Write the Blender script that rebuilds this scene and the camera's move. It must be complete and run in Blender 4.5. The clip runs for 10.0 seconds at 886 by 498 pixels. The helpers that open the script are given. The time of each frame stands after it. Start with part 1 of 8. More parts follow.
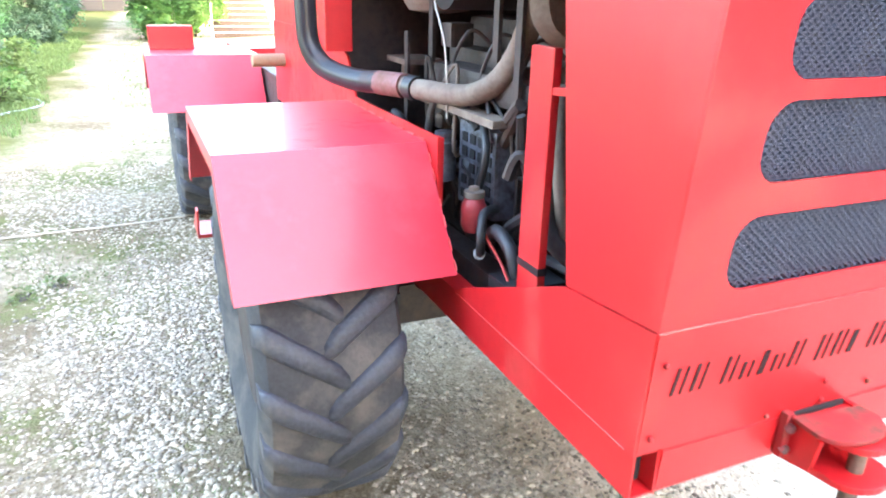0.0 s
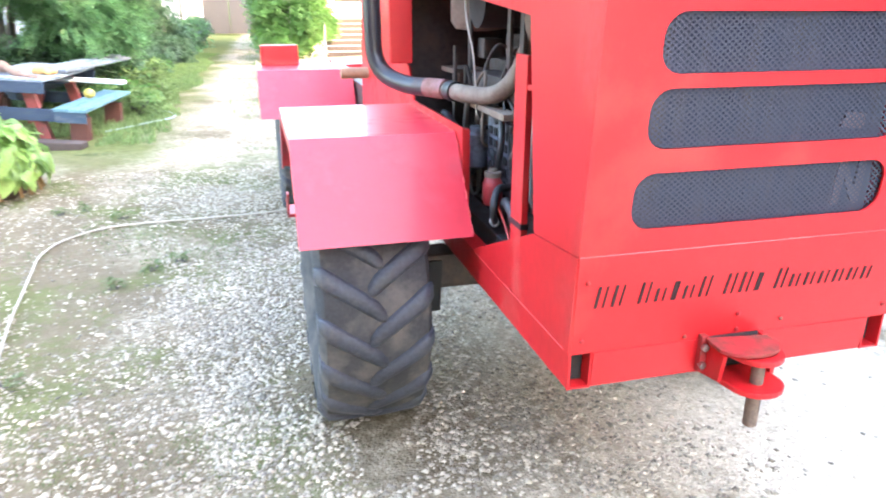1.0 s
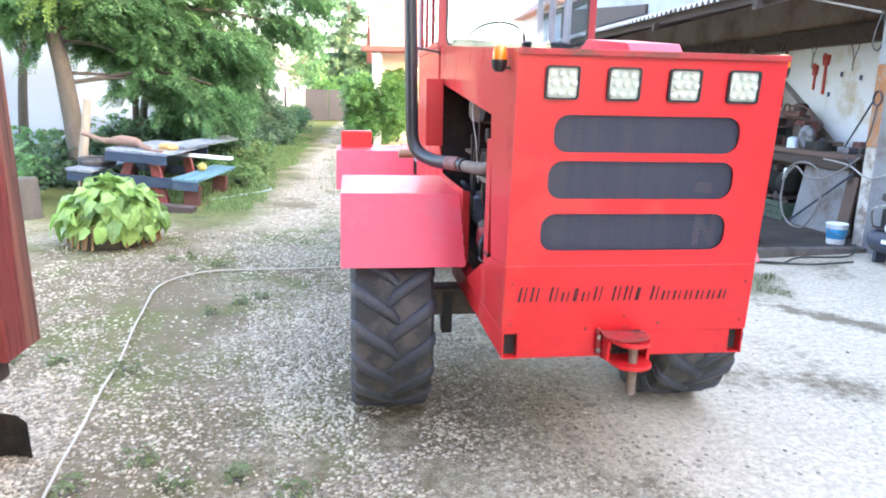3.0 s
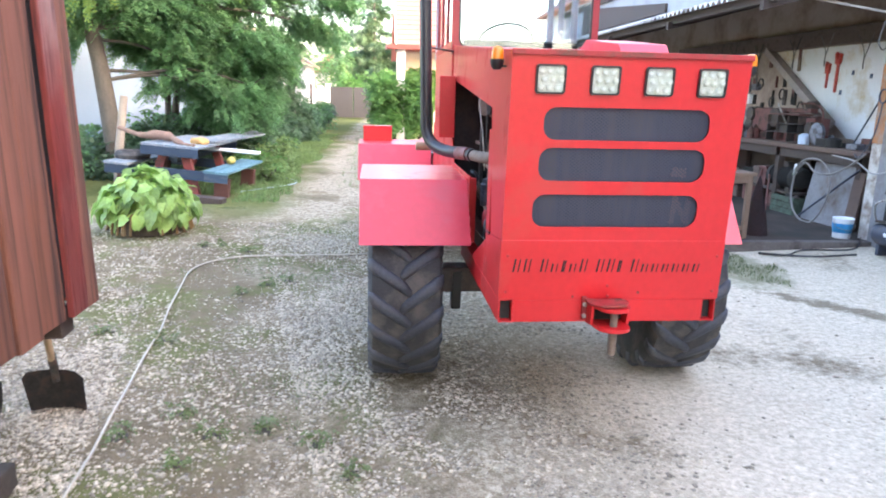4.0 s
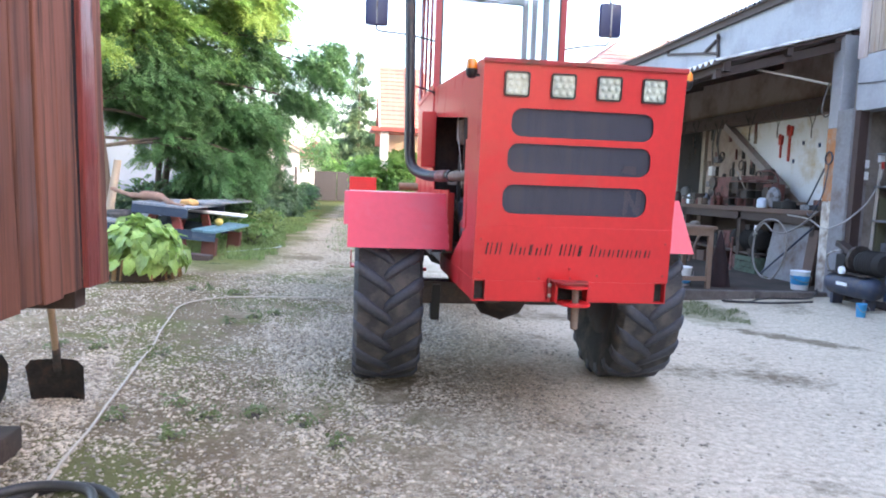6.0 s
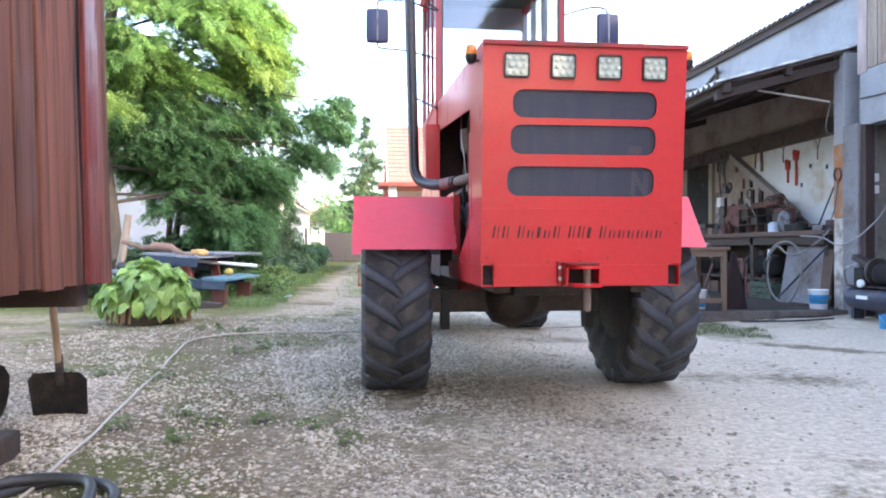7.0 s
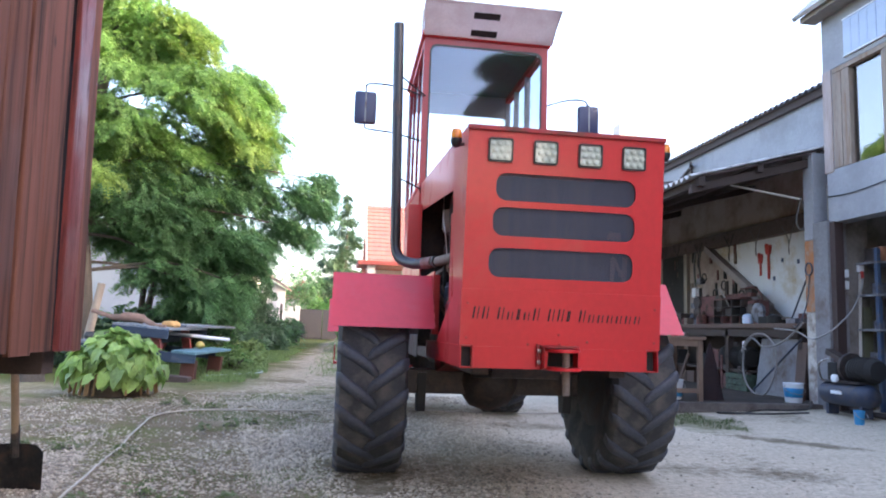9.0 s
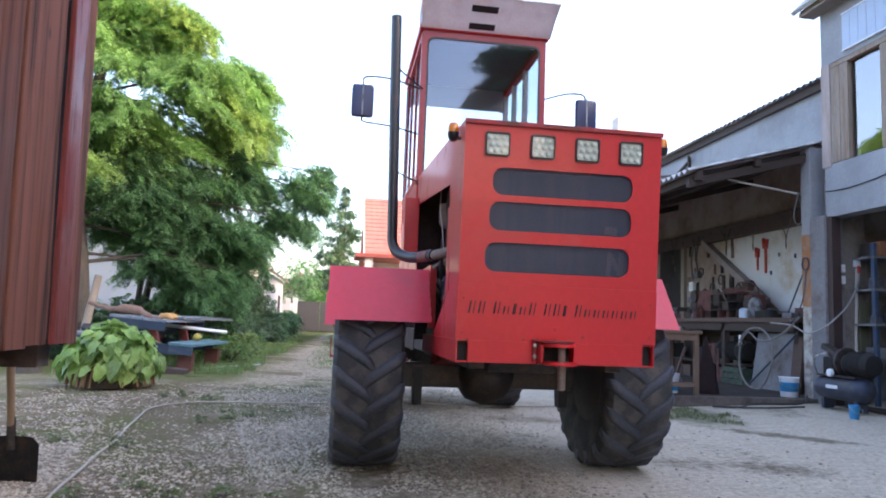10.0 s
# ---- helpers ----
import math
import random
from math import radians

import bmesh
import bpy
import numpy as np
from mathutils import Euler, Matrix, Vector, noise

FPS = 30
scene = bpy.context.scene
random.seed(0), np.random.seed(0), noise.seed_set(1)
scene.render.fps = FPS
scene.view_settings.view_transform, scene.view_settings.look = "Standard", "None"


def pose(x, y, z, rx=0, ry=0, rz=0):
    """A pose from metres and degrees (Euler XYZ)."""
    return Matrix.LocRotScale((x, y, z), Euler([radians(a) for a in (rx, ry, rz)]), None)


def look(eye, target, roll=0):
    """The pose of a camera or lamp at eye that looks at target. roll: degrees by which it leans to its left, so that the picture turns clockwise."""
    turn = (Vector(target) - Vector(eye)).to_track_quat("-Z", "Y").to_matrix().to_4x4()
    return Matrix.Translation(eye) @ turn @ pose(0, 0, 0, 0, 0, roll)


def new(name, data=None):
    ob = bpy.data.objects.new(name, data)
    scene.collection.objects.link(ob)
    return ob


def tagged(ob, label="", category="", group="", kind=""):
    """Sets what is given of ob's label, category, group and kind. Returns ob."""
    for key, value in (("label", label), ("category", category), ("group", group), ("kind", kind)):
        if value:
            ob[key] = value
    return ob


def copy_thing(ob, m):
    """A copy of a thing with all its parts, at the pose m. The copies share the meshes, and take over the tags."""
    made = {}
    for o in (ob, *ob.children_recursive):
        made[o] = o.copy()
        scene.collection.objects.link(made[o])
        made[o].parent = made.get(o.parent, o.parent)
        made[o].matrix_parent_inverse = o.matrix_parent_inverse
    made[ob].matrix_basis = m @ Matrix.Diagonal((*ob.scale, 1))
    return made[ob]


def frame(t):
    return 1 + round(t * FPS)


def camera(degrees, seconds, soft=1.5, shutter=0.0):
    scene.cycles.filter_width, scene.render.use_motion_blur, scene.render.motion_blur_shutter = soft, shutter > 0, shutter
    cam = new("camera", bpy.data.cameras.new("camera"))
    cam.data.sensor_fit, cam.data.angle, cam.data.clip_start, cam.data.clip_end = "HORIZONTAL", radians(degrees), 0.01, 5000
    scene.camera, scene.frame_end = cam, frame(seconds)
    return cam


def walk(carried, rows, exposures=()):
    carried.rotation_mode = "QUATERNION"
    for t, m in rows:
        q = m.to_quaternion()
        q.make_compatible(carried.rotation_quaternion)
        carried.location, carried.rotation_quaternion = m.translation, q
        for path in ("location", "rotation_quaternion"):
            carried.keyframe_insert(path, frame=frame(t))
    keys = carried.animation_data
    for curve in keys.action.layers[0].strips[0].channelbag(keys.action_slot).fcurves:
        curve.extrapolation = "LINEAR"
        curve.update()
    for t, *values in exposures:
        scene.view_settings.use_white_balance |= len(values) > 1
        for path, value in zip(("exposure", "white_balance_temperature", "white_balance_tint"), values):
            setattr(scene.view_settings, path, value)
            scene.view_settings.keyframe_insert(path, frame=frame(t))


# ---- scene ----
cam = camera(65.3, 10.0, soft=1.9, shutter=0.4)
PATH = [
    (0, (-0.029, -0.026, 1.576), (0.729, 1.686, 0.873), 1.4),
    (0.5, (-0.064, -0.292, 1.606), (0.627, 1.449, 0.905), -0.1),
    (1, (0.03, -0.592, 1.596), (0.513, 1.232, 0.933), 0.1),
    (1.5, (0.033, -0.843, 1.618), (0.426, 1.027, 1.029), -0.7),
    (1.8, (0.026, -1.025, 1.61), (0.467, 0.86, 1.109), 0.7),
    (2, (0.027, -1.118, 1.636), (0.471, 0.77, 1.15), 0.5),
    (2.5, (0.133, -1.366, 1.64), (0.47, 0.559, 1.215), 1.4),
    (4, (0.193, -1.941, 1.623), (0.392, 0.0, 1.188), 1.4),
    (4.5, (0.271, -2.178, 1.631), (0.43, -0.205, 1.345), 3.8),
    (5, (0.239, -2.324, 1.609), (0.36, -0.338, 1.409), 2.7),
    (5.5, (0.151, -2.374, 1.457), (0.389, -0.4, 1.239), 3.7),
    (7, (0.195, -2.322, 0.872), (0.413, -0.334, 0.872), -0.1),
    (7.5, (0.182, -2.314, 0.856), (0.565, -0.352, 0.935), 2.9),
    (8, (0.182, -2.303, 0.864), (0.665, -0.372, 1.063), 2.0),
    (8.5, (0.177, -2.303, 0.868), (0.586, -0.364, 1.14), 1.6),
    (9, (0.182, -2.316, 0.861), (0.459, -0.349, 1.096), 1.9),
    (9.5, (0.19, -2.314, 0.864), (0.477, -0.343, 1.047), 2.1),
    (10, (0.189, -2.315, 0.869), (0.473, -0.347, 1.083), 2.1),
]
EXPOSURES = [(0, 5.15, 6470, 14), (1.2, 4.85, 6370, 16), (2.5, 4.48, 6280, 17), (4, 4.1, 6310, 19), (5.5, 3.79, 6190, 21), (7, 3.67, 6120, 22), (8.2, 3.5, 6070, 23), (9.2, 3.1, 6030, 23), (10, 2.95, 6030, 23)]
walk(cam, [(t, look(eye, target, roll)) for t, eye, target, roll in PATH],
     exposures=EXPOSURES)


# ---- world and light ----
SUN_EL, SUN_AZ = 13.0, -121.0     # degrees above the horizon; degrees from +y towards -x
world = bpy.data.worlds.new("sky")
scene.world = world
world.use_nodes = True
wn = world.node_tree.nodes
wl = world.node_tree.links
bg = wn["Background"]
sky = wn.new("ShaderNodeTexSky")
sky.sky_type = 'NISHITA'
sky.sun_disc = False
sky.sun_elevation = radians(SUN_EL)
sky.sun_rotation = radians(-SUN_AZ)
sky.air_density, sky.dust_density, sky.ozone_density = 1.0, 4.0, 0.6
wl.new(sky.outputs[0], bg.inputs[0])
bg.inputs[1].default_value = 0.15
sun = new("sun", bpy.data.lights.new("sun", 'SUN'))
sun.data.energy, sun.data.angle, sun.data.color = 0.3, radians(1.0), (1.0, 0.88, 0.72)
az, el = radians(SUN_AZ), radians(SUN_EL)
sun_from = Vector((-math.sin(az) * math.cos(el), math.cos(az) * math.cos(el), math.sin(el)))
sun.matrix_world = look(sun_from * 50, (0, 0, 0))


# ---- materials ----
def mat(name, base, rough=0.6, metal=0.0, var=0.2, scale=4.0, fine=60.0, bump=0.15, dist=0.004, coat=0.0,
        dirt=None, dirt_amount=0.4, dirt_scale=3.0, stretch=(1, 1, 1), island=0.0, random_ob=0.0, translucent=0.0, spec=0.5):
    """A painted, wooden, stony or leafy surface: a base colour with grain at two scales, worn or dirty patches and fine relief."""
    m = bpy.data.materials.new(name)
    m.use_nodes = True
    n, l = m.node_tree.nodes, m.node_tree.links
    b = n["Principled BSDF"]
    tc = n.new("ShaderNodeTexCoord")
    mp = n.new("ShaderNodeMapping")
    mp.inputs["Scale"].default_value = stretch
    l.new(tc.outputs["Object"], mp.inputs[0])
    n1, n2 = n.new("ShaderNodeTexNoise"), n.new("ShaderNodeTexNoise")
    n1.inputs["Scale"].default_value, n2.inputs["Scale"].default_value = scale, fine
    n1.inputs["Detail"].default_value, n2.inputs["Detail"].default_value = 4, 3
    for k in (n1, n2):
        l.new(mp.outputs[0], k.inputs["Vector"])
    add = n.new("ShaderNodeMath")
    add.operation = 'ADD'
    l.new(n1.outputs["Fac"], add.inputs[0])
    l.new(n2.outputs["Fac"], add.inputs[1])
    last = add.outputs[0]
    for amount, node, socket in ((island, "ShaderNodeNewGeometry", "Random Per Island"), (random_ob, "ShaderNodeObjectInfo", "Random")):
        if amount:
            src = n.new(node)
            ma = n.new("ShaderNodeMath")
            ma.operation = 'MULTIPLY_ADD'
            l.new(src.outputs[socket], ma.inputs[0])
            ma.inputs[1].default_value = amount
            l.new(last, ma.inputs[2])
            sub = n.new("ShaderNodeMath")
            sub.operation = 'SUBTRACT'
            l.new(ma.outputs[0], sub.inputs[0])
            sub.inputs[1].default_value = amount / 2
            last = sub.outputs[0]
    mr = n.new("ShaderNodeMapRange")
    mr.inputs[1].default_value, mr.inputs[2].default_value = 0.6, 1.4
    mr.inputs[3].default_value, mr.inputs[4].default_value = 1 - var, 1 + var
    mr.clamp = False
    l.new(last, mr.inputs[0])
    mul = n.new("ShaderNodeVectorMath")
    mul.operation = 'SCALE'
    mul.inputs[0].default_value = base
    l.new(mr.outputs[0], mul.inputs["Scale"])
    colour = mul.outputs[0]
    if dirt:
        n3 = n.new("ShaderNodeTexNoise")
        n3.inputs["Scale"].default_value, n3.inputs["Detail"].default_value, n3.inputs["Roughness"].default_value = dirt_scale, 8, 0.65
        l.new(mp.outputs[0], n3.inputs["Vector"])
        ramp = n.new("ShaderNodeMapRange")
        ramp.inputs[1].default_value, ramp.inputs[2].default_value = 0.62 - dirt_amount * 0.3, 0.72 - dirt_amount * 0.15
        l.new(n3.outputs["Fac"], ramp.inputs[0])
        mix = n.new("ShaderNodeMix")
        mix.data_type = 'RGBA'
        l.new(ramp.outputs[0], mix.inputs["Factor"])
        l.new(colour, mix.inputs["A"])
        mix.inputs["B"].default_value = (*dirt, 1)
        colour = mix.outputs["Result"]
        rr = n.new("ShaderNodeMapRange")
        rr.inputs[3].default_value, rr.inputs[4].default_value = rough, min(1, rough + 0.3)
        l.new(ramp.outputs[0], rr.inputs[0])
        l.new(rr.outputs[0], b.inputs["Roughness"])
    else:
        rr = n.new("ShaderNodeMapRange")
        rr.inputs[1].default_value, rr.inputs[2].default_value = 0.3, 0.7
        rr.inputs[3].default_value, rr.inputs[4].default_value = max(0.02, rough - 0.08), min(1, rough + 0.08)
        l.new(n1.outputs["Fac"], rr.inputs[0])
        l.new(rr.outputs[0], b.inputs["Roughness"])
    l.new(colour, b.inputs["Base Color"])
    b.inputs["Metallic"].default_value = metal
    b.inputs["Coat Weight"].default_value = coat
    b.inputs["Coat Roughness"].default_value = 0.12
    b.inputs["Specular IOR Level"].default_value = spec
    if bump:
        bp = n.new("ShaderNodeBump")
        bp.inputs["Strength"].default_value, bp.inputs["Distance"].default_value = bump, dist
        l.new(add.outputs[0], bp.inputs["Height"])
        l.new(bp.outputs[0], b.inputs["Normal"])
    if translucent:
        tr = n.new("ShaderNodeBsdfTranslucent")
        l.new(colour, tr.inputs[0])
        ms = n.new("ShaderNodeMixShader")
        ms.inputs[0].default_value = translucent
        l.new(b.outputs[0], ms.inputs[1])
        l.new(tr.outputs[0], ms.inputs[2])
        l.new(ms.outputs[0], n["Material Output"].inputs[0])
    return m


def glass(name, tint=(0.9, 0.95, 0.95), rough=0.02, ior=1.6, sheen=(1, 1, 1), even=0.0):
    m = bpy.data.materials.new(name)
    m.use_nodes = True
    n, l = m.node_tree.nodes, m.node_tree.links
    n.remove(n["Principled BSDF"])
    tr, gl, ms, fr = (n.new(k) for k in ("ShaderNodeBsdfTransparent", "ShaderNodeBsdfGlossy", "ShaderNodeMixShader", "ShaderNodeFresnel"))
    tr.inputs[0].default_value = (*tint, 1)
    gl.inputs["Roughness"].default_value = rough
    gl.inputs["Color"].default_value = (*sheen, 1)
    fr.inputs[0].default_value = ior
    if even:
        ms.inputs[0].default_value = even
    else:
        l.new(fr.outputs[0], ms.inputs[0])
    l.new(tr.outputs[0], ms.inputs[1])
    l.new(gl.outputs[0], ms.inputs[2])
    l.new(ms.outputs[0], n["Material Output"].inputs[0])
    return m


def mesh_screen(name, pitch=0.009):
    """Dark expanded metal: diagonal strands with see-through holes."""
    m = bpy.data.materials.new(name)
    m.use_nodes = True
    n, l = m.node_tree.nodes, m.node_tree.links
    b = n["Principled BSDF"]
    b.inputs["Base Color"].default_value = (0.062, 0.067, 0.098, 1)
    b.inputs["Roughness"].default_value = 0.45
    b.inputs["Metallic"].default_value = 0.3
    tc = n.new("ShaderNodeTexCoord")
    waves = []
    for a in (52, -52):
        mp = n.new("ShaderNodeMapping")
        mp.inputs["Rotation"].default_value = (0, radians(a), 0)
        w = n.new("ShaderNodeTexWave")
        w.inputs["Scale"].default_value = 0.314 / pitch
        w.wave_profile = 'TRI'
        l.new(tc.outputs["Object"], mp.inputs[0])
        l.new(mp.outputs[0], w.inputs[0])
        g = n.new("ShaderNodeMath")
        g.operation = 'GREATER_THAN'
        g.inputs[1].default_value = 0.62
        l.new(w.outputs["Fac"], g.inputs[0])
        waves.append(g)
    mx = n.new("ShaderNodeMath")
    mx.operation = 'MAXIMUM'
    l.new(waves[0].outputs[0], mx.inputs[0])
    l.new(waves[1].outputs[0], mx.inputs[1])
    l.new(mx.outputs[0], b.inputs["Alpha"])
    return m


RED = mat("red_paint", (0.545, 0.013, 0.0165), rough=0.40, var=0.10, scale=2.0, fine=30, bump=0.05, dist=0.004, coat=0.2,
          dirt=(0.50, 0.036, 0.030), dirt_amount=0.25, dirt_scale=3, stretch=(1.2, 1.2, 0.9))
# Paler, pinker copy of RED: sky light on the mudguards is put into it.
RED_FENDER = mat("red_fender_paint", (0.68, 0.034, 0.056), rough=0.38, var=0.08, scale=1.6, fine=24, bump=0.03, dist=0.004, coat=0.3,
                 dirt=(0.60, 0.06, 0.08), dirt_amount=0.3, dirt_scale=3)
RED_DULL = mat("dull_red_paint", (0.34, 0.02, 0.022), rough=0.6, var=0.2, scale=6, fine=50, bump=0.15, dirt=(0.12, 0.06, 0.04), dirt_amount=0.5, dirt_scale=9)
WELD = mat("red_weld", (0.66, 0.05, 0.05), rough=0.4, bump=0.6, fine=140, dist=0.004)
RUBBER = mat("dusty_tyre_rubber", (0.034, 0.034, 0.037), rough=0.85, var=0.4, scale=9, fine=90, bump=0.45, dirt=(0.105, 0.094, 0.084), dirt_amount=0.48, dirt_scale=7)
LUGRUBBER = mat("worn_tyre_lug", (0.040, 0.044, 0.058), rough=0.55, var=0.4, scale=10, fine=80, bump=0.5, dirt=(0.10, 0.092, 0.086), dirt_amount=0.34, dirt_scale=9, random_ob=0.25)
# Radiator fins; the blue tint and upright streaks also put reflections into the colour.
RADIATOR = mat("radiator_fins", (0.040, 0.048, 0.085), rough=0.35, metal=0.4, var=0.45, scale=3, fine=60, bump=0.2, stretch=(3, 3, 0.3), dirt=(0.10, 0.09, 0.085), dirt_amount=0.4, dirt_scale=3)
BLACK = mat("black_paint", (0.015, 0.016, 0.018), rough=0.4, var=0.2, bump=0.05)
STACK = mat("black_stack_paint", (0.02, 0.021, 0.025), rough=0.33, var=0.25, scale=7, bump=0.08, dirt=(0.06, 0.04, 0.035), dirt_amount=0.25, dirt_scale=12)
RUSTY = mat("rusty_pipe", (0.15, 0.105, 0.08), rough=0.75, var=0.3, scale=12, fine=90, bump=0.3, dirt=(0.22, 0.175, 0.14), dirt_amount=0.5, dirt_scale=10)
PINKRUST = mat("heat_marked_clamp", (0.20, 0.085, 0.08), rough=0.6, var=0.3, scale=14, bump=0.2, dirt=(0.15, 0.07, 0.05), dirt_amount=0.5, dirt_scale=14)
OILY = mat("oily_iron", (0.048, 0.038, 0.036), rough=0.55, var=0.4, scale=9, fine=60, bump=0.3, metal=0.3, dirt=(0.105, 0.076, 0.064), dirt_amount=0.45, dirt_scale=12)
ALU = mat("dusty_aluminium", (0.16, 0.165, 0.20), rough=0.5, metal=0.5, var=0.25, scale=15, bump=0.2, dirt=(0.08, 0.07, 0.065), dirt_amount=0.5, dirt_scale=16)
HOSE = mat("black_hose", (0.03, 0.03, 0.032), rough=0.5, var=0.3, bump=0.1)
GREYHOSE = mat("grey_hose", (0.11, 0.105, 0.10), rough=0.6, var=0.3, bump=0.1)
WIRE = mat("pale_wire", (0.55, 0.5, 0.45), rough=0.5, var=0.1, bump=0)
CHROME = mat("dull_steel", (0.35, 0.34, 0.33), rough=0.35, metal=0.9, var=0.2, bump=0.05, dirt=(0.16, 0.1, 0.07), dirt_amount=0.4, dirt_scale=20)
LENS = mat("clear_lamp_lens", (0.62, 0.62, 0.60), rough=0.15, var=0.35, scale=45, fine=120, bump=0.5, dist=0.01, coat=0.8)
REFLECT = mat("lamp_reflector", (0.74, 0.78, 0.74), rough=0.45, metal=0.0, var=0.1, bump=0)
AMBER = mat("amber_plastic", (0.9, 0.30, 0.02), rough=0.2, var=0.2, scale=30, bump=0.1, coat=0.6, translucent=0.35)
MIRRORBACK = mat("blue_black_plastic", (0.016, 0.025, 0.085), rough=0.35, var=0.2, bump=0.05)
CREAM = mat("weathered_grey_pink_sheet", (0.76, 0.71, 0.685), rough=0.6, var=0.1, bump=0.05, dirt=(0.68, 0.60, 0.58), dirt_amount=0.4, dirt_scale=5, translucent=0.45)
SCREEN = mesh_screen("expanded_metal", 0.0105)
CABGLASS = glass("cab_glass", (0.80, 0.84, 0.86), ior=1.7, sheen=(0.66, 0.80, 1.0))
LAMPGLASS = glass("lamp_glass", (0.95, 0.95, 0.93), ior=1.3)
GLASS = glass("window_glass", (0.5, 0.55, 0.55), ior=2.6)
MIRROR = mat("mirror_face", (0.75, 0.77, 0.8), rough=0.05, metal=1.0, var=0.02, bump=0)
# Dark brown sheet with lighter brown patches.
BAYBROWN = mat("dark_brown_sheet", (0.048, 0.036, 0.034), rough=0.8, var=0.45, scale=5, fine=40, bump=0.2, dirt=(0.085, 0.06, 0.05), dirt_amount=0.4, dirt_scale=6)
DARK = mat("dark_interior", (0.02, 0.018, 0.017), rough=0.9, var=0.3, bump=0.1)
LETTER = mat("dark_cut_out", (0.022, 0.005, 0.006), rough=0.6, var=0.2, bump=0)

CONCRETE = mat("old_concrete", (0.27, 0.26, 0.25), rough=0.9, var=0.2, scale=3, fine=70, bump=0.3, dirt=(0.14, 0.13, 0.12), dirt_amount=0.5, dirt_scale=2)
PLASTER = mat("brown_stained_plaster", (0.33, 0.265, 0.225), rough=0.9, var=0.12, scale=2, fine=40, bump=0.2, dirt=(0.20, 0.14, 0.115), dirt_amount=0.6, dirt_scale=1.6)
WHITEWALL = mat("whitewashed_wall", (0.55, 0.525, 0.505), rough=0.9, var=0.06, scale=1.2, fine=30, bump=0.15, dirt=(0.5, 0.48, 0.45), dirt_amount=0.3, dirt_scale=0.9)
LIMEWASH = mat("fresh_limewash", (0.66, 0.67, 0.70), rough=0.9, var=0.06, scale=2, fine=40, bump=0.15, dirt=(0.46, 0.36, 0.23), dirt_amount=0.35, dirt_scale=1.4)
PEELING = mat("peeling_white_paint", (0.46, 0.42, 0.38), rough=0.9, var=0.3, scale=6, fine=50, bump=0.4, dirt=(0.17, 0.12, 0.09), dirt_amount=0.6, dirt_scale=5)
RUSTSTAIN = mat("orange_rust_stain", (0.36, 0.15, 0.06), rough=0.9, var=0.3, scale=5, bump=0.3, dirt=(0.30, 0.25, 0.21), dirt_amount=0.4, dirt_scale=4)
DULLBLUE = mat("dusty_blue_enamel", (0.030, 0.040, 0.070), rough=0.5, var=0.25, bump=0.05, dirt=(0.09, 0.08, 0.08), dirt_amount=0.45, dirt_scale=7)
BLUEWALL = mat("pale_blue_wall", (0.25, 0.32, 0.43), rough=0.9, var=0.06, scale=1, fine=30, bump=0.15)
PILLARGREY = mat("stained_grey_render", (0.20, 0.195, 0.205), rough=0.85, var=0.2, scale=2, fine=30, bump=0.2, dirt=(0.12, 0.085, 0.07), dirt_amount=0.45, dirt_scale=2)
PIERGREY = mat("stained_brown_render", (0.20, 0.175, 0.16), rough=0.85, var=0.2, scale=2, fine=30, bump=0.2, dirt=(0.12, 0.095, 0.08), dirt_amount=0.5, dirt_scale=3)
CABTRIM = mat("pale_grey_cab_trim", (0.46, 0.46, 0.49), rough=0.6, var=0.12, bump=0.05)
# Darker copy of the cab's red: the shade on its frame is put in.
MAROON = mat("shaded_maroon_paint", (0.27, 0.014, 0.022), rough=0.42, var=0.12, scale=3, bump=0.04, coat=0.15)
SIDEGLASS = glass("side_glass", (0.92, 0.94, 0.95), even=0.05)
GREYSHEET = mat("grey_cement_board", (0.30, 0.305, 0.325), rough=0.8, var=0.12, scale=1.5, fine=25, bump=0.1, dirt=(0.245, 0.245, 0.26), dirt_amount=0.45, dirt_scale=1.3)
CORRUGATED = mat("weathered_corrugated_sheet", (0.50, 0.49, 0.48), rough=0.75, var=0.15, scale=3, bump=0.1, dirt=(0.2, 0.18, 0.16), dirt_amount=0.5, dirt_scale=3)
BROWNBOARD = mat("deep_brown_board", (0.105, 0.077, 0.070), rough=0.85, var=0.3, scale=2, fine=25, bump=0.2, stretch=(1, 4, 4), dirt=(0.065, 0.047, 0.043), dirt_amount=0.45, dirt_scale=2)
SILLGREY = mat("worn_sill_concrete", (0.14, 0.118, 0.108), rough=0.9, var=0.3, scale=4, fine=50, bump=0.4, dirt=(0.08, 0.065, 0.06), dirt_amount=0.45, dirt_scale=4)
DARKSHEET = mat("dark_weathered_sheet", (0.13, 0.128, 0.135), rough=0.8, var=0.2, scale=3, bump=0.1, dirt=(0.08, 0.075, 0.075), dirt_amount=0.4, dirt_scale=3)
DARKWOOD = mat("dark_brown_timber", (0.055, 0.038, 0.032), rough=0.85, var=0.35, scale=2, fine=30, bump=0.3, stretch=(4, 1, 4))
GREYWOOD = mat("weathered_grey_timber", (0.26, 0.22, 0.18), rough=0.85, var=0.3, scale=2, fine=25, bump=0.3, stretch=(5, 5, 0.6))
TANWOOD = mat("raw_tan_wood", (0.19, 0.125, 0.09), rough=0.8, var=0.25, scale=3, fine=30, bump=0.25, stretch=(5, 5, 0.8))
TABLEWOOD = mat("worn_workshop_wood", (0.105, 0.066, 0.052), rough=0.8, var=0.3, scale=3, fine=30, bump=0.25, stretch=(5, 1, 5))
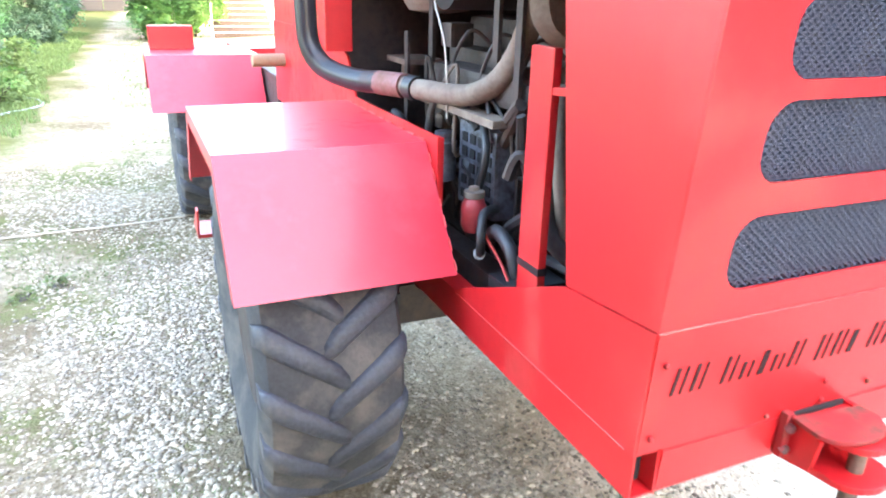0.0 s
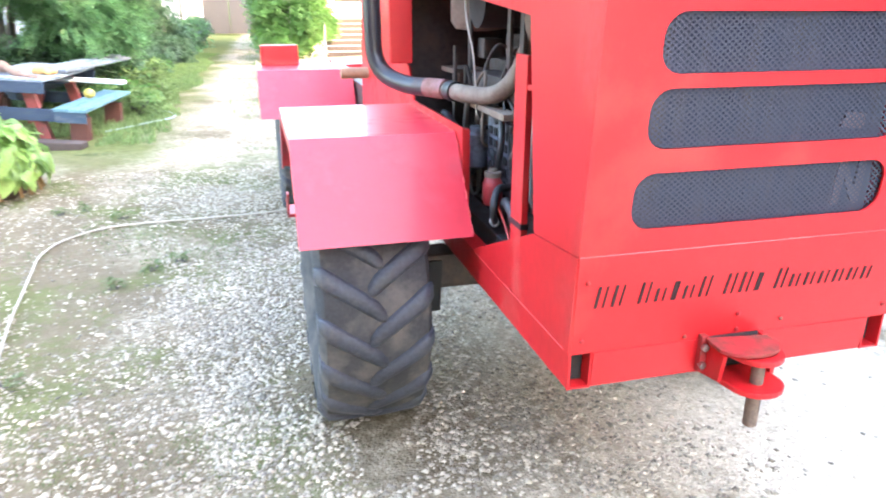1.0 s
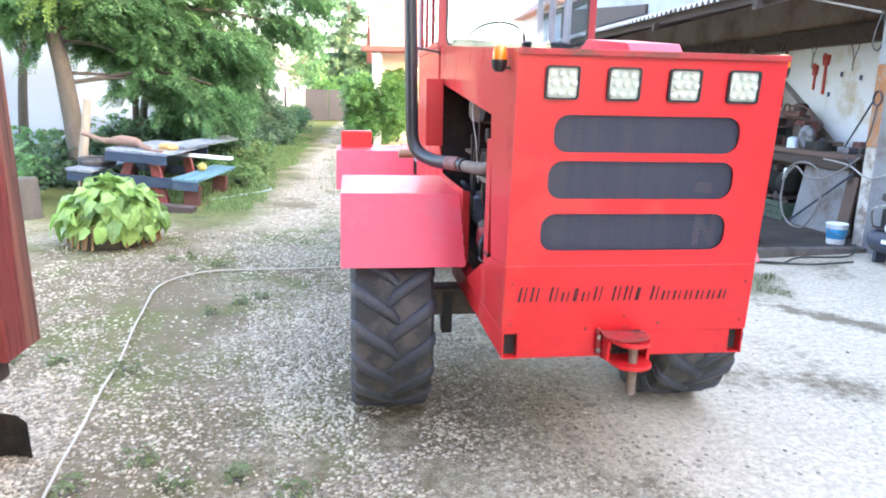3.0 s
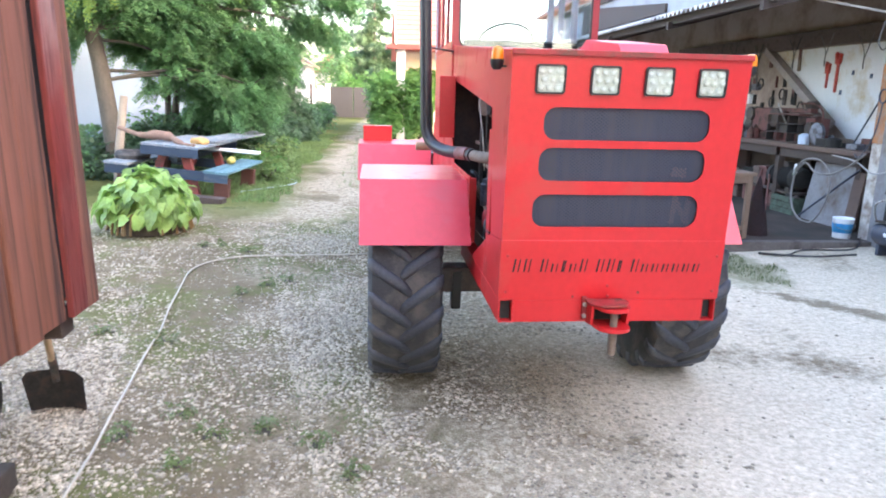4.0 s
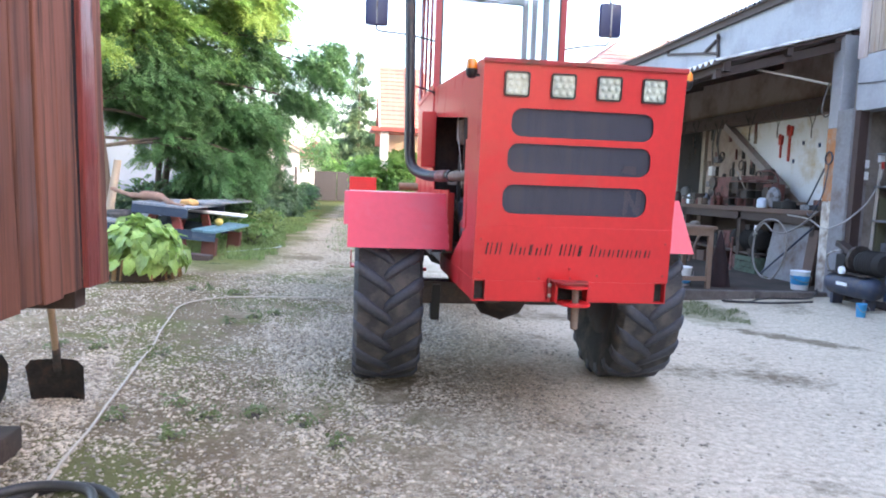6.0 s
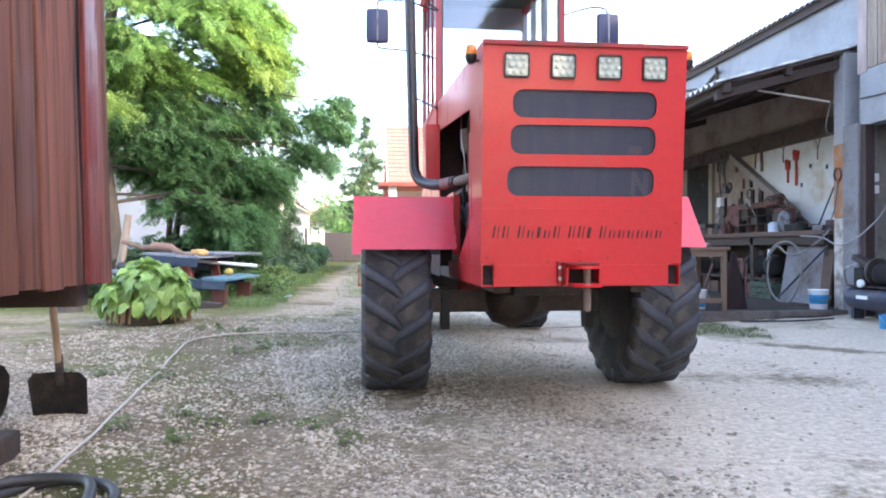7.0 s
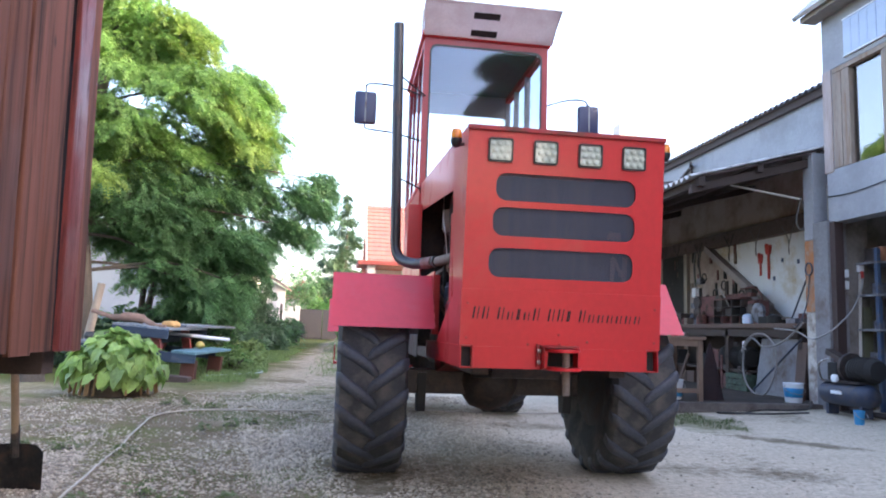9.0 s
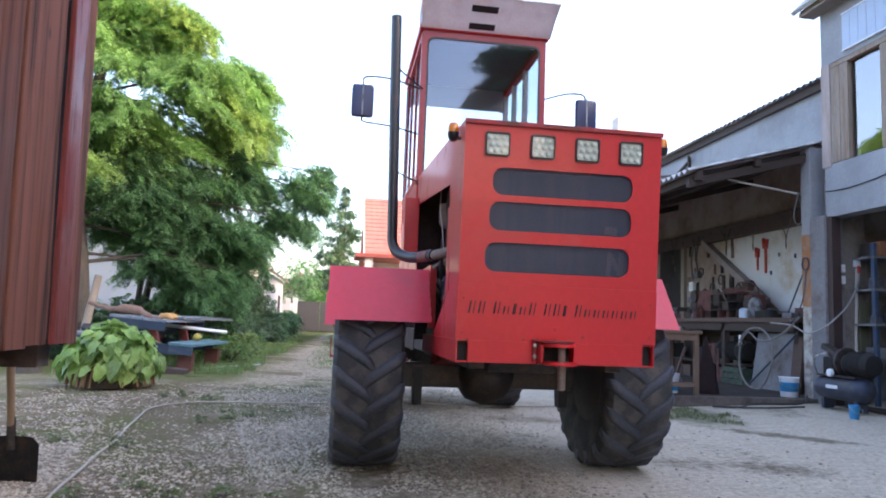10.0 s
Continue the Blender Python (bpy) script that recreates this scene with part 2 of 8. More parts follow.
PLANK = mat("red_brown_stained_plank", (0.146, 0.052, 0.030), rough=0.8, var=0.32, scale=0.5, fine=3, bump=0.6, dist=0.006, stretch=(9, 9, 0.35), random_ob=0.5,
            dirt=(0.042, 0.020, 0.014), dirt_amount=0.38, dirt_scale=1.6)
REDTRIM = mat("dark_red_painted_trim", (0.15, 0.024, 0.020), rough=0.45, var=0.35, scale=2, fine=22, bump=0.25, stretch=(8, 8, 0.6), dirt=(0.07, 0.015, 0.012), dirt_amount=0.4, dirt_scale=4)
TILE = mat("red_roof_tile", (0.36, 0.125, 0.10), rough=0.8, var=0.2, scale=2, fine=20, bump=0.2, dirt=(0.24, 0.11, 0.10), dirt_amount=0.4, dirt_scale=1.5)
PORCHRED = mat("dark_red_porch_sheet", (0.25, 0.05, 0.04), rough=0.7, var=0.2, bump=0.1)
BARK = mat("grey_bark", (0.078, 0.068, 0.057), rough=0.9, var=0.4, scale=6, fine=40, bump=0.6, dist=0.01, stretch=(3, 3, 0.6))
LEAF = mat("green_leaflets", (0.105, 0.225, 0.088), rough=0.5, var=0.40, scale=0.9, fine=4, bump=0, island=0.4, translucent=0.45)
# Yellow-green leaves; high in the crown they are painted sun highlights.
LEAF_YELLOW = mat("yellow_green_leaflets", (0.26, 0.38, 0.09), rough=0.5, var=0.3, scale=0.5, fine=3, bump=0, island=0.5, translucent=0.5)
# Lighter copy of LEAF: sunlight on the upper boughs is painted into it.
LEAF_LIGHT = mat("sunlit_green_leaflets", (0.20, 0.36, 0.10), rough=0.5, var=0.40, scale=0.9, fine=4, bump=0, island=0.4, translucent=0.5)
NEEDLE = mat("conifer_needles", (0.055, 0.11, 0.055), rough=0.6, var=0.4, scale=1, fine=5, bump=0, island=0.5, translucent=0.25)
DEADLEAF = mat("withered_leaf", (0.2, 0.11, 0.04), rough=0.7, var=0.3, bump=0.1, island=0.3)
GRASS = mat("grass_blades", (0.16, 0.24, 0.08), rough=0.6, var=0.3, scale=0.6, fine=4, bump=0, island=0.5, translucent=0.35)
BLUEPAINT = mat("faded_blue_paint", (0.022, 0.048, 0.085), rough=0.6, var=0.25, scale=3, fine=30, bump=0.2, stretch=(1, 5, 5), dirt=(0.09, 0.10, 0.115), dirt_amount=0.35, dirt_scale=4)
BROWNPAINT = mat("red_brown_bench_leg", (0.10, 0.034, 0.025), rough=0.7, var=0.3, bump=0.2)
POT = mat("old_tyre_planter", (0.07, 0.05, 0.04), rough=0.9, var=0.4, bump=0.3)
BLUEPLASTIC = mat("blue_plastic", (0.04, 0.28, 0.55), rough=0.4, var=0.1, bump=0.02)
WHITEPLASTIC = mat("white_plastic", (0.75, 0.77, 0.8), rough=0.4, var=0.08, bump=0.02)
BLUEMETAL = mat("blue_enamel", (0.018, 0.05, 0.13), rough=0.35, var=0.2, bump=0.03, dirt=(0.05, 0.05, 0.06), dirt_amount=0.3, dirt_scale=8)
REDTOOL = mat("red_tool_enamel", (0.42, 0.03, 0.02), rough=0.45, var=0.2, bump=0.05)
CARPAINT = mat("dark_teal_car_paint", (0.010, 0.030, 0.042), rough=0.35, var=0.1, scale=2, bump=0, coat=0.4)
WINDOWWOOD = mat("sun_bleached_window_wood", (0.27, 0.21, 0.17), rough=0.8, var=0.3, scale=2, fine=20, bump=0.3, stretch=(4, 4, 0.5), dirt=(0.22, 0.14, 0.09), dirt_amount=0.4, dirt_scale=3)
# Dark brown concrete with slightly darker patches.
DARKFLOOR = mat("dark_brown_concrete", (0.075, 0.060, 0.052), spec=0.1, rough=0.9, var=0.3, scale=3, fine=60, bump=0.3, dirt=(0.06, 0.055, 0.05), dirt_amount=0.5, dirt_scale=2)
CABLE = mat("pale_cable", (0.44, 0.385, 0.31), rough=0.6, var=0.12, scale=6, bump=0.05)
SHOVEL = mat("worn_shovel_steel", (0.06, 0.055, 0.052), rough=0.5, metal=0.5, var=0.35, scale=12, bump=0.15, dirt=(0.14, 0.1, 0.08), dirt_amount=0.4, dirt_scale=12)
HANDLE = mat("ash_handle", (0.34, 0.25, 0.16), rough=0.65, var=0.2, scale=4, fine=40, bump=0.1, stretch=(6, 6, 0.6))
GATE = mat("grey_gate_sheet", (0.045, 0.043, 0.045), rough=0.7, var=0.1, bump=0.05)


def add_knots(m):
    """Dark oval knots, drawn out along the grain, and ragged dark cracks on a wooden surface."""
    n, l = m.node_tree.nodes, m.node_tree.links
    b = n["Principled BSDF"]
    under = b.inputs["Base Color"].links[0].from_socket
    tc, mp, vo, mr, mx = (n.new(k) for k in ("ShaderNodeTexCoord", "ShaderNodeMapping", "ShaderNodeTexVoronoi", "ShaderNodeMapRange", "ShaderNodeMix"))
    mp.inputs["Scale"].default_value = (5.0, 5.0, 2.6)
    vo.inputs["Scale"].default_value = 1.0
    l.new(tc.outputs["Object"], mp.inputs[0])
    l.new(mp.outputs[0], vo.inputs["Vector"])
    mr.inputs[1].default_value, mr.inputs[2].default_value = 0.10, 0.04
    l.new(vo.outputs["Distance"], mr.inputs[0])
    mx.data_type = 'RGBA'
    l.new(mr.outputs[0], mx.inputs["Factor"])
    l.new(under, mx.inputs["A"])
    mx.inputs["B"].default_value = (0.035, 0.014, 0.01, 1)
    l.new(mx.outputs["Result"], b.inputs["Base Color"])


add_knots(PLANK)


# ---- mesh helpers ----
ORIGIN = {}


def thing(name, base, label, category, group="", kind=""):
    """An Empty at the base of a thing whose parts hang under it."""
    ob = new(name)
    ob.empty_display_size = 0.1
    ob.location = base
    ORIGIN[ob.name] = Vector(base)
    return tagged(ob, label, category, group, kind)


def mesh_of(name, bm, material, smooth=None):
    me = bpy.data.meshes.new(name)
    bmesh.ops.recalc_face_normals(bm, faces=bm.faces)
    if smooth is not None:
        for f in bm.faces:
            f.smooth = True
    bm.to_mesh(me)
    bm.free()
    if smooth is not None:
        me.set_sharp_from_angle(angle=radians(smooth))
    me.materials.append(material)
    return me


def part(name, bm, material, parent=None, label="", smooth=None):
    """Links a bmesh, given in world coordinates, as one mesh object under a thing or a part."""
    base = ORIGIN[parent.name] if parent else Vector((0, 0, 0))
    bm.transform(Matrix.Translation(-base))
    ob = new(name, mesh_of(name, bm, material, smooth))
    ob.parent = parent
    ORIGIN[ob.name] = base
    return tagged(ob, label)


def single(name, bm, material, label, category, group="", kind="", smooth=None):
    """A thing that is one mesh."""
    ob = part(name, bm, material, None, "", smooth)
    return tagged(ob, label, category, group, kind)


def box(bm, x0, x1, y0, y1, z0, z1, bevel=0.0, m=None):
    r = bmesh.ops.create_cube(bm, size=1)
    vs = r["verts"]
    bmesh.ops.transform(bm, verts=vs, matrix=Matrix.LocRotScale(((x0 + x1) / 2, (y0 + y1) / 2, (z0 + z1) / 2), None, (abs(x1 - x0), abs(y1 - y0), abs(z1 - z0))))
    if m is not None:
        bmesh.ops.transform(bm, verts=vs, matrix=m)
    if bevel:
        es = list({e for v in vs for e in v.link_edges})
        bmesh.ops.bevel(bm, geom=es, offset=bevel, segments=2, profile=0.7, affect='EDGES', clamp_overlap=True)
    return bm


def B(*a, **k):
    return box(bmesh.new(), *a, **k)


def prism(bm, pts, axis, a, b, bevel=0.0):
    """A polygon in the plane across the axis, pushed from a to b along it. pts: pairs of the other two coordinates."""
    def at(p, v):
        return {"x": (v, p[0], p[1]), "y": (p[0], v, p[1]), "z": (p[0], p[1], v)}[axis]
    lo = [bm.verts.new(at(p, a)) for p in pts]
    hi = [bm.verts.new(at(p, b)) for p in pts]
    k = len(pts)
    fs = [bm.faces.new(lo), bm.faces.new(hi[::-1])]
    fs += [bm.faces.new((lo[i], lo[(i + 1) % k], hi[(i + 1) % k], hi[i])) for i in range(k)]
    if bevel:
        bmesh.ops.bevel(bm, geom=list({e for f in fs for e in f.edges}), offset=bevel, segments=2, profile=0.7, affect='EDGES', clamp_overlap=True)
    return bm


def P(pts, axis, a, b, bevel=0.0):
    return prism(bmesh.new(), pts, axis, a, b, bevel)


def plate(bm, pts, thick):
    """A flat plate with the given corner points (any plane), thickened to its back."""
    pts = [Vector(p) for p in pts]
    nrm = (pts[1] - pts[0]).cross(pts[2] - pts[0]).normalized() * thick
    lo = [bm.verts.new(p) for p in pts]
    hi = [bm.verts.new(p + nrm) for p in pts]
    k = len(pts)
    bm.faces.new(lo)
    bm.faces.new(hi[::-1])
    for i in range(k):
        bm.faces.new((lo[i], lo[(i + 1) % k], hi[(i + 1) % k], hi[i]))
    return bm


def tube(bm, pts, r, n=10, cap=True):
    """A round bar or hose along points. r: one radius, or one for each point."""
    pts = [Vector(p) for p in pts]
    rs = r if isinstance(r, (list, tuple)) else [r] * len(pts)
    rings, side = [], None
    for i, p in enumerate(pts):
        d = (pts[min(i + 1, len(pts) - 1)] - pts[max(i - 1, 0)]).normalized()
        if side is None:
            side = d.orthogonal().normalized()
        side = (side - d * side.dot(d)).normalized()
        up = d.cross(side)
        rings.append([bm.verts.new(p + (side * math.cos(a) + up * math.sin(a)) * rs[i]) for a in (2 * math.pi * k / n for k in range(n))])
    for a, b in zip(rings, rings[1:]):
        for k in range(n):
            bm.faces.new((a[k], a[(k + 1) % n], b[(k + 1) % n], b[k]))
    if cap:
        bm.faces.new(rings[0][::-1])
        bm.faces.new(rings[-1])
    return bm


def T(pts, r, n=10):
    return tube(bmesh.new(), pts, r, n)


def spline(pts, per=6):
    """Points along a smooth curve through the given ones."""
    pts = [Vector(p) for p in pts]
    out = []
    for i in range(len(pts) - 1):
        p0, p1, p2, p3 = pts[max(i - 1, 0)], pts[i], pts[i + 1], pts[min(i + 2, len(pts) - 1)]
        for k in range(per):
            t = k / per
            out.append(0.5 * ((2 * p1) + (p2 - p0) * t + (2 * p0 - 5 * p1 + 4 * p2 - p3) * t * t + (3 * p1 - p0 - 3 * p2 + p3) * t ** 3))
    return out + [pts[-1]]


def lathe(bm, profile, centre, axis="z", n=32, cap=True):
    """Turns (radius, along) pairs round an axis through the centre."""
    c = Vector(centre)
    rings = []
    for r, h in profile:
        ring = []
        for k in range(n):
            a = 2 * math.pi * k / n
            u, v = r * math.cos(a), r * math.sin(a)
            ring.append(bm.verts.new(c + Vector({"z": (u, v, h), "x": (h, u, v), "y": (u, h, v)}[axis])))
        rings.append(ring)
    for a, b in zip(rings, rings[1:]):
        for k in range(n):
            bm.faces.new((a[k], a[(k + 1) % n], b[(k + 1) % n], b[k]))
    for ring in (rings[0], rings[-1]) if cap else ():
        bm.faces.new(ring)
    return bm


def sheet(pts, faces, name):
    me = bpy.data.meshes.new(name)
    me.from_pydata([tuple(p) for p in pts], [], faces)
    me.update()
    return me


# ---- ground ----
def ground_z(x, y):
    return 0.045 * max(0.0, min(x, 8.0) - 2.7)


xs = np.concatenate([[-400, -120, -40, -20], np.arange(-10, -2.01, 0.5), np.arange(-2, 6.01, 0.25), np.arange(6.5, 12.1, 0.5), [20, 40, 120, 400]])
ys = np.concatenate([[-400, -120, -40, -15], np.arange(-6, 12.01, 0.25), np.arange(12.5, 50.1, 1.5), [70, 150, 500]])
gv = []
for y in ys:
    for x in xs:
        near = abs(x) < 12 and -8 < y < 60
        gv.append((x, y, ground_z(x, y) + (0.016 * noise.noise((x * 0.5, y * 0.5, 0.3)) + 0.006 * noise.noise((x * 2.1, y * 2.1, 4.1)) if near else 0)))
nx = len(xs)
gf = [(j * nx + i, j * nx + i + 1, (j + 1) * nx + i + 1, (j + 1) * nx + i) for j in range(len(ys) - 1) for i in range(nx - 1)]
GROUND = bpy.data.materials.new("gravel_and_worn_grass")
GROUND.use_nodes = True
gn, gl_ = GROUND.node_tree.nodes, GROUND.node_tree.links
gb = gn["Principled BSDF"]
gtc = gn.new("ShaderNodeTexCoord")


def gnoise(scale, detail=3.0, rough=0.5):
    k = gn.new("ShaderNodeTexNoise")
    k.inputs["Scale"].default_value, k.inputs["Detail"].default_value, k.inputs["Roughness"].default_value = scale, detail, rough
    gl_.new(gtc.outputs["Object"], k.inputs["Vector"])
    return k.outputs["Fac"]


def gramp(src, a, b, lo=0.0, hi=1.0):
    k = gn.new("ShaderNodeMapRange")
    k.inputs[1].default_value, k.inputs[2].default_value, k.inputs[3].default_value, k.inputs[4].default_value = a, b, lo, hi
    gl_.new(src, k.inputs[0])
    return k.outputs[0]


def gmath(op, a, b):
    k = gn.new("ShaderNodeMath")
    k.operation = op
    for i, v in enumerate((a, b)):
        if isinstance(v, (int, float)):
            k.inputs[i].default_value = v
        else:
            gl_.new(v, k.inputs[i])
    return k.outputs[0]


def gmix(f, a, b):
    k = gn.new("ShaderNodeMix")
    k.data_type = 'RGBA'
    gl_.new(f, k.inputs["Factor"])
    for name, v in (("A", a), ("B", b)):
        if isinstance(v, tuple):
            k.inputs[name].default_value = (*v, 1)
        else:
            gl_.new(v, k.inputs[name])
    return k.outputs["Result"]


gsep = gn.new("ShaderNodeSeparateXYZ")
gl_.new(gtc.outputs["Object"], gsep.inputs[0])


def gn_x():
    return gsep.outputs[0]


vor = gn.new("ShaderNodeTexVoronoi")
vor.inputs["Scale"].default_value = 75
gl_.new(gtc.outputs["Object"], vor.inputs["Vector"])
stone_tone = gn.new("ShaderNodeSeparateColor")
gl_.new(vor.outputs["Color"], stone_tone.inputs[0])
stones = gmix(stone_tone.outputs[0], (0.12, 0.098, 0.066), (0.74, 0.645, 0.49))
sand = gmix(gramp(gnoise(5, 6, 0.65), 0.35, 0.65), (0.26, 0.208, 0.138), (0.54, 0.455, 0.33))
base = gmix(gramp(gnoise(1.4, 8, 0.7), 0.40, 0.60), stones, sand)
clump = gn.new("ShaderNodeVectorMath")
clump.operation = 'SCALE'
gl_.new(base, clump.inputs[0])
gl_.new(gramp(gnoise(30, 6, 0.8), 0.32, 0.68, 0.55, 1.35), clump.inputs["Scale"])
base = clump.outputs[0]
# Pale gravel; its extra brightness towards +x is open-sky light put into colour.
pale = gramp(gmath('ADD', gn_x(), gmath('MULTIPLY', gnoise(0.6, 4), 2.0)), 1.0, 2.5)
pale = gmath('MAXIMUM', pale, gmath('MULTIPLY', gramp(gmath('ADD', gsep.outputs[1], gmath('MULTIPLY', gnoise(0.7, 4), 2.0)), 7.0, 9.5), 0.75))
base = gmix(gmath('MULTIPLY', pale, 0.88), base, gmix(gramp(gnoise(26, 5, 0.75), 0.3, 0.7), (0.40, 0.34, 0.255), (0.82, 0.71, 0.555)))
# trodden earth with moss, broken up at its edges
soil = gmix(gnoise(6, 6, 0.7), (0.075, 0.058, 0.036), (0.215, 0.165, 0.105))
ragged = gmath('ADD', gnoise(0.75, 5, 0.55), gmath('MULTIPLY', gmath('SUBTRACT', gnoise(14, 8, 0.8), 0.5), 0.55))
near_left = gramp(gmath('ADD', gn_x(), gmath('MULTIPLY', gnoise(0.5, 3), 1.2)), 2.3, 0.7, -0.08, 0.05)
near_left = gmath('SUBTRACT', near_left, gramp(gsep.outputs[1], 5.5, 7.5, 0.0, 0.10))
# a band of bare soil runs along the track between the cable and the wheels
band = gmath('ABSOLUTE', gmath('ADD', gmath('ADD', gn_x(), 0.40), gmath('MULTIPLY', gsep.outputs[1], 0.2)), 0.0)
bare = gramp(gmath('ADD', band, gmath('MULTIPLY', gnoise(1.3, 4), 0.5)), 0.80, 0.30, 0.0, 0.13)
mottle = gmath('MULTIPLY', gramp(gnoise(15, 9, 0.85), 0.42, 0.56), gramp(gmath('ADD', gn_x(), gmath('MULTIPLY', gnoise(0.6, 4), 1.2)), 2.4, 1.2, 0.0, 0.86))
base = gmix(mottle, base, soil)
earth = gmix(gmath('MULTIPLY', gramp(gmath('ADD', gmath('ADD', ragged, near_left), bare), 0.485, 0.62), 0.84), base, soil)
# worn grass: patchy between the wheel ruts, closed along the verge on the far side of the yard
mossy = gmath('ADD', gnoise(1.05, 5, 0.6), gmath('MULTIPLY', gmath('SUBTRACT', gnoise(22, 8, 0.8), 0.5), 0.5))
patch = gmath('MULTIPLY', gramp(mossy, 0.49, 0.59), gramp(gsep.outputs[0], 0.9, -0.3))
wide = gmath('SUBTRACT', gsep.outputs[0], gmath('MULTIPLY', gsep.outputs[1], 0.02))
verge = gmath('MULTIPLY', gramp(gmath('ADD', wide, gmath('MULTIPLY', gnoise(0.9, 4), 1.3)), -0.35, -0.95), gramp(gsep.outputs[1], 6.6, 8.2))
green = gmix(gnoise(9, 4), (0.06, 0.072, 0.026), (0.18, 0.185, 0.075))
col = gmix(gmath('MULTIPLY', gmath('MULTIPLY', patch, 0.8), gramp(gsep.outputs[1], 9.0, 6.5)), earth, green)
col = gmix(verge, col, green)
# a worn grass patch before the workshop, streaks of dirt across the pale yard, damp soil along the sill
gdx, gdy = gmath('DIVIDE', gmath('SUBTRACT', gn_x(), 3.68), 0.42), gmath('DIVIDE', gmath('SUBTRACT', gsep.outputs[1], 4.3), 0.75)
lawn = gmath('ADD', gmath('ADD', gmath('MULTIPLY', gdx, gdx), gmath('MULTIPLY', gdy, gdy)), gmath('MULTIPLY', gmath('SUBTRACT', gnoise(3.5, 7, 0.75), 0.5), 3.2))
col = gmix(gramp(lawn, 1.25, 0.35, 0.0, 0.72), col, gmix(gnoise(9, 4), (0.10, 0.105, 0.05), (0.23, 0.23, 0.13)))
su = gmath('ADD', gmath('MULTIPLY', gmath('SUBTRACT', gn_x(), 3.85), 0.56), gmath('MULTIPLY', gmath('SUBTRACT', gsep.outputs[1], 2.95), -0.83))
sv = gmath('ADD', gmath('MULTIPLY', gmath('SUBTRACT', gn_x(), 3.85), 0.83), gmath('MULTIPLY', gmath('SUBTRACT', gsep.outputs[1], 2.95), 0.56))
su, sv = gmath('DIVIDE', su, 0.75), gmath('DIVIDE', sv, 0.13)
streak = gmath('ADD', gmath('ADD', gmath('MULTIPLY', su, su), gmath('MULTIPLY', sv, sv)), gmath('MULTIPLY', gmath('SUBTRACT', gnoise(7, 7, 0.8), 0.5), 5.0))
col = gmix(gramp(streak, 1.0, 0.2, 0.0, 0.75), col, soil)
yard = gmath('MULTIPLY', gramp(gn_x(), 1.6, 2.6), gramp(gsep.outputs[1], 7.0, 5.5))
dirty = gmath('ADD', gnoise(1.9, 7, 0.72), gmath('MULTIPLY', gramp(gsep.outputs[1], 3.6, 5.0), 0.10))
col = gmix(gmath('MULTIPLY', yard, gramp(dirty, 0.54, 0.70, 0.0, 0.32)), col, (0.25, 0.20, 0.145))
faraway = gmath('MAXIMUM', gramp(gsep.outputs[0], -8, -9), gramp(gsep.outputs[1], 52, 56))
col = gmix(faraway, col, green)
gl_.new(col, gb.inputs["Base Color"])
gb.inputs["Roughness"].default_value = 0.95
gb.inputs["Specular IOR Level"].default_value = 0.0
gbp = gn.new("ShaderNodeBump")
gbp.inputs["Strength"].default_value, gbp.inputs["Distance"].default_value = 0.6, 0.012
gl_.new(gmath('ADD', vor.outputs["Distance"], gnoise(40, 4)), gbp.inputs["Height"])
gl_.new(gbp.outputs[0], gb.inputs["Normal"])
gme = sheet(gv, gf, "ground")
for p in gme.polygons:
    p.use_smooth = True
gme.materials.append(GROUND)
tagged(new("ground", gme), "pale gravel yard with worn grass patches", "ground", kind="structure")


# ---- the red tractor ----
tractor = thing("tractor", (1.18, 3.6, 0.0), "red home-built articulated tractor with glazed cab parked on gravel", "tractor")
XL, XR = 0.708, 1.652


def yf(z):
    """The front of the bonnet leans forward a little towards its top."""
    return 0.70 + (1.79 - z) * 0.077


def rounded(x0, x1, z0, z1, r, n=6):
    pts = []
    for cx, cz, a0 in ((x1 - r, z1 - r, 0), (x0 + r, z1 - r, 90), (x0 + r, z0 + r, 180), (x1 - r, z0 + r, 270)):
        for k in range(n + 1):
            a = radians(a0 + 90 * k / n)
            pts.append((cx + r * math.cos(a), cz + r * math.sin(a)))
    return pts


def holed_plate(outer, holes, place, thick):
    """A sheet with holes cut through it; place maps (u, v, depth) to the world."""
    bm = bmesh.new()
    loops = []
    for loop in [outer, *holes]:
        vs = [bm.verts.new(place(u, v, 0)) for u, v in loop]
        loops += [bm.edges.new((vs[i], vs[(i + 1) % len(vs)])) for i in range(len(vs))]
    bmesh.ops.triangle_fill(bm, use_beauty=True, use_dissolve=False, edges=loops)
    r = bmesh.ops.extrude_face_region(bm, geom=list(bm.faces))
    back = Vector(place(0, 0, thick)) - Vector(place(0, 0, 0))
    bmesh.ops.translate(bm, vec=back, verts=[v for v in r["geom"] if isinstance(v, bmesh.types.BMVert)])
    return bm


SLOTS = [(0.845, 1.515, 1.462, 1.588), (0.836, 1.515, 1.300, 1.432), (0.824, 1.512, 1.112, 1.246)]
front = part("front_panel", holed_plate([(XL, 1.055), (XR, 1.055), (XR, 1.79), (XL, 1.79)], [rounded(a, b, c, d, 0.05) for a, b, c, d in SLOTS],
             lambda u, v, d: (u, yf(v) + d, v), 0.006), RED, tractor, "glossy red bonnet front with three rounded grille slots")
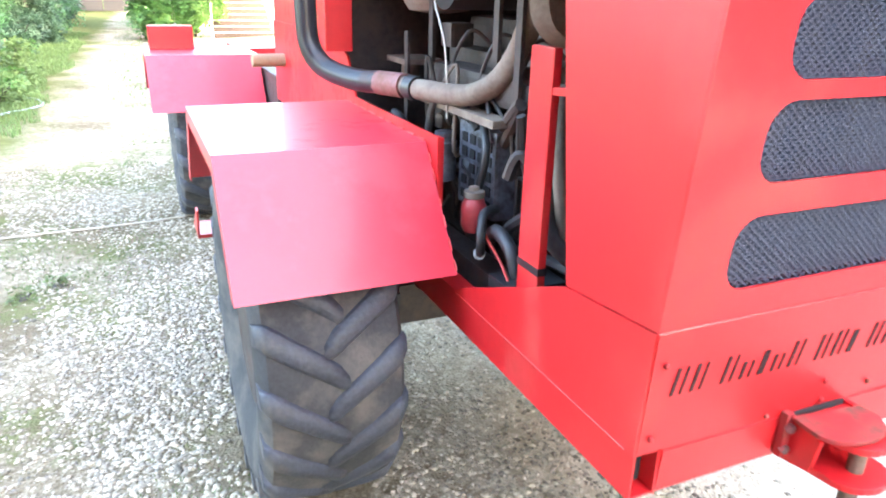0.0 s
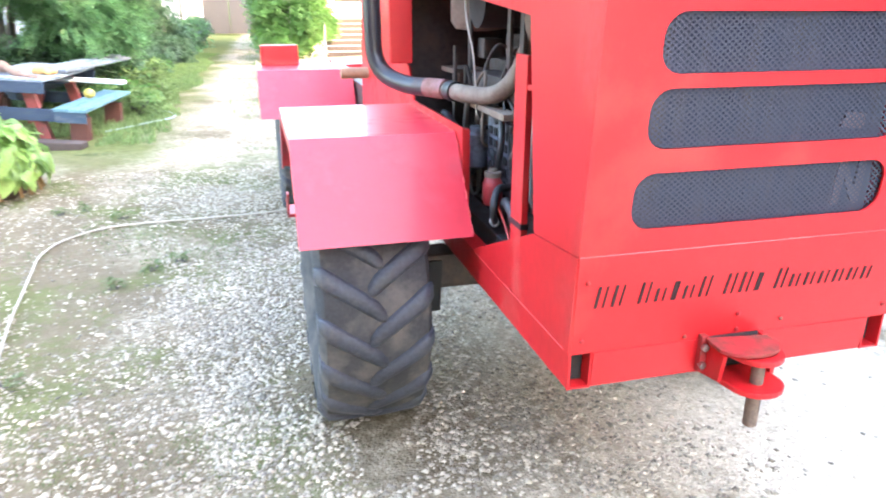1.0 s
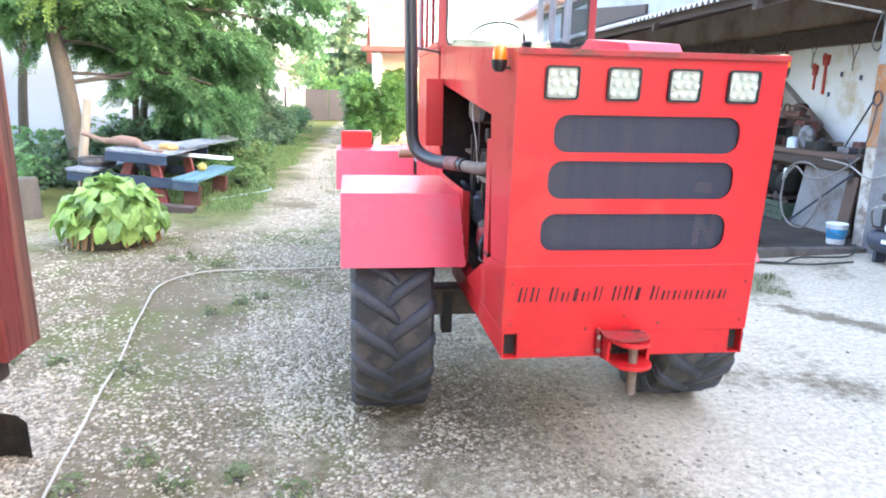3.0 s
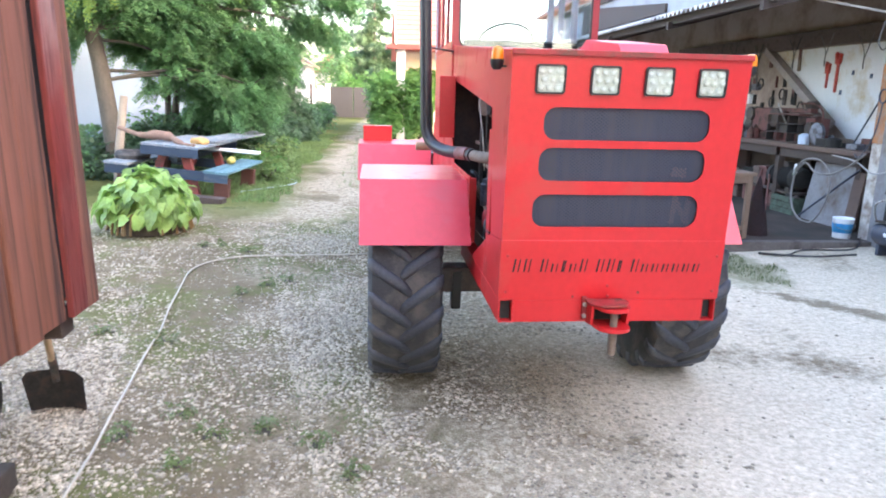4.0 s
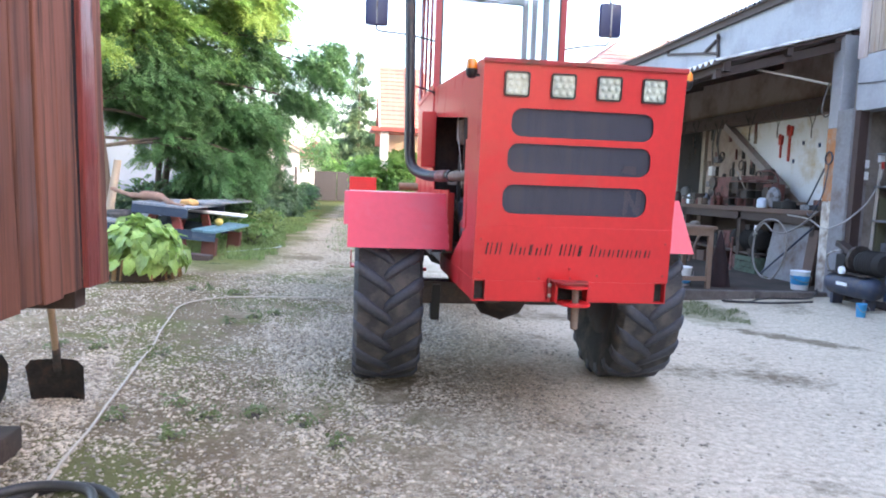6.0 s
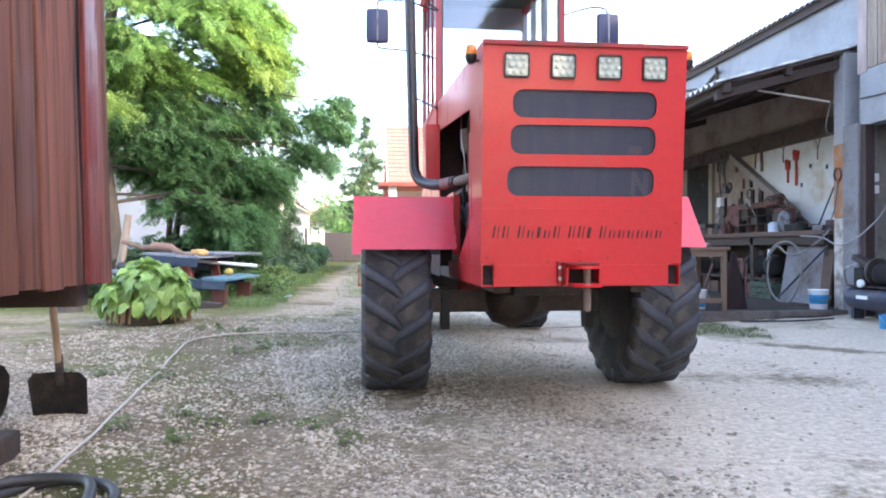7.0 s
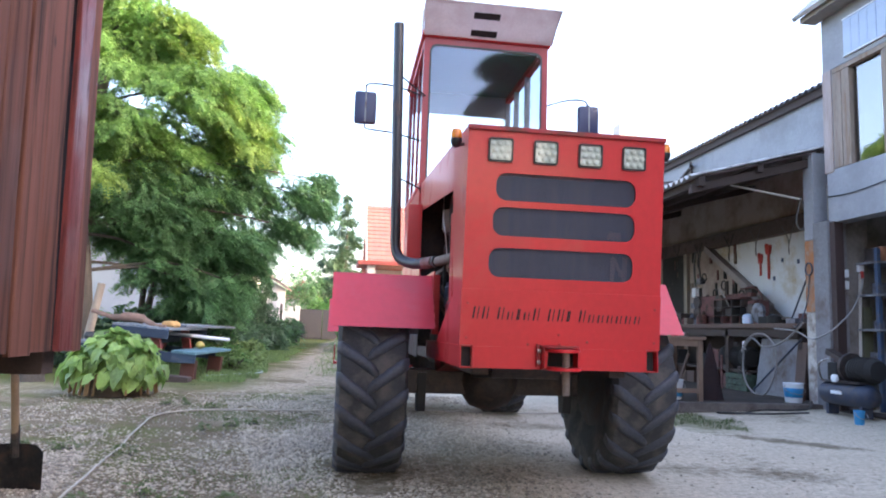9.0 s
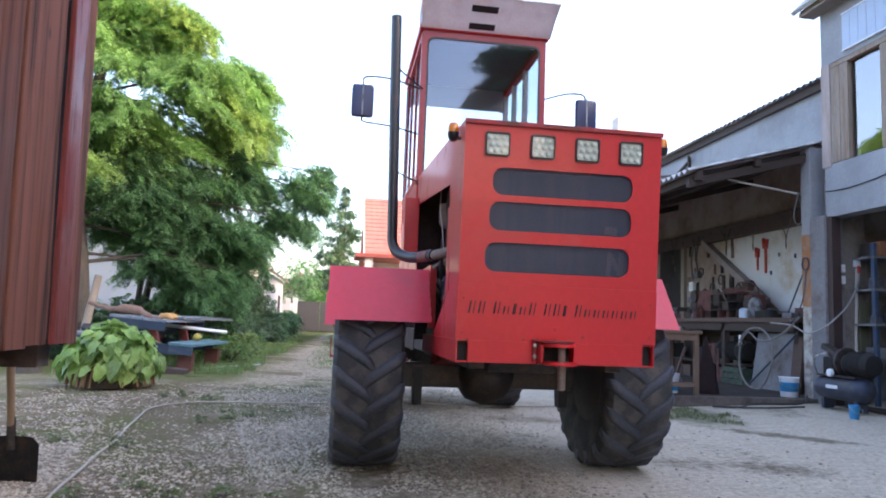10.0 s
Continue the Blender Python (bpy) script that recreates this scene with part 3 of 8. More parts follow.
for a, b, c, d in SLOTS:
    bm = plate(bmesh.new(), [(x, yf(z) + 0.012, z) for x, z in ((a - 0.02, c - 0.02), (b + 0.02, c - 0.02), (b + 0.02, d + 0.02), (a - 0.02, d + 0.02))], -0.0008)
    part("grille_mesh", bm, SCREEN, front, "dark expanded-metal grille mesh")
# radiator core and its tanks behind the grille
radiator = part("radiator", B(0.80, 1.56, 0.83, 0.90, 1.08, 1.60, 0.006), RADIATOR, tractor, "dusty dark radiator core")
# Pale shapes added behind the mesh in place of reflections in the grille.
PALEPINK = mat("pale_pink_patch", (0.17, 0.118, 0.122), rough=0.6, var=0.15, bump=0.05)
part("added_pale_patch", P([(1.405, 1.318), (1.475, 1.312), (1.475, 1.350), (1.42, 1.356)], "y", 0.800, 0.806), PALEPINK, radiator, "added pale pink patch for a reflection in the mesh")
part("added_n_shape", P([(1.420, 1.12), (1.440, 1.12), (1.447, 1.19), (1.483, 1.12), (1.503, 1.12), (1.510, 1.235), (1.487, 1.235), (1.481, 1.165), (1.447, 1.235), (1.427, 1.235)], "y", 0.80, 0.806), PALEPINK, radiator)

# bonnet sides, top and edge trim
side_shape = [(0.7632, 1.055), (1.03, 1.03), (1.115, 1.575), (2.68, 1.725), (2.70, 1.93), (0.7065, 1.79)]
part("bonnet_side", P(side_shape, "x", XL, XL + 0.005), RED, tractor)
part("bonnet_side", P(side_shape, "x", XR - 0.005, XR), RED, tractor)
bm = plate(bmesh.new(), [(XL, 0.694, 1.790), (XR, 0.694, 1.790), (XR, 2.70, 1.931), (XL, 2.70, 1.931)], 0.006)
part("bonnet_top", bm, RED, tractor)
part("bonnet_lip", B(XL - 0.003, XR + 0.003, 0.688, 0.700, 1.778, 1.799, 0.003), RED_DULL, tractor, "darker folded edge along the bonnet top")
part("bonnet_hump", P([(1.35, 1.82), (1.42, 1.885), (1.95, 1.94), (2.1, 1.88)], "x", 1.36, 1.60, 0.006), RED_FENDER, tractor, "pinkish red raised cover on the bonnet")

# heavy lower box with its frame tubes
lower = part("ballast_box", P([(0.774, 0.80), (0.7575, 1.0535), (1.03, 1.028), (1.49, 0.835), (1.56, 0.80)], "x", XL - 0.003, XL + 0.004), RED, tractor, "red lower front box with cut-out lettering")
part("side_plate", P([(0.774, 0.80), (0.7575, 1.0535), (1.03, 1.028), (1.49, 0.835), (1.56, 0.80)], "x", XR - 0.004, XR + 0.003), RED, lower)
face = [(0.768, 0.70), (1.590, 0.70), (1.590, 0.803), (XR - 0.004, 0.803), (XR, 1.0542), (XL, 1.0542), (XL + 0.004, 0.803), (0.768, 0.803)]
part("front_plate", holed_plate(face, [], lambda u, v, d: (u, yf(v) - 0.003 + d, v), 0.008), RED, lower)
part("front_strip", plate(bmesh.new(), [(x, yf(z) - 0.0060, z) for x, z in ((0.772, 0.704), (1.586, 0.704), (1.586, 0.798), (0.772, 0.798))], -0.003), RED, lower)
part("seam", T([(XL, yf(1.053) - 0.001, 1.0540), (XR, yf(1.053) - 0.001, 1.0540)], 0.0022, 6), RED, lower)
part("weld_line", T([(XL - 0.001, 0.80, 0.801), (XL - 0.001, 1.54, 0.801)], 0.003, 6), WELD, lower)
for x0, x1 in ((XL + 0.002, 0.770), (1.588, XR - 0.002)):
    bm = bmesh.new()
    for a, b, c, d in ((x0, x0 + 0.005, 0.70, 0.80), (x1 - 0.005, x1, 0.70, 0.80)):
        box(bm, a, b, 0.776, 2.05, c, d)
    for c, d in ((0.70, 0.705), (0.795, 0.80)):
        box(bm, x0 + 0.005, x1 - 0.005, 0.778, 2.05, c, d)
    part("frame_tube", bm, RED, tractor, "square frame tube with its open end showing")
    # Near-black plug: the shade inside the open tube end is put into it.
    part("tube_shade_core", B(x0 + 0.006, x1 - 0.006, 0.815, 0.825, 0.706, 0.794), DARK, tractor)
# Underside in a darker, duller red than the front.
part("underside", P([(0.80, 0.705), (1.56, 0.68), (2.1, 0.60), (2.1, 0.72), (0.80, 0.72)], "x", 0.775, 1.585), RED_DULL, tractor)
for x, z in ((0.735, 0.99), (0.735, 0.835), (1.625, 0.99), (1.625, 0.835), (1.17, 0.815), (1.30, 0.83), (1.165, 0.86), (1.02, 0.812)):
    part("rivet", lathe(bmesh.new(), [(0.006, -0.005), (0.0055, -0.009), (0.002, -0.011)], (x, yf(z), z), "y", 8), RED_DULL, lower, smooth=40)

# the lettering of the maker, as plain slanted bars of the same size and spacing
x = 0.757
TALL, LOW = 0.056, 0.036
for word in ((TALL, TALL), (TALL, LOW, 0.050, LOW, TALL), (TALL, TALL, 0.050), (TALL, LOW, LOW, LOW, LOW, LOW, LOW)):
    for h in word:
        w = 0.026 if h != 0.050 else 0.014
        z0 = 0.921
        bm = bmesh.new()
        for u0, u1 in ((0.0, 0.0075), (w - 0.0048, w)):
            s = 0.16
            plate(bm, [(x + u + s * (z - z0), yf(z) - 0.0050, z) for u, z in ((u0, z0), (u1, z0), (u1, z0 + h), (u0, z0 + h))], -0.002)
        part("letter_bar", bm, LETTER, lower)
        x += w + 0.0185
    x += 0.026

# work lamps along the top of the front
for xa in (0.805, 1.018, 1.232, 1.445):
    z0, z1, w = 1.640, 1.742, 0.108
    lamp = part("work_lamp", holed_plate(rounded(xa - 0.004, xa + w + 0.004, z0 - 0.004, z1 + 0.004, 0.013), [rounded(xa + 0.003, xa + w - 0.003, z0 + 0.003, z1 - 0.003, 0.010)],
                lambda u, v, d: (u, yf(v) - 0.012 + d, v), 0.014), BLACK, tractor, "square work lamp with dark rim and clear ribbed lens")
    part("lamp_pan", plate(bmesh.new(), [(a, yf(b) - 0.002, b) for a, b in ((xa, z0), (xa + w, z0), (xa + w, z1), (xa, z1))], -0.002), REFLECT, lamp)
    for i in range(3):
        for j in range(3):
            bm = bmesh.new()
            cx, cz = xa + 0.021 + i * 0.033 + (0.008 if j % 2 else -0.004), z0 + 0.020 + j * 0.031
            lathe(bm, [(0.015, 0.0), (0.013, -0.006), (0.006, -0.0095)], (cx, yf(cz) - 0.002, cz), "y", 6)
            part("reflector_cup", bm, REFLECT, lamp)
    part("lens", plate(bmesh.new(), [(a, yf(b) - 0.0115, b) for a, b in ((xa + 0.003, z0 + 0.003), (xa + w - 0.003, z0 + 0.003), (xa + w - 0.003, z1 - 0.003), (xa + 0.003, z1 - 0.003))], -0.001), LAMPGLASS, lamp)

# amber beacons
for sx, bx in ((-1, 0.672), (1, 1.715)):
    beacon = part("beacon", lathe(bmesh.new(), [(0.014, -0.030), (0.024, -0.018), (0.028, 0.0), (0.028, 0.010)], (bx, 0.83, 1.755), "z", 20), BLACK, tractor, "amber beacon on a black foot", smooth=40)
    part("dome", lathe(bmesh.new(), [(0.026, 0.010), (0.026, 0.014), (0.0245, 0.040), (0.019, 0.054), (0.006, 0.059)], (bx, 0.83, 1.755), "z", 20), AMBER, beacon, smooth=40)
    part("bracket", B(min(bx, bx - sx * 0.05), max(bx, bx - sx * 0.05), 0.815, 0.845, 1.735, 1.742), BLACK, beacon)

# towing jaw
# Back plate in near-black: the shade of the jaw's recess is its colour.
jaw = part("tow_hitch", B(1.085, 1.240, 0.762, 0.772, 0.705, 0.803, 0.003), DARK, tractor, "red towing jaw with a rusty pin")
for x0 in (1.080, 1.232):
    part("cheek", P([(0.70, 0.712), (0.772, 0.70), (0.772, 0.803), (0.715, 0.803), (0.69, 0.785)], "x", x0, x0 + 0.012, 0.002), RED, jaw)
part("mount_ear", B(1.060, 1.079, 0.752, 0.770, 0.715, 0.815, 0.003), RED_DULL, jaw)
for z0, r in ((0.782, 0.052), (0.702, 0.062)):
    bm = bmesh.new()
    pts = [(1.237, 0.760), (1.091, 0.760), (1.094, 0.70)] + [(1.168 + (r + 0.008) * math.cos(radians(a)), 0.672 + r * math.sin(radians(a))) for a in range(190, 351, 16)] + [(1.234, 0.70)]
    prism(bm, pts, "z", z0, z0 + 0.015, 0.003)
    part("jaw_disc", bm, RED, jaw)
pts = [(1.07, 0.752), (1.066, 0.715)] + [(1.15 + 0.088 * math.cos(radians(a)), 0.70 + 0.062 * math.sin(radians(a))) for a in range(195, 330, 15)] + [(1.236, 0.690), (1.232, 0.73)]
part("jaw_plate", P(pts, "z", 0.802, 0.811, 0.002), RED_DULL, jaw, "worn red-brown rounded top plate")
part("pin", lathe(bmesh.new(), [(0.010, 0.592), (0.017, 0.597), (0.018, 0.70), (0.016, 0.702), (0.016, 0.790), (0.010, 0.797)], (1.168, 0.668, 0), "z", 16), RUSTY, jaw, "rusty steel pin", smooth=40)
for x, z in ((1.068, 0.735), (1.068, 0.785)):
    part("bolt", lathe(bmesh.new(), [(0.010, 0.0), (0.010, -0.012), (0.004, -0.013)], (x, yf(z) - 0.024, z), "y", 6), CHROME, jaw)


# ---- wheels ----
def tyre_mesh():
    R, W = 0.56, 0.40
    bm = bmesh.new()
    prof = [(0.255, -0.15), (0.285, -0.165), (0.36, -0.19), (0.44, -0.198), (0.500, -0.193), (0.528, -0.175), (0.539, -0.10), (0.542, 0.0),
            (0.539, 0.10), (0.528, 0.175), (0.500, 0.193), (0.44, 0.198), (0.36, 0.19), (0.285, 0.165), (0.255, 0.15)]
    n = 64
    rings = []
    for r, h in prof:
        rings.append([bm.verts.new((h, r * math.cos(2 * math.pi * k / n), r * math.sin(2 * math.pi * k / n))) for k in range(n)])
    for a, b in zip(rings, rings[1:]):
        for k in range(n):
            bm.faces.new((a[k], a[(k + 1) % n], b[(k + 1) % n], b[k]))
    return mesh_of("tyre", bm, RUBBER, smooth=35)


def lug_mesh(s):
    """One worn rounded lug, running from past the middle of the tread to its shoulder on the side s."""
    R = 0.56
    bm = bmesh.new()
    rows = []
    steps = 9
    for i in range(steps + 1):
        u = i / steps
        h = s * (-0.030 + u * 0.226)
        a = -0.30 * u ** 0.95
        half = (0.036 + 0.008 * u) * (1.0 - 0.30 * max(0.0, (u - 0.85) / 0.15) ** 2) * (0.72 if i == 0 else 1.0)
        base = 0.526 - 0.03 * u ** 6
        top = R - 0.004 - 0.008 * u * u - (0.010 if i == 0 else 0.0)
        if i == steps:
            top, base, h = R - 0.040, 0.46, s * 0.199
        row = []
        for da, rr in ((-half * 1.12, base), (-half * 0.98, top - 0.013), (-half * 0.70, top - 0.002), (0, top), (half * 0.70, top - 0.002), (half * 0.98, top - 0.013), (half * 1.12, base)):
            q = a + da / R
            row.append(bm.verts.new((h, rr * math.cos(q), rr * math.sin(q))))
        rows.append(row)
    for r0, r1 in zip(rows, rows[1:]):
        for j in range(6):
            bm.faces.new((r0[j], r0[j + 1], r1[j + 1], r1[j]))
    bm.faces.new(rows[0])
    bm.faces.new(rows[-1][::-1])
    return mesh_of("lug", bm, LUGRUBBER, smooth=60)


LUGS = {s: lug_mesh(s) for s in (-1, 1)}
TYRE = tyre_mesh()
RIM = mesh_of("rim", lathe(bmesh.new(), [(0.27, -0.155), (0.27, -0.14), (0.24, -0.13), (0.235, -0.02), (0.12, 0.0), (0.11, -0.05), (0.03, -0.055), (0.03, 0.06), (0.235, 0.05), (0.24, 0.13), (0.27, 0.14), (0.27, 0.155)], (0, 0, 0), "x", 40), OILY, smooth=35)
HUBM = mesh_of("hub", lathe(bmesh.new(), [(0.10, -0.06), (0.10, -0.09), (0.07, -0.11), (0.05, -0.13), (0.02, -0.135)], (0, 0, 0), "x", 20), OILY, smooth=35)
for wx, wy, spin, out in ((0.36, 2.03, 0.05, 1), (1.945, 2.06, 0.12, -1), (0.36, 5.16, 0.2, 1), (1.90, 5.16, 0.3, -1)):
    w = new("wheel", TYRE)
    w.data = TYRE
    w.name = "tyre"
    w.parent = tractor
    w.matrix_basis = Matrix.Translation(Vector((wx, wy, 0.552)) - ORIGIN[tractor.name]) @ Matrix.Rotation(spin, 4, 'X')
    tagged(w, "worn black tractor tyre with chevron lugs")
    rim = new("rim", RIM)
    rim.parent = w
    rim.matrix_basis = Matrix.Rotation(0 if out > 0 else math.pi, 4, 'Z')
    hub = new("hub", HUBM)
    hub.parent = w
    hub.matrix_basis = Matrix.Rotation(0 if out > 0 else math.pi, 4, 'Z')
    for k in range(38):
        lug = new("lug", LUGS[1 if k % 2 else -1])
        lug.parent = w
        lug.matrix_basis = Matrix.Rotation(math.pi * k / 19, 4, 'X')


# ---- mudguards ----
def mudguard(x0, x1, y0, z0, y1, z1, y2, y3, inner, label):
    prof = [(y0, z0), (y1, z1), (y2, z1), (y3, z0)]
    bm = bmesh.new()
    t = 0.006
    ins = [(y0 + t * 1.3, z0), (y1 + t * 0.5, z1 - t), (y2 - t * 0.5, z1 - t), (y3 - t * 1.3, z0)]
    loop = prof + ins[::-1]
    prism(bm, loop, "x", x0, x1)
    bmesh.ops.triangulate(bm, faces=[f for f in bm.faces if len(f.verts) > 4])
    guard = part("mudguard", bm, RED_FENDER, tractor, label)
    w = 0.05
    ring = [(y0, z0), (y1, z1), (y2, z1), (y3, z0), (y3 - w * 1.15, z0), (y2 - w * 0.5, z1 - w), (y1 + w * 0.5, z1 - w), (y0 + w * 1.15, z0)]
    xo = x0 if inner == x1 else x1
    sgn = -1 if inner == x1 else 1
    bm = bmesh.new()
    for i in range(3):
        j = 7 - i
        prism(bm, [ring[i], ring[i + 1], ring[j - 1], ring[j]], "x", xo, xo + sgn * 0.005)
    part("flange", bm, RED_FENDER, guard)
    bm = bmesh.new()
    prism(bm, [(y0 + 0.01, z0), (y1 + 0.004, z1 - 0.007), (y2 - 0.004, z1 - 0.007), (y3 - 0.01, z0)], "x", inner, inner - sgn * -0.004)
    part("inner_plate", bm, RED_FENDER, guard)
    rnd = random.Random(int(abs(x0) * 1000 + y0))
    for (ya, za), (yb, zb), count in ((prof[0], prof[1], 6), (prof[1], prof[2], 9)):
        for k in range(count):
            f0 = k / count + rnd.uniform(0, 0.03)
            f1 = f0 + rnd.uniform(0.05, 0.10)
            part("weld_bead", T([(inner, ya + (yb - ya) * f, za + (zb - za) * f + 0.001) for f in (f0, f1)], 0.0032, 6), WELD, guard)
    return guard


mudguard(0.123, 0.690, 1.50, 0.87, 1.735, 1.18, 2.52, 2.76, 0.690, "red folded sheet mudguard over the front tyre")
mudguard(1.665, 2.150, 1.50, 0.88, 1.735, 1.19, 2.52, 2.76, 1.665, "red folded sheet mudguard over the front tyre")
mudguard(0.048, 0.74, 4.595, 0.82, 4.82, 1.145, 5.55, 5.80, 0.74, "red folded sheet mudguard over the rear tyre")
mudguard(1.62, 2.16, 4.595, 0.82, 4.82, 1.145, 5.55, 5.80, 1.62, "red folded sheet mudguard over the rear tyre")
for x0, x1 in ((0.085, 0.375), (1.80, 2.10)):
    part("tail_lamp_box", B(x0, x1, 5.25, 5.40, 1.146, 1.30, 0.004), RED, tractor, "small red box on the rear mudguard")

# ---- frame, axles and underside ----
part("rear_deck", B(0.745, 1.615, 5.86, 6.55, 0.98, 1.10, 0.006), RED, tractor, "red rear deck plate")
# Added dark block that closes the bright gap behind the rear mudguard.
part("rear_filler_box", B(0.76, 1.60, 4.30, 5.84, 0.66, 1.06, 0.01), OILY, tractor, "dark filler block added in the rear frame")
part("front_axle", B(0.56, 1.70, 2.02, 2.18, 0.47, 0.62, 0.02), OILY, tractor, "oily black axle beam")
part("differential", lathe(bmesh.new(), [(0.05, -0.2), (0.16, -0.12), (0.2, 0), (0.16, 0.12), (0.05, 0.2)], (1.12, 2.10, 0.56), "x", 24), OILY, tractor, smooth=50)
part("rear_axle", B(0.56, 1.66, 5.08, 5.24, 0.47, 0.62, 0.02), OILY, tractor, "oily black axle beam")
part("rear_differential", lathe(bmesh.new(), [(0.05, -0.2), (0.16, -0.12), (0.2, 0), (0.16, 0.12), (0.05, 0.2)], (1.12, 5.16, 0.56), "x", 24), OILY, tractor, smooth=50)
for x0, x1 in ((0.80, 0.88), (1.48, 1.56)):
    part("chassis_rail", B(x0, x1, 0.95, 3.4, 0.66, 0.84, 0.006), OILY, tractor)
    part("rear_chassis_rail", B(x0, x1, 3.45, 6.0, 0.64, 0.82, 0.006), OILY, tractor)
for x0 in (0.66, 1.60):
    part("axle_leg", P([(2.0, 0.60), (2.16, 0.60), (2.12, 0.36), (2.04, 0.36)], "x", x0, x0 + 0.055, 0.004), BLACK, tractor)
part("articulation_joint", lathe(bmesh.new(), [(0.06, 0.5), (0.12, 0.52), (0.12, 0.95), (0.06, 0.97)], (1.18, 3.5, 0), "z", 20), OILY, tractor, smooth=40)
part("propeller_shaft", T([(1.12, 2.3, 0.58), (1.12, 5.0, 0.58)], 0.04, 12), OILY, tractor, smooth=40)
part("gearbox", B(0.95, 1.40, 2.35, 3.2, 0.62, 0.95, 0.04), OILY, tractor)
part("sump", P([(1.25, 0.80), (1.35, 0.62), (1.95, 0.58), (2.1, 0.80)], "x", 0.98, 1.36, 0.02), OILY, tractor)

# step behind the front wheel
step = part("step", B(0.13, 0.42, 2.80, 2.99, 0.60, 0.615, 0.003), RED, tractor, "red folded step behind the front tyre")
part("step_lip", P([(2.74, 0.735), (2.80, 0.735), (2.99, 0.60), (2.80, 0.60)], "x", 0.13, 0.137), RED, step)
part("step_bar", B(0.40, 0.71, 2.88, 2.93, 0.575, 0.60, 0.003), RED, step)

# ---- engine bay ----
engine = part("engine_block", B(0.93, 1.40, 1.25, 2.25, 0.80, 1.25, 0.02), OILY, tractor, "oily dark engine block")
part("cylinder_head", B(0.97, 1.34, 1.28, 2.22, 1.25, 1.40, 0.015), OILY, engine)
part("valve_cover", B(1.02, 1.30, 1.30, 2.18, 1.40, 1.50, 0.03), OILY, engine)
for k in range(9):
    part("block_rib", B(0.915, 0.932, 1.29 + k * 0.105, 1.305 + k * 0.105, 0.84, 1.22, 0.003), OILY, engine)
cover = part("finned_cover", B(0.85, 0.93, 1.62, 1.86, 0.96, 1.215, 0.012), ALU, engine, "dusty aluminium cover with square pockets")
# Pockets are near-black squares; their inner shade is painted, nothing is recessed.
for i in range(4):
    for j in range(5):
        part("pocket", B(0.846, 0.852, 1.64 + i * 0.052, 1.672 + i * 0.052, 0.985 + j * 0.043, 1.012 + j * 0.043), DARK, cover)
flask = part("brake_fluid_flask", lathe(bmesh.new(), [(0.012, 0.935), (0.03, 0.938), (0.036, 0.955), (0.036, 1.01), (0.028, 1.03), (0.024, 1.035)], (0.80, 1.64, 0), "z", 20), mat("pink_plastic", (0.42, 0.05, 0.055), rough=0.35, bump=0.05), tractor, "pinkish translucent reservoir flask", smooth=40)
part("cap", lathe(bmesh.new(), [(0.027, 1.035), (0.030, 1.037), (0.030, 1.053), (0.016, 1.056), (0.014, 1.066), (0.005, 1.068)], (0.80, 1.64, 0), "z", 18), RUSTY, flask, smooth=40)
post = part("red_post", B(0.722, 0.742, 1.16, 1.248, 0.80, 1.475, 0.004), RED, tractor, "red square upright post in the engine opening")
part("gusset", P([(1.04, 1.395), (1.16, 1.385), (1.16, 1.40), (1.04, 1.41)], "x", 0.725, 0.79), RED, post)
part("tape_band", B(0.7205, 0.7435, 1.1585, 1.2495, 0.995, 1.012), BLACK, post)
for pts, r, m in (
    ([(0.86, 1.65, 0.90), (0.80, 1.50, 0.98), (0.79, 1.40, 0.96), (0.80, 1.36, 0.86)], 0.019, HOSE),
    ([(0.82, 1.30, 1.28), (0.80, 1.28, 1.15), (0.80, 1.24, 1.05), (0.86, 1.18, 0.98)], 0.022, GREYHOSE),
    ([(0.92, 1.75, 1.23), (0.86, 1.72, 1.25), (0.82, 1.62, 1.16), (0.83, 1.68, 1.0), (0.9, 1.7, 0.92)], 0.012, HOSE),
    ([(0.95, 1.3, 1.3), (0.84, 1.30, 1.36), (0.82, 1.26, 1.26), (0.84, 1.23, 1.05)], 0.026, RUSTY),
    ([(0.78, 1.95, 1.7), (0.77, 1.88, 1.55), (0.78, 1.82, 1.42), (0.80, 1.84, 1.22)], 0.003, WIRE),
    ([(0.80, 1.62, 0.97), (0.77, 1.42, 0.93), (0.76, 1.30, 0.87), (0.78, 1.22, 0.90)], 0.004, REDTOOL),
):
    part("hose" if r > 0.008 else "wire", T(spline(pts), r, 8), m, engine, smooth=50)
rnd = random.Random(21)
for k in range(16):
    y0, z0 = rnd.uniform(1.35, 2.3), rnd.uniform(0.95, 1.25)
    pts = [(rnd.uniform(0.80, 0.90), y0, z0), (rnd.uniform(0.78, 0.86), y0 + rnd.uniform(-0.12, 0.12), z0 + rnd.uniform(0.05, 0.16)), (rnd.uniform(0.82, 0.92), y0 + rnd.uniform(-0.2, 0.2), z0 - rnd.uniform(0.0, 0.15)), (0.93, y0 + rnd.uniform(-0.2, 0.2), z0 - rnd.uniform(0.1, 0.2))]
    part("hose", T(spline(pts), rnd.choice((0.006, 0.008, 0.011, 0.016)), 7), rnd.choice((HOSE, GREYHOSE, OILY, RUSTY, HOSE)), engine, smooth=50)
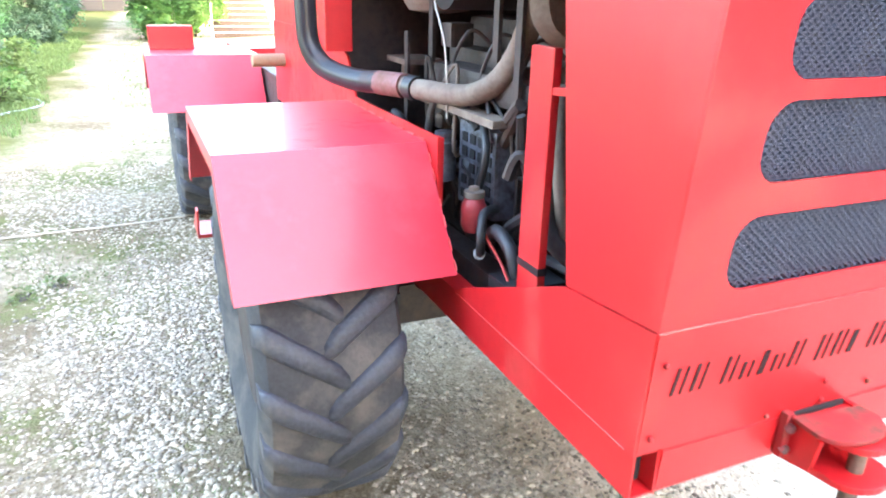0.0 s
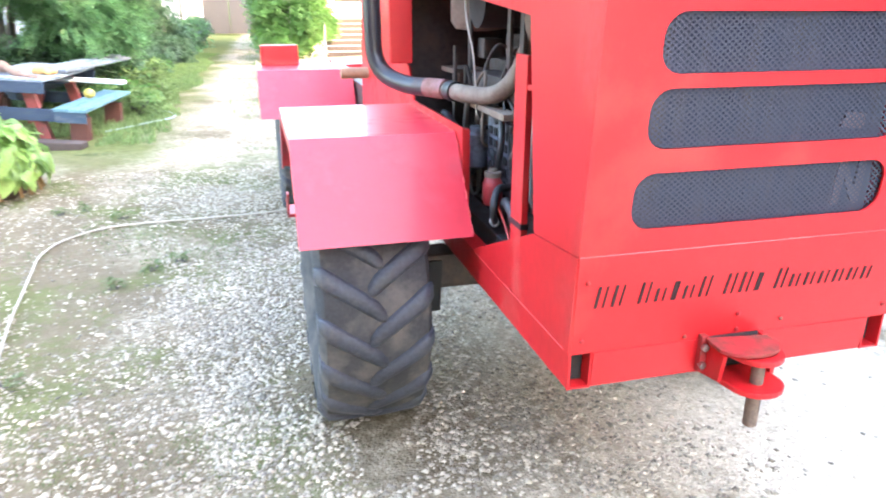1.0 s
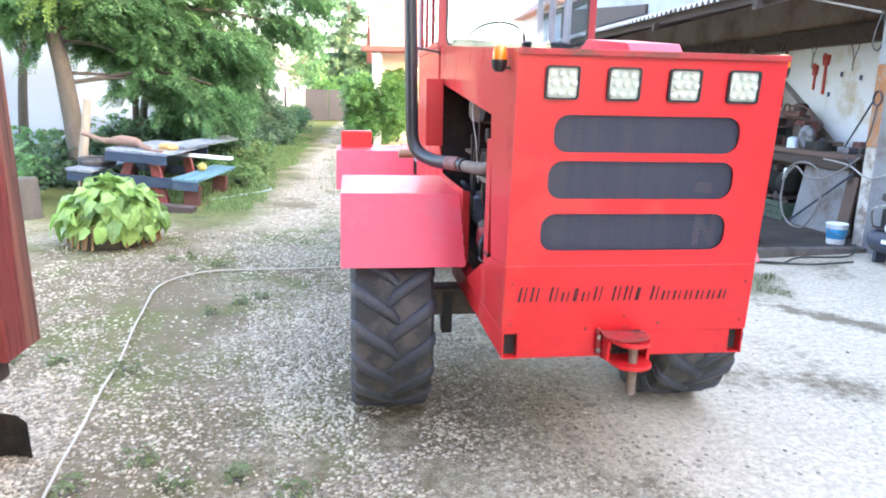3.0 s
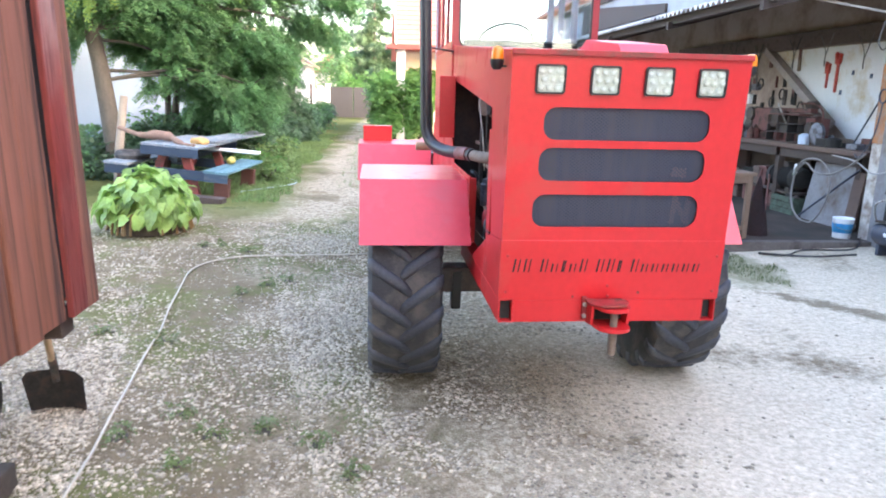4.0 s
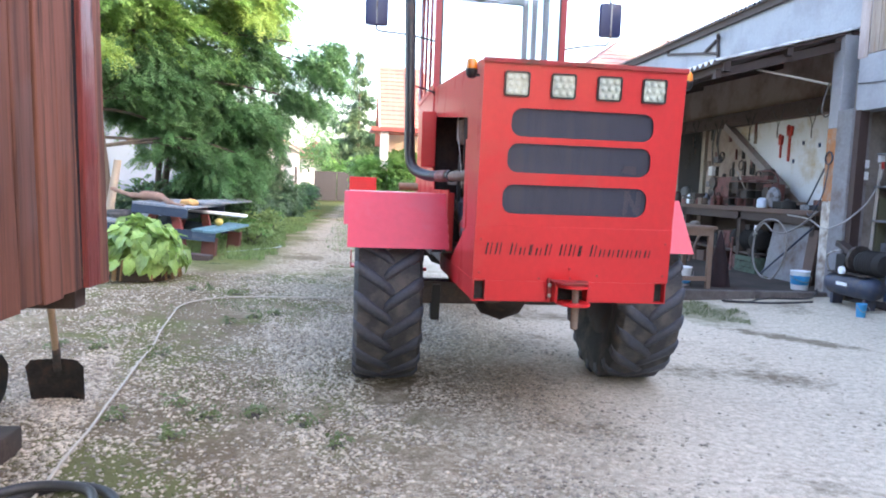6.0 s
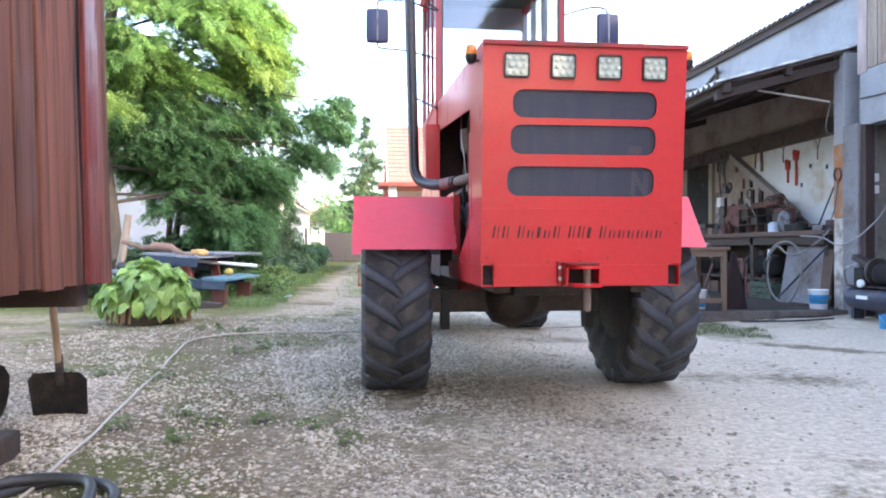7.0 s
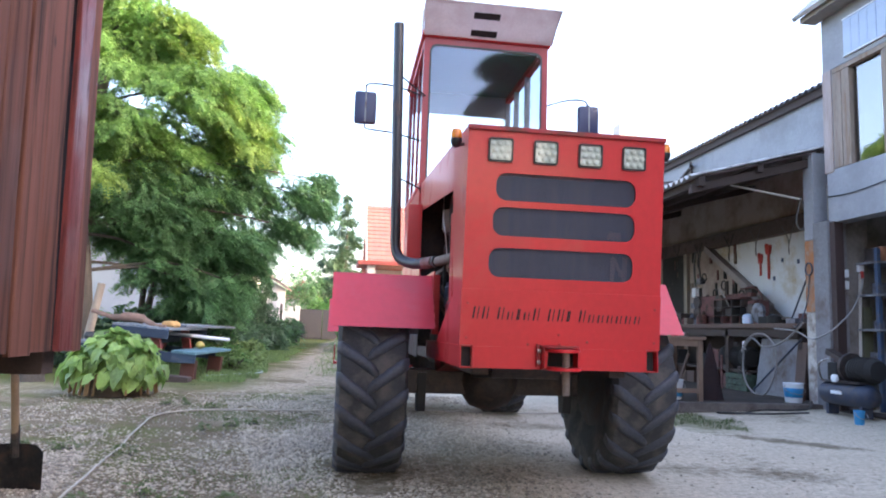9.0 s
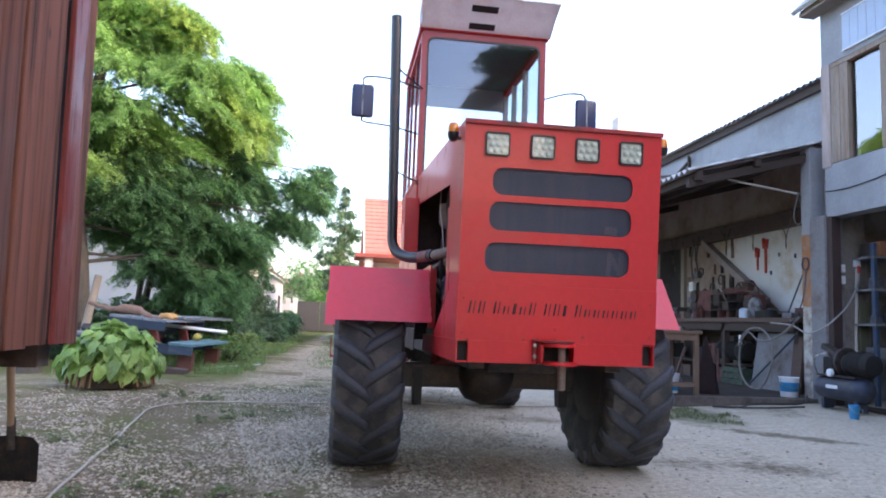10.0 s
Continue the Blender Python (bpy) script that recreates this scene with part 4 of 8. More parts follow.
for k in range(10):
    y0, z0, w = rnd.uniform(1.35, 2.3), rnd.uniform(0.85, 1.5), rnd.uniform(0.04, 0.1)
    part("housing", B(0.87, 0.95, y0, y0 + w, z0, z0 + w * 0.9, 0.012), rnd.choice((OILY, ALU, OILY, RUSTY)) if z0 < 1.15 else OILY, engine)
part("fuel_filter", lathe(bmesh.new(), [(0.02, 1.0), (0.04, 1.01), (0.042, 1.13), (0.03, 1.14), (0.03, 1.16), (0.01, 1.165)], (0.84, 1.95, 0), "z", 16), ALU, engine, smooth=40)
part("turbo", lathe(bmesh.new(), [(0.03, -0.07), (0.09, -0.05), (0.11, 0.0), (0.08, 0.05), (0.05, 0.09)], (0.92, 1.42, 1.56), "y", 24), RUSTY, engine, "rusty turbocharger housing", smooth=45)
part("air_pipe", T(spline([(0.92, 1.42, 1.66), (0.90, 1.30, 1.66), (0.95, 1.18, 1.58), (1.0, 1.1, 1.4)]), 0.045, 12), RUSTY, engine, smooth=50)
part("air_filter", lathe(bmesh.new(), [(0.02, -0.16), (0.1, -0.15), (0.1, 0.15), (0.02, 0.16)], (0.98, 1.95, 1.62), "x", 24), DARK, engine, smooth=40)
part("manifold", B(0.86, 0.97, 1.40, 2.10, 1.28, 1.36, 0.02), OILY, engine)
for k in range(3):
    part("injector_line", T(spline([(0.97, 1.5 + k * 0.2, 1.42), (0.9, 1.52 + k * 0.2, 1.46), (0.86, 1.56 + k * 0.2, 1.30), (0.88, 1.56 + k * 0.1, 1.1)]), 0.006, 6), OILY, engine, smooth=50)
part("battery_tray", B(0.74, 0.90, 1.30, 1.42, 0.80, 0.90, 0.005), BLACK, tractor)
part("firewall", B(XL + 0.01, XR - 0.01, 2.62, 2.64, 0.75, 1.90), BAYBROWN, tractor, "dark bulkhead behind the engine")
part("inner_shroud", B(1.50, 1.64, 0.92, 2.60, 0.80, 1.70), BAYBROWN, tractor)
part("manifold_flange", B(0.84, 0.98, 2.30, 2.50, 1.325, 1.345, 0.004), RUSTY, engine)
part("manifold_stub", T([(0.90, 2.40, 1.33), (0.90, 2.42, 1.20)], [0.035, 0.028], 12), RUSTY, engine, smooth=50)
part("intake_drum", lathe(bmesh.new(), [(0.03, 1.50), (0.10, 1.51), (0.12, 1.54), (0.12, 1.66), (0.05, 1.68)], (0.93, 2.22, 0), "z", 22), RUSTY, engine, "dusty brown intake drum", smooth=45)
part("bracket_rail", B(0.80, 0.86, 1.55, 2.55, 1.24, 1.262, 0.003), RUSTY, engine)
part("fuel_hose", T(spline([(0.86, 1.62, 1.00), (0.80, 1.57, 1.01), (0.77, 1.53, 0.985), (0.765, 1.52, 0.94), (0.78, 1.55, 0.90), (0.80, 1.60, 0.885)]), 0.013, 9), HOSE, engine, "black looped fuel hose", smooth=50)
part("hose_coupling", T([(0.775, 1.545, 0.905), (0.795, 1.585, 0.885)], 0.017, 10), CHROME, engine, "bright metal hose coupling", smooth=40)
for y0, z0, h in ((1.50, 1.28, 0.30), (1.62, 1.40, 0.22), (2.06, 1.36, 0.26), (2.28, 1.10, 0.34)):
    part("bracket_strap", B(0.84, 0.852, y0, y0 + 0.03, z0, z0 + h, 0.002), OILY, engine)


# exhaust: rusty elbow, clamp and tall black stack
exhaust = part("exhaust_pipe", T(spline([(0.90, 1.48, 1.72), (0.88, 1.52, 1.52), (0.86, 1.60, 1.38), (0.82, 1.72, 1.305), (0.76, 1.93, 1.292), (0.735, 2.02, 1.294)]), 0.031, 14), RUSTY, tractor, "rusty brown exhaust elbow", smooth=50)
part("sleeve", T([(0.742, 1.995, 1.2935), (0.752, 1.955, 1.2925)], 0.038, 14), BLACK, exhaust, smooth=50)
part("clamp", T([(0.735, 2.02, 1.294), (0.69, 2.13, 1.292)], 0.0385, 14), PINKRUST, exhaust, "pinkish heat-marked clamp sleeve", smooth=50)
part("stack_pipe", T(spline([(0.692, 2.125, 1.292), (0.62, 2.22, 1.296), (0.55, 2.305, 1.33), (0.515, 2.345, 1.40), (0.509, 2.35, 1.52)], 8) + [Vector((0.490, 2.35, 2.3)), Vector((0.474, 2.35, 3.0))], 0.036, 16), STACK, exhaust, "tall black exhaust stack", smooth=50)
for z in (1.90, 2.62):
    part("stack_strap", T([(0.51, 2.35, z), (0.60, 2.52, z), (0.72, 2.72, z)], 0.006, 8), BLACK, exhaust)

# ---- cab ----
CX0, CX1, CY0, CY1, CZ0, CZ1 = 0.695, 1.665, 2.71, 3.95, 1.87, 3.085
cab = part("cab_lower", B(0.70, 1.66, 2.72, 3.95, 1.15, 1.93, 0.008), RED, tractor, "red lower cab body")
part("side_locker", B(0.60, 0.70, 2.46, 2.70, 1.36, 1.74, 0.006), RED, tractor, "red bracket box beside the engine opening")
part("side_apron", P([(1.66, 1.205), (2.42, 1.205), (2.52, 1.34), (2.72, 1.40), (3.95, 1.40), (3.95, 0.98), (2.78, 0.98), (1.66, 0.90)], "x", 0.694, 0.702), RED, tractor)
part("apron_post", B(0.70, 0.74, 1.72, 1.76, 0.84, 1.19, 0.003), RED, tractor)
part("fuel_pipe_stub", T([(0.70, 3.70, 1.214), (0.53, 3.70, 1.214)], 0.034, 14), mat("tan_pipe", (0.36, 0.24, 0.14), rough=0.7, bump=0.2), tractor, "short tan pipe stub", smooth=40)
frame_bm = holed_plate(rounded(CX0, CX1, CZ0, CZ1, 0.03), [rounded(CX0 + 0.048, CX1 - 0.048, CZ0 + 0.06, CZ1 - 0.055, 0.055)], lambda u, v, d: (u, CY0 + d, v), 0.04)
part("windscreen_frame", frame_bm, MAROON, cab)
wind_rim = holed_plate(rounded(CX0 + 0.044, CX1 - 0.044, CZ0 + 0.055, CZ1 - 0.05, 0.06), [rounded(CX0 + 0.056, CX1 - 0.056, CZ0 + 0.068, CZ1 - 0.063, 0.05)], lambda u, v, d: (u, CY0 - 0.003 + d, v), 0.012)
part("rubber_seal", wind_rim, BLACK, cab)
bm = plate(bmesh.new(), [(x, CY0 + 0.004, z) for x, z in ((CX0 + 0.05, CZ0 + 0.06), (CX1 - 0.05, CZ0 + 0.06), (CX1 - 0.05, CZ1 - 0.055), (CX0 + 0.05, CZ1 - 0.055))], -0.001)
part("windscreen", bm, CABGLASS, cab, "clear windscreen reflecting the sky").visible_shadow = False
for sx, x0, x1 in ((-1, CX0, CX0 + 0.05), (1, CX1 - 0.05, CX1)):
    for y0, y1 in ((3.20, 3.23), (3.58, 3.60), (CY1 - 0.04, CY1)):
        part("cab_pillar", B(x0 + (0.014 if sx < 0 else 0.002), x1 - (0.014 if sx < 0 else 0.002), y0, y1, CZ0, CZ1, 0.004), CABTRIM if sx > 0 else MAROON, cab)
    part("roof_rail", B(x0, x1, CY0 + 0.051, CY1, CZ1 - 0.06, CZ1, 0.005), RED, cab)
    part("door_rim", B(x0, x1, CY0 + 0.051, CY1, CZ0 + 0.06, CZ0 + 0.10, 0.004), RED, cab)
    xm = (x0 + x1) / 2
    for y0, y1 in ((CY0 + 0.06, 3.19), (3.26, CY1 - 0.07)):
        pane = part("side_window", B(xm - 0.002, xm + 0.002, y0, y1, CZ0 + 0.10, CZ1 - 0.06), SIDEGLASS, cab)
        pane.visible_shadow = False
part("rear_frame", holed_plate(rounded(CX0, CX1, CZ0, CZ1, 0.03), [rounded(CX0 + 0.035, CX1 - 0.035, CZ0 + 0.12, CZ1 - 0.20, 0.05)], lambda u, v, d: (u, CY1 - 0.03 + d, v), 0.03), CABTRIM, cab)
part("roof", B(CX0 - 0.02, CX1 + 0.02, CY0 - 0.02, CY1 + 0.05, CZ1, CZ1 + 0.05, 0.015), RED, cab)
# Added lining: dark grey in place of shade on the red roof's underside.
part("ceiling_lining", B(CX0 + 0.05, CX1 - 0.05, CY0 + 0.06, CY1 - 0.06, CZ1 - 0.016, CZ1 - 0.002), mat("grey_headliner", (0.11, 0.11, 0.115), rough=0.9, var=0.2, scale=6, bump=0.1), cab, "added dark grey cab ceiling lining")
visor = part("visor", plate(bmesh.new(), [(CX0 - 0.01, 2.68, 3.09), (CX1 + 0.015, 2.68, 3.09), (CX1 + 0.035, 2.45, 3.262), (CX0 - 0.025, 2.45, 3.262)], -0.012), CREAM, cab, "faded grey-pink sun visor with two slits")
for f0, f1 in ((0.08, 0.26), (0.58, 0.76)):
    def on(f):
        return 2.68 + (2.45 - 2.68) * f, 3.09 + (3.262 - 3.09) * f
    (ya, za), (yb, zb) = on(f0), on(f1)
    part("slit", plate(bmesh.new(), [(1.04, ya - 0.003, za - 0.003), (1.24, ya - 0.003, za - 0.003), (1.24, yb - 0.003, zb - 0.003), (1.04, yb - 0.003, zb - 0.003)], -0.002), DARK, visor)
part("visor_lip", T([(CX0 - 0.025, 2.45, 3.262), (CX1 + 0.035, 2.45, 3.262)], 0.008, 8), CREAM, visor)
for x in (CX0 - 0.018, CX1 + 0.025):
    part("visor_cheek", plate(bmesh.new(), [(x, 2.68, 3.09), (x, 2.45, 3.262), (x, 2.70, 3.262)], 0.008), CREAM, visor)
part("dashboard", P([(2.80, 1.90), (2.80, 1.98), (2.95, 2.0), (3.1, 1.94), (3.1, 1.90)], "x", 0.80, 1.56, 0.02), DARK, cab)
steer = bmesh.new()
lathe(steer, [(0.19, -0.009), (0.20, 0.0), (0.19, 0.009), (0.181, 0.0), (0.19, -0.009)], (0, 0, 0), "z", 30, cap=False)
steer.transform(Matrix.Translation((1.12, 3.10, 2.0)) @ Matrix.Rotation(radians(-35), 4, 'X'))
part("steering_wheel", steer, GREYHOSE, cab, smooth=50)
part("steering_column", T([(1.12, 3.0, 1.88), (1.12, 3.10, 2.0)], 0.025, 10), BLACK, cab)

# mirrors on thin stays
for mx, stem in ((0.268, CX0), (1.915, CX1)):
    dz = 0.0 if mx < 1 else 0.022
    mir = part("mirror", B(mx - 0.078, mx + 0.078, 2.46, 2.52, 2.30 + dz, 2.535 + dz, 0.030), MIRRORBACK, tractor, "blue-black rounded wing mirror", smooth=40)
    part("mirror_glass", B(mx - 0.066, mx + 0.066, 2.521, 2.524, 2.315 + dz, 2.52 + dz), MIRROR, mir)
    for zz in (2.62, 2.27):
        part("stay", T(spline([(stem, 2.72, zz), ((stem + mx) / 2, 2.56, zz), (mx + (0.02 if mx < 1 else -0.02), 2.50, zz - 0.02 if zz > 2.5 else zz), (mx, 2.495, 2.54 if zz > 2.5 else 2.30)]), 0.006, 6), BLACK, mir)
    part("mirror_spine", T([(mx, 2.462, 2.31), (mx, 2.462, 2.56)], 0.006, 6), CHROME, mir)


# ---- workshop lean-to ----
GZ = 0.15
BACK = 6.4
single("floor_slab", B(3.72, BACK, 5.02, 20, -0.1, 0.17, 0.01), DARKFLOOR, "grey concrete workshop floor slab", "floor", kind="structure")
single("sill_beam", B(3.70, 5.60, 4.90, 5.02, 0.06, 0.175, 0.012), SILLGREY, "worn grey-brown sill along the floor edge", "sill", kind="structure")
single("wall_workshop_back", B(BACK, BACK + 0.3, 4.98, 20, 0, 3.34), PLASTER, "stained pale plaster workshop wall", "wall", kind="structure")
single("wall_workshop_end", B(3.9, BACK, 20, 20.2, 0, 3.3), PLASTER, "stained pale plaster end wall", "wall", kind="structure")
single("wall_upper_band", B(BACK - 0.04, BACK + 0.3, 5.16, 21, 3.35, 4.22), GREYSHEET, "grey cement-board wall above the awning", "wall", kind="structure")


def corrugated(name, x0, z0, x1, z1, y0, y1, label, category, pitch=0.13, amp=0.026, material=None):
    """A corrugated roof whose ridges run up the slope, from (x0, z0) to (x1, z1)."""
    n = int((y1 - y0) / pitch * 8)
    pts, faces = [], []
    for j in range(n + 1):
        y = y0 + (y1 - y0) * j / n
        h = amp * math.sin(2 * math.pi * (y - y0) / pitch)
        for x, z in ((x0, z0), (x1, z1)):
            for d in (0, -0.006):
                pts.append((x, y, z + h + d))
        if j:
            a, b = 4 * (j - 1), 4 * j
            faces += [(a, b, b + 2, a + 2), (a + 1, a + 3, b + 3, b + 1), (a, a + 1, b + 1, b), (a + 2, b + 2, b + 3, a + 3)]
    me = sheet(pts, faces, name)
    me.materials.append(material or CORRUGATED)
    return tagged(new(name, me), label, category, kind="structure")


corrugated("awning_roof", 4.05, 2.72, BACK, 3.36, 4.98, 20, "weathered corrugated awning over the workshop", "awning")
# Dark wedge added on the wall in place of a roof slope beyond the awning.
single("dark_wedge_panel", P([(12.9, 3.44), (18.9, 3.44), (18.9, 4.17), (12.9, 3.62)], "x", BACK - 0.10, BACK - 0.045), DARKWOOD, "dark wedge panel standing in for a far roof slope", "boards", kind="structure")
corrugated("upper_roof", BACK - 0.16, 4.25, 12.0, 5.6, 5.16, 21, "dark weathered corrugated roof above the grey wall", "roof", material=DARKSHEET)
single("roof_fascia", B(BACK - 0.10, BACK - 0.045, 5.17, 21, 4.12, 4.235), DARKWOOD, "dark timber fascia under the roof edge", "fascia", kind="structure")
single("awning_purlin", P([(4.16, 2.62), (4.24, 2.62), (4.24, 2.735), (4.16, 2.715)], "y", 5.0, 20), DARKWOOD, "dark timber beam under the awning edge", "beam", kind="structure")
for x in (4.9, 5.7):
    z = 2.72 + (x - 4.05) * 0.272
    single("awning_purlin", B(x, x + 0.07, 5.0, 20, z - 0.12, z - 0.02), DARKWOOD, "dark timber purlin under the awning", "beam", kind="structure")
for y in (5.06, 7.4, 9.8, 12.2, 14.6, 17):
    rafter = bmesh.new()
    prism(rafter, [(4.10, 2.54), (BACK, 3.16), (BACK, 3.26), (4.10, 2.64)], "y", y, y + 0.07)
    single("awning_rafter", rafter, DARKWOOD, "dark brown timber rafter", "rafter", kind="structure")
single("lintel_beam", B(6.30, BACK, 5.2, 12, 2.40, 2.62, 0.01), BROWNBOARD, "brown timber rail above the tool wall", "beam", kind="structure")
for y in (10.2, 14.6):
    single("awning_post", B(4.16, 4.28, y, y + 0.12, 0.17, 2.62, 0.01), DARKWOOD, "dark timber awning post", "post", kind="structure")
single("limewashed_patch", P([(5.18, 1.12), (6.62, 1.12), (8.62, 2.385), (5.18, 2.385)], "x", BACK - 0.008, BACK - 0.001), LIMEWASH, "freshly limewashed patch with ochre stains on the wall", "wall patch", kind="structure")
# Added lining: the shade beneath the awning is put into its dark colour.
single("awning_lining", plate(bmesh.new(), [(4.26, 5.0, 2.745), (BACK, 5.0, 3.325), (BACK, 20, 3.325), (4.26, 20, 2.745)], -0.012), BROWNBOARD, "added dark lining for the shade under the awning", "boards", kind="structure")
single("brace", T([(6.33, 8.75, 2.42), (6.33, 7.0, 1.35)], 0.075, 4), mat("grey_brown_timber", (0.27, 0.235, 0.225), rough=0.85, var=0.25, scale=3, fine=30, bump=0.3), "grey diagonal timber brace on the wall", "brace", kind="structure")
single("hanging_bar", T([(4.68, 5.22, 2.70), (5.60, 5.22, 2.58)], 0.013, 8), WIRE, "pale metal bar under the awning", "bar")
single("rope_loop", T(spline([(5.58, 5.2, 2.6), (5.52, 5.19, 2.4), (5.50, 5.18, 2.26), (5.56, 5.18, 2.2), (5.62, 5.19, 2.3), (5.60, 5.2, 2.56)]), 0.008, 6), GREYHOSE, "rope loop hanging from the bar", "rope")
brk = thing("wall_bracket", (BACK - 0.05, 9.3, 3.55), "rusty angle bracket on the grey wall", "bracket")
for a, b in (((6.33, 9.20, 3.44), (6.33, 9.28, 4.04)), ((6.33, 9.26, 3.72), (6.33, 11.20, 4.05)), ((6.33, 11.22, 4.03), (6.33, 11.30, 4.34)), ((6.33, 9.32, 3.95), (6.33, 9.70, 3.82)), ((6.33, 9.24, 3.98), (6.18, 9.0, 3.98))):
    part("bar", T([a, b], 0.028, 4), DARKWOOD, brk)

# pillar between the workshop and the garage, with peeling paint
pillar = thing("pillar", (5.69, 5.07, 0.1), "masonry pillar with peeling white paint and an orange rust stain", "pillar", kind="structure")
part("shaft_foot", B(5.58, 5.80, 4.985, 5.16, 0.1, 1.22, 0.012), PEELING, pillar)
part("stained_shaft", B(5.578, 5.80, 4.986, 5.16, 1.222, 2.06, 0.008), RUSTSTAIN, pillar)
part("shaft_top", B(5.58, 5.80, 4.985, 5.16, 2.062, 3.1, 0.012), GREYSHEET, pillar)
single("cable_coil", T([(5.555 + 0.012 * (k % 5) / 5, 5.07 + 0.06 * math.cos(k * 0.7), 1.72 + 0.075 * math.sin(k * 0.7)) for k in range(42)], 0.007, 5), DULLBLUE, "blue-grey cable coil hung on the pillar", "cable", smooth=50)
single("slack_cable", T(spline([(5.56, 5.06, 1.66), (5.54, 5.10, 1.3), (5.55, 5.3, 1.05), (5.9, 5.9, 1.12)], 8), 0.008, 6), DULLBLUE, "blue-grey cable running down to the bench", "cable", smooth=50)
single("pillar_face", B(5.56, 5.80, 4.74, 4.984, 0.1, 2.25, 0.012), PILLARGREY, "grey rendered garage pillar", "pillar", kind="structure")

# ---- tall building with garage ----
single("wall_tall_side", B(5.80, 10, 4.99, 5.16, 0, 2.84), GREYSHEET, "grey lower side wall of the tall building", "wall", kind="structure")
single("wall_tall_side_upper", B(5.604, 10, 4.60, 4.777, 2.845, 4.72), GREYSHEET, "grey side wall of the tall building", "wall", kind="structure")
single("beam_front", B(5.60, 5.80, -12, 4.76, 2.22, 2.82, 0.008), GREYSHEET, "grey cement-board band over the garage opening", "wall", kind="structure")
single("wall_front_top", B(5.598, 5.80, -12, 4.783, 3.99, 4.72, 0.008), GREYSHEET, "grey upper wall of the tall building", "wall", kind="structure")
single("wall_garage_back", B(9.8, 10.0, -12, 4.99, 0, 4.7), CONCRETE, "dim garage back wall", "wall", kind="structure")
# Everything from y=-4.5 to -12 is unseen, added to keep sun off the yard.
single("sun_block_front_wall", B(5.60, 5.80, -12, -4.5, 0, 2.23), GREYSHEET, "unseen grey front wall added to block the sun", "wall", kind="structure")
single("sun_block_end_wall", P([(5.6, 0), (9.9, 0), (9.9, 8), (9.2, 8.5), (5.6, 5.2)], "y", -12, -11.8), GREYSHEET, "unseen grey end wall added to block the sun", "wall", kind="structure")
single("wall_tall_gable", P([(5.6, 4.72), (12.8, 4.72), (9.2, 8.45)], "y", 4.62, 4.77), GREYSHEET, "grey gable under the added high ridge", "wall", kind="structure")
single("wall_garage_far", B(5.6, 10.0, -4.7, -4.5, 0, 4.7), CONCRETE, "dim garage side wall", "wall", kind="structure")
single("ceiling_garage", B(5.8, 9.8, -4.5, 4.99, 2.70, 2.85), DARKWOOD, "dark garage ceiling", "ceiling", kind="structure")
single("garage_inner_wall", B(5.80, 9.8, 4.93, 4.988, 0.1, 2.70), CONCRETE, "bare grey garage side wall", "wall", kind="structure")
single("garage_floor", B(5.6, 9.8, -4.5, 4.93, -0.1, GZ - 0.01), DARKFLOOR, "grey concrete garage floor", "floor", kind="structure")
# The ridge height is made up so that the roof blocks the low sun.
bm = plate(bmesh.new(), [(5.36, 4.93, 4.67), (5.36, -12.2, 4.67), (9.2, -12.2, 8.5), (9.2, 4.93, 8.5)], 0.05)
plate(bm, [(9.2, 4.93, 8.5), (9.2, -12.2, 8.5), (13.2, -12.2, 4.67), (13.2, 4.93, 4.67)], 0.05)
single("roof_tall", bm, CORRUGATED, "weathered roof with overhang and an unseen high ridge that blocks the sun", "roof", kind="structure")
single("soffit", P([(5.40, 4.63), (5.60, 4.63), (5.60, 4.86), (5.40, 4.69)], "y", -12, 4.88), GREYWOOD, "weathered timber soffit", "soffit", kind="structure")
single("door_jamb", B(5.59, 5.70, 4.66, 4.74, 0.1, 2.23, 0.005), mat("dark_brown_steel", (0.05, 0.03, 0.028), rough=0.6, bump=0.1), "dark brown steel garage door jamb", "door frame", kind="structure")
win = thing("window_1", (5.6, 3.9, 2.82), "weathered timber window band with large panes", "window", kind="structure")
part("corner_board", B(5.590, 5.74, 4.64, 4.785, 2.79, 3.99, 0.008), mat("pinkish_bleached_board", (0.36, 0.29, 0.27), rough=0.8, var=0.22, scale=3, fine=30, bump=0.25, stretch=(4, 4, 0.5), dirt=(0.30, 0.22, 0.18), dirt_amount=0.4, dirt_scale=4), win)
for y0, y1 in ((4.50, 4.632), (4.37, 4.49), (3.81, 3.90), (3.71, 3.80), (2.76, 2.85), (2.66, 2.75), (1.3, 1.46), (-0.4, -0.24), (-2.2, -2.04), (-4, -3.84), (-12, -5.6)):
    part("mullion", B(5.60, 5.74, y0, y1, 2.825, 3.93, 0.01), WINDOWWOOD, win)
part("window_rail", B(5.596, 5.73, -12, 4.63, 3.93, 3.985, 0.006), WINDOWWOOD, win)
for y0, y1 in ((3.90, 4.37), (2.85, 3.71), (1.46, 2.66), (-0.24, 1.3), (-2.04, -0.4), (-3.84, -2.2), (-5.6, -4)):
    part("pane", B(5.655, 5.661, y0, y1, 2.825, 3.93), GLASS, win)
single("wall_behind_window", B(6.6, 6.7, -11.7, 4.58, 2.86, 4.7), PLASTER, "pale inner wall of the upper room", "wall", kind="structure")
blind = thing("window_blind", (5.72, 4.14, 2.83), "pale slatted blind, lower slats greened for reflected foliage", "blind")
SLATG = mat("green_blind_slat", (0.10, 0.17, 0.10), rough=0.6, bump=0.05)
SLATP = mat("pale_green_slat", (0.42, 0.46, 0.42), rough=0.6, bump=0.05)
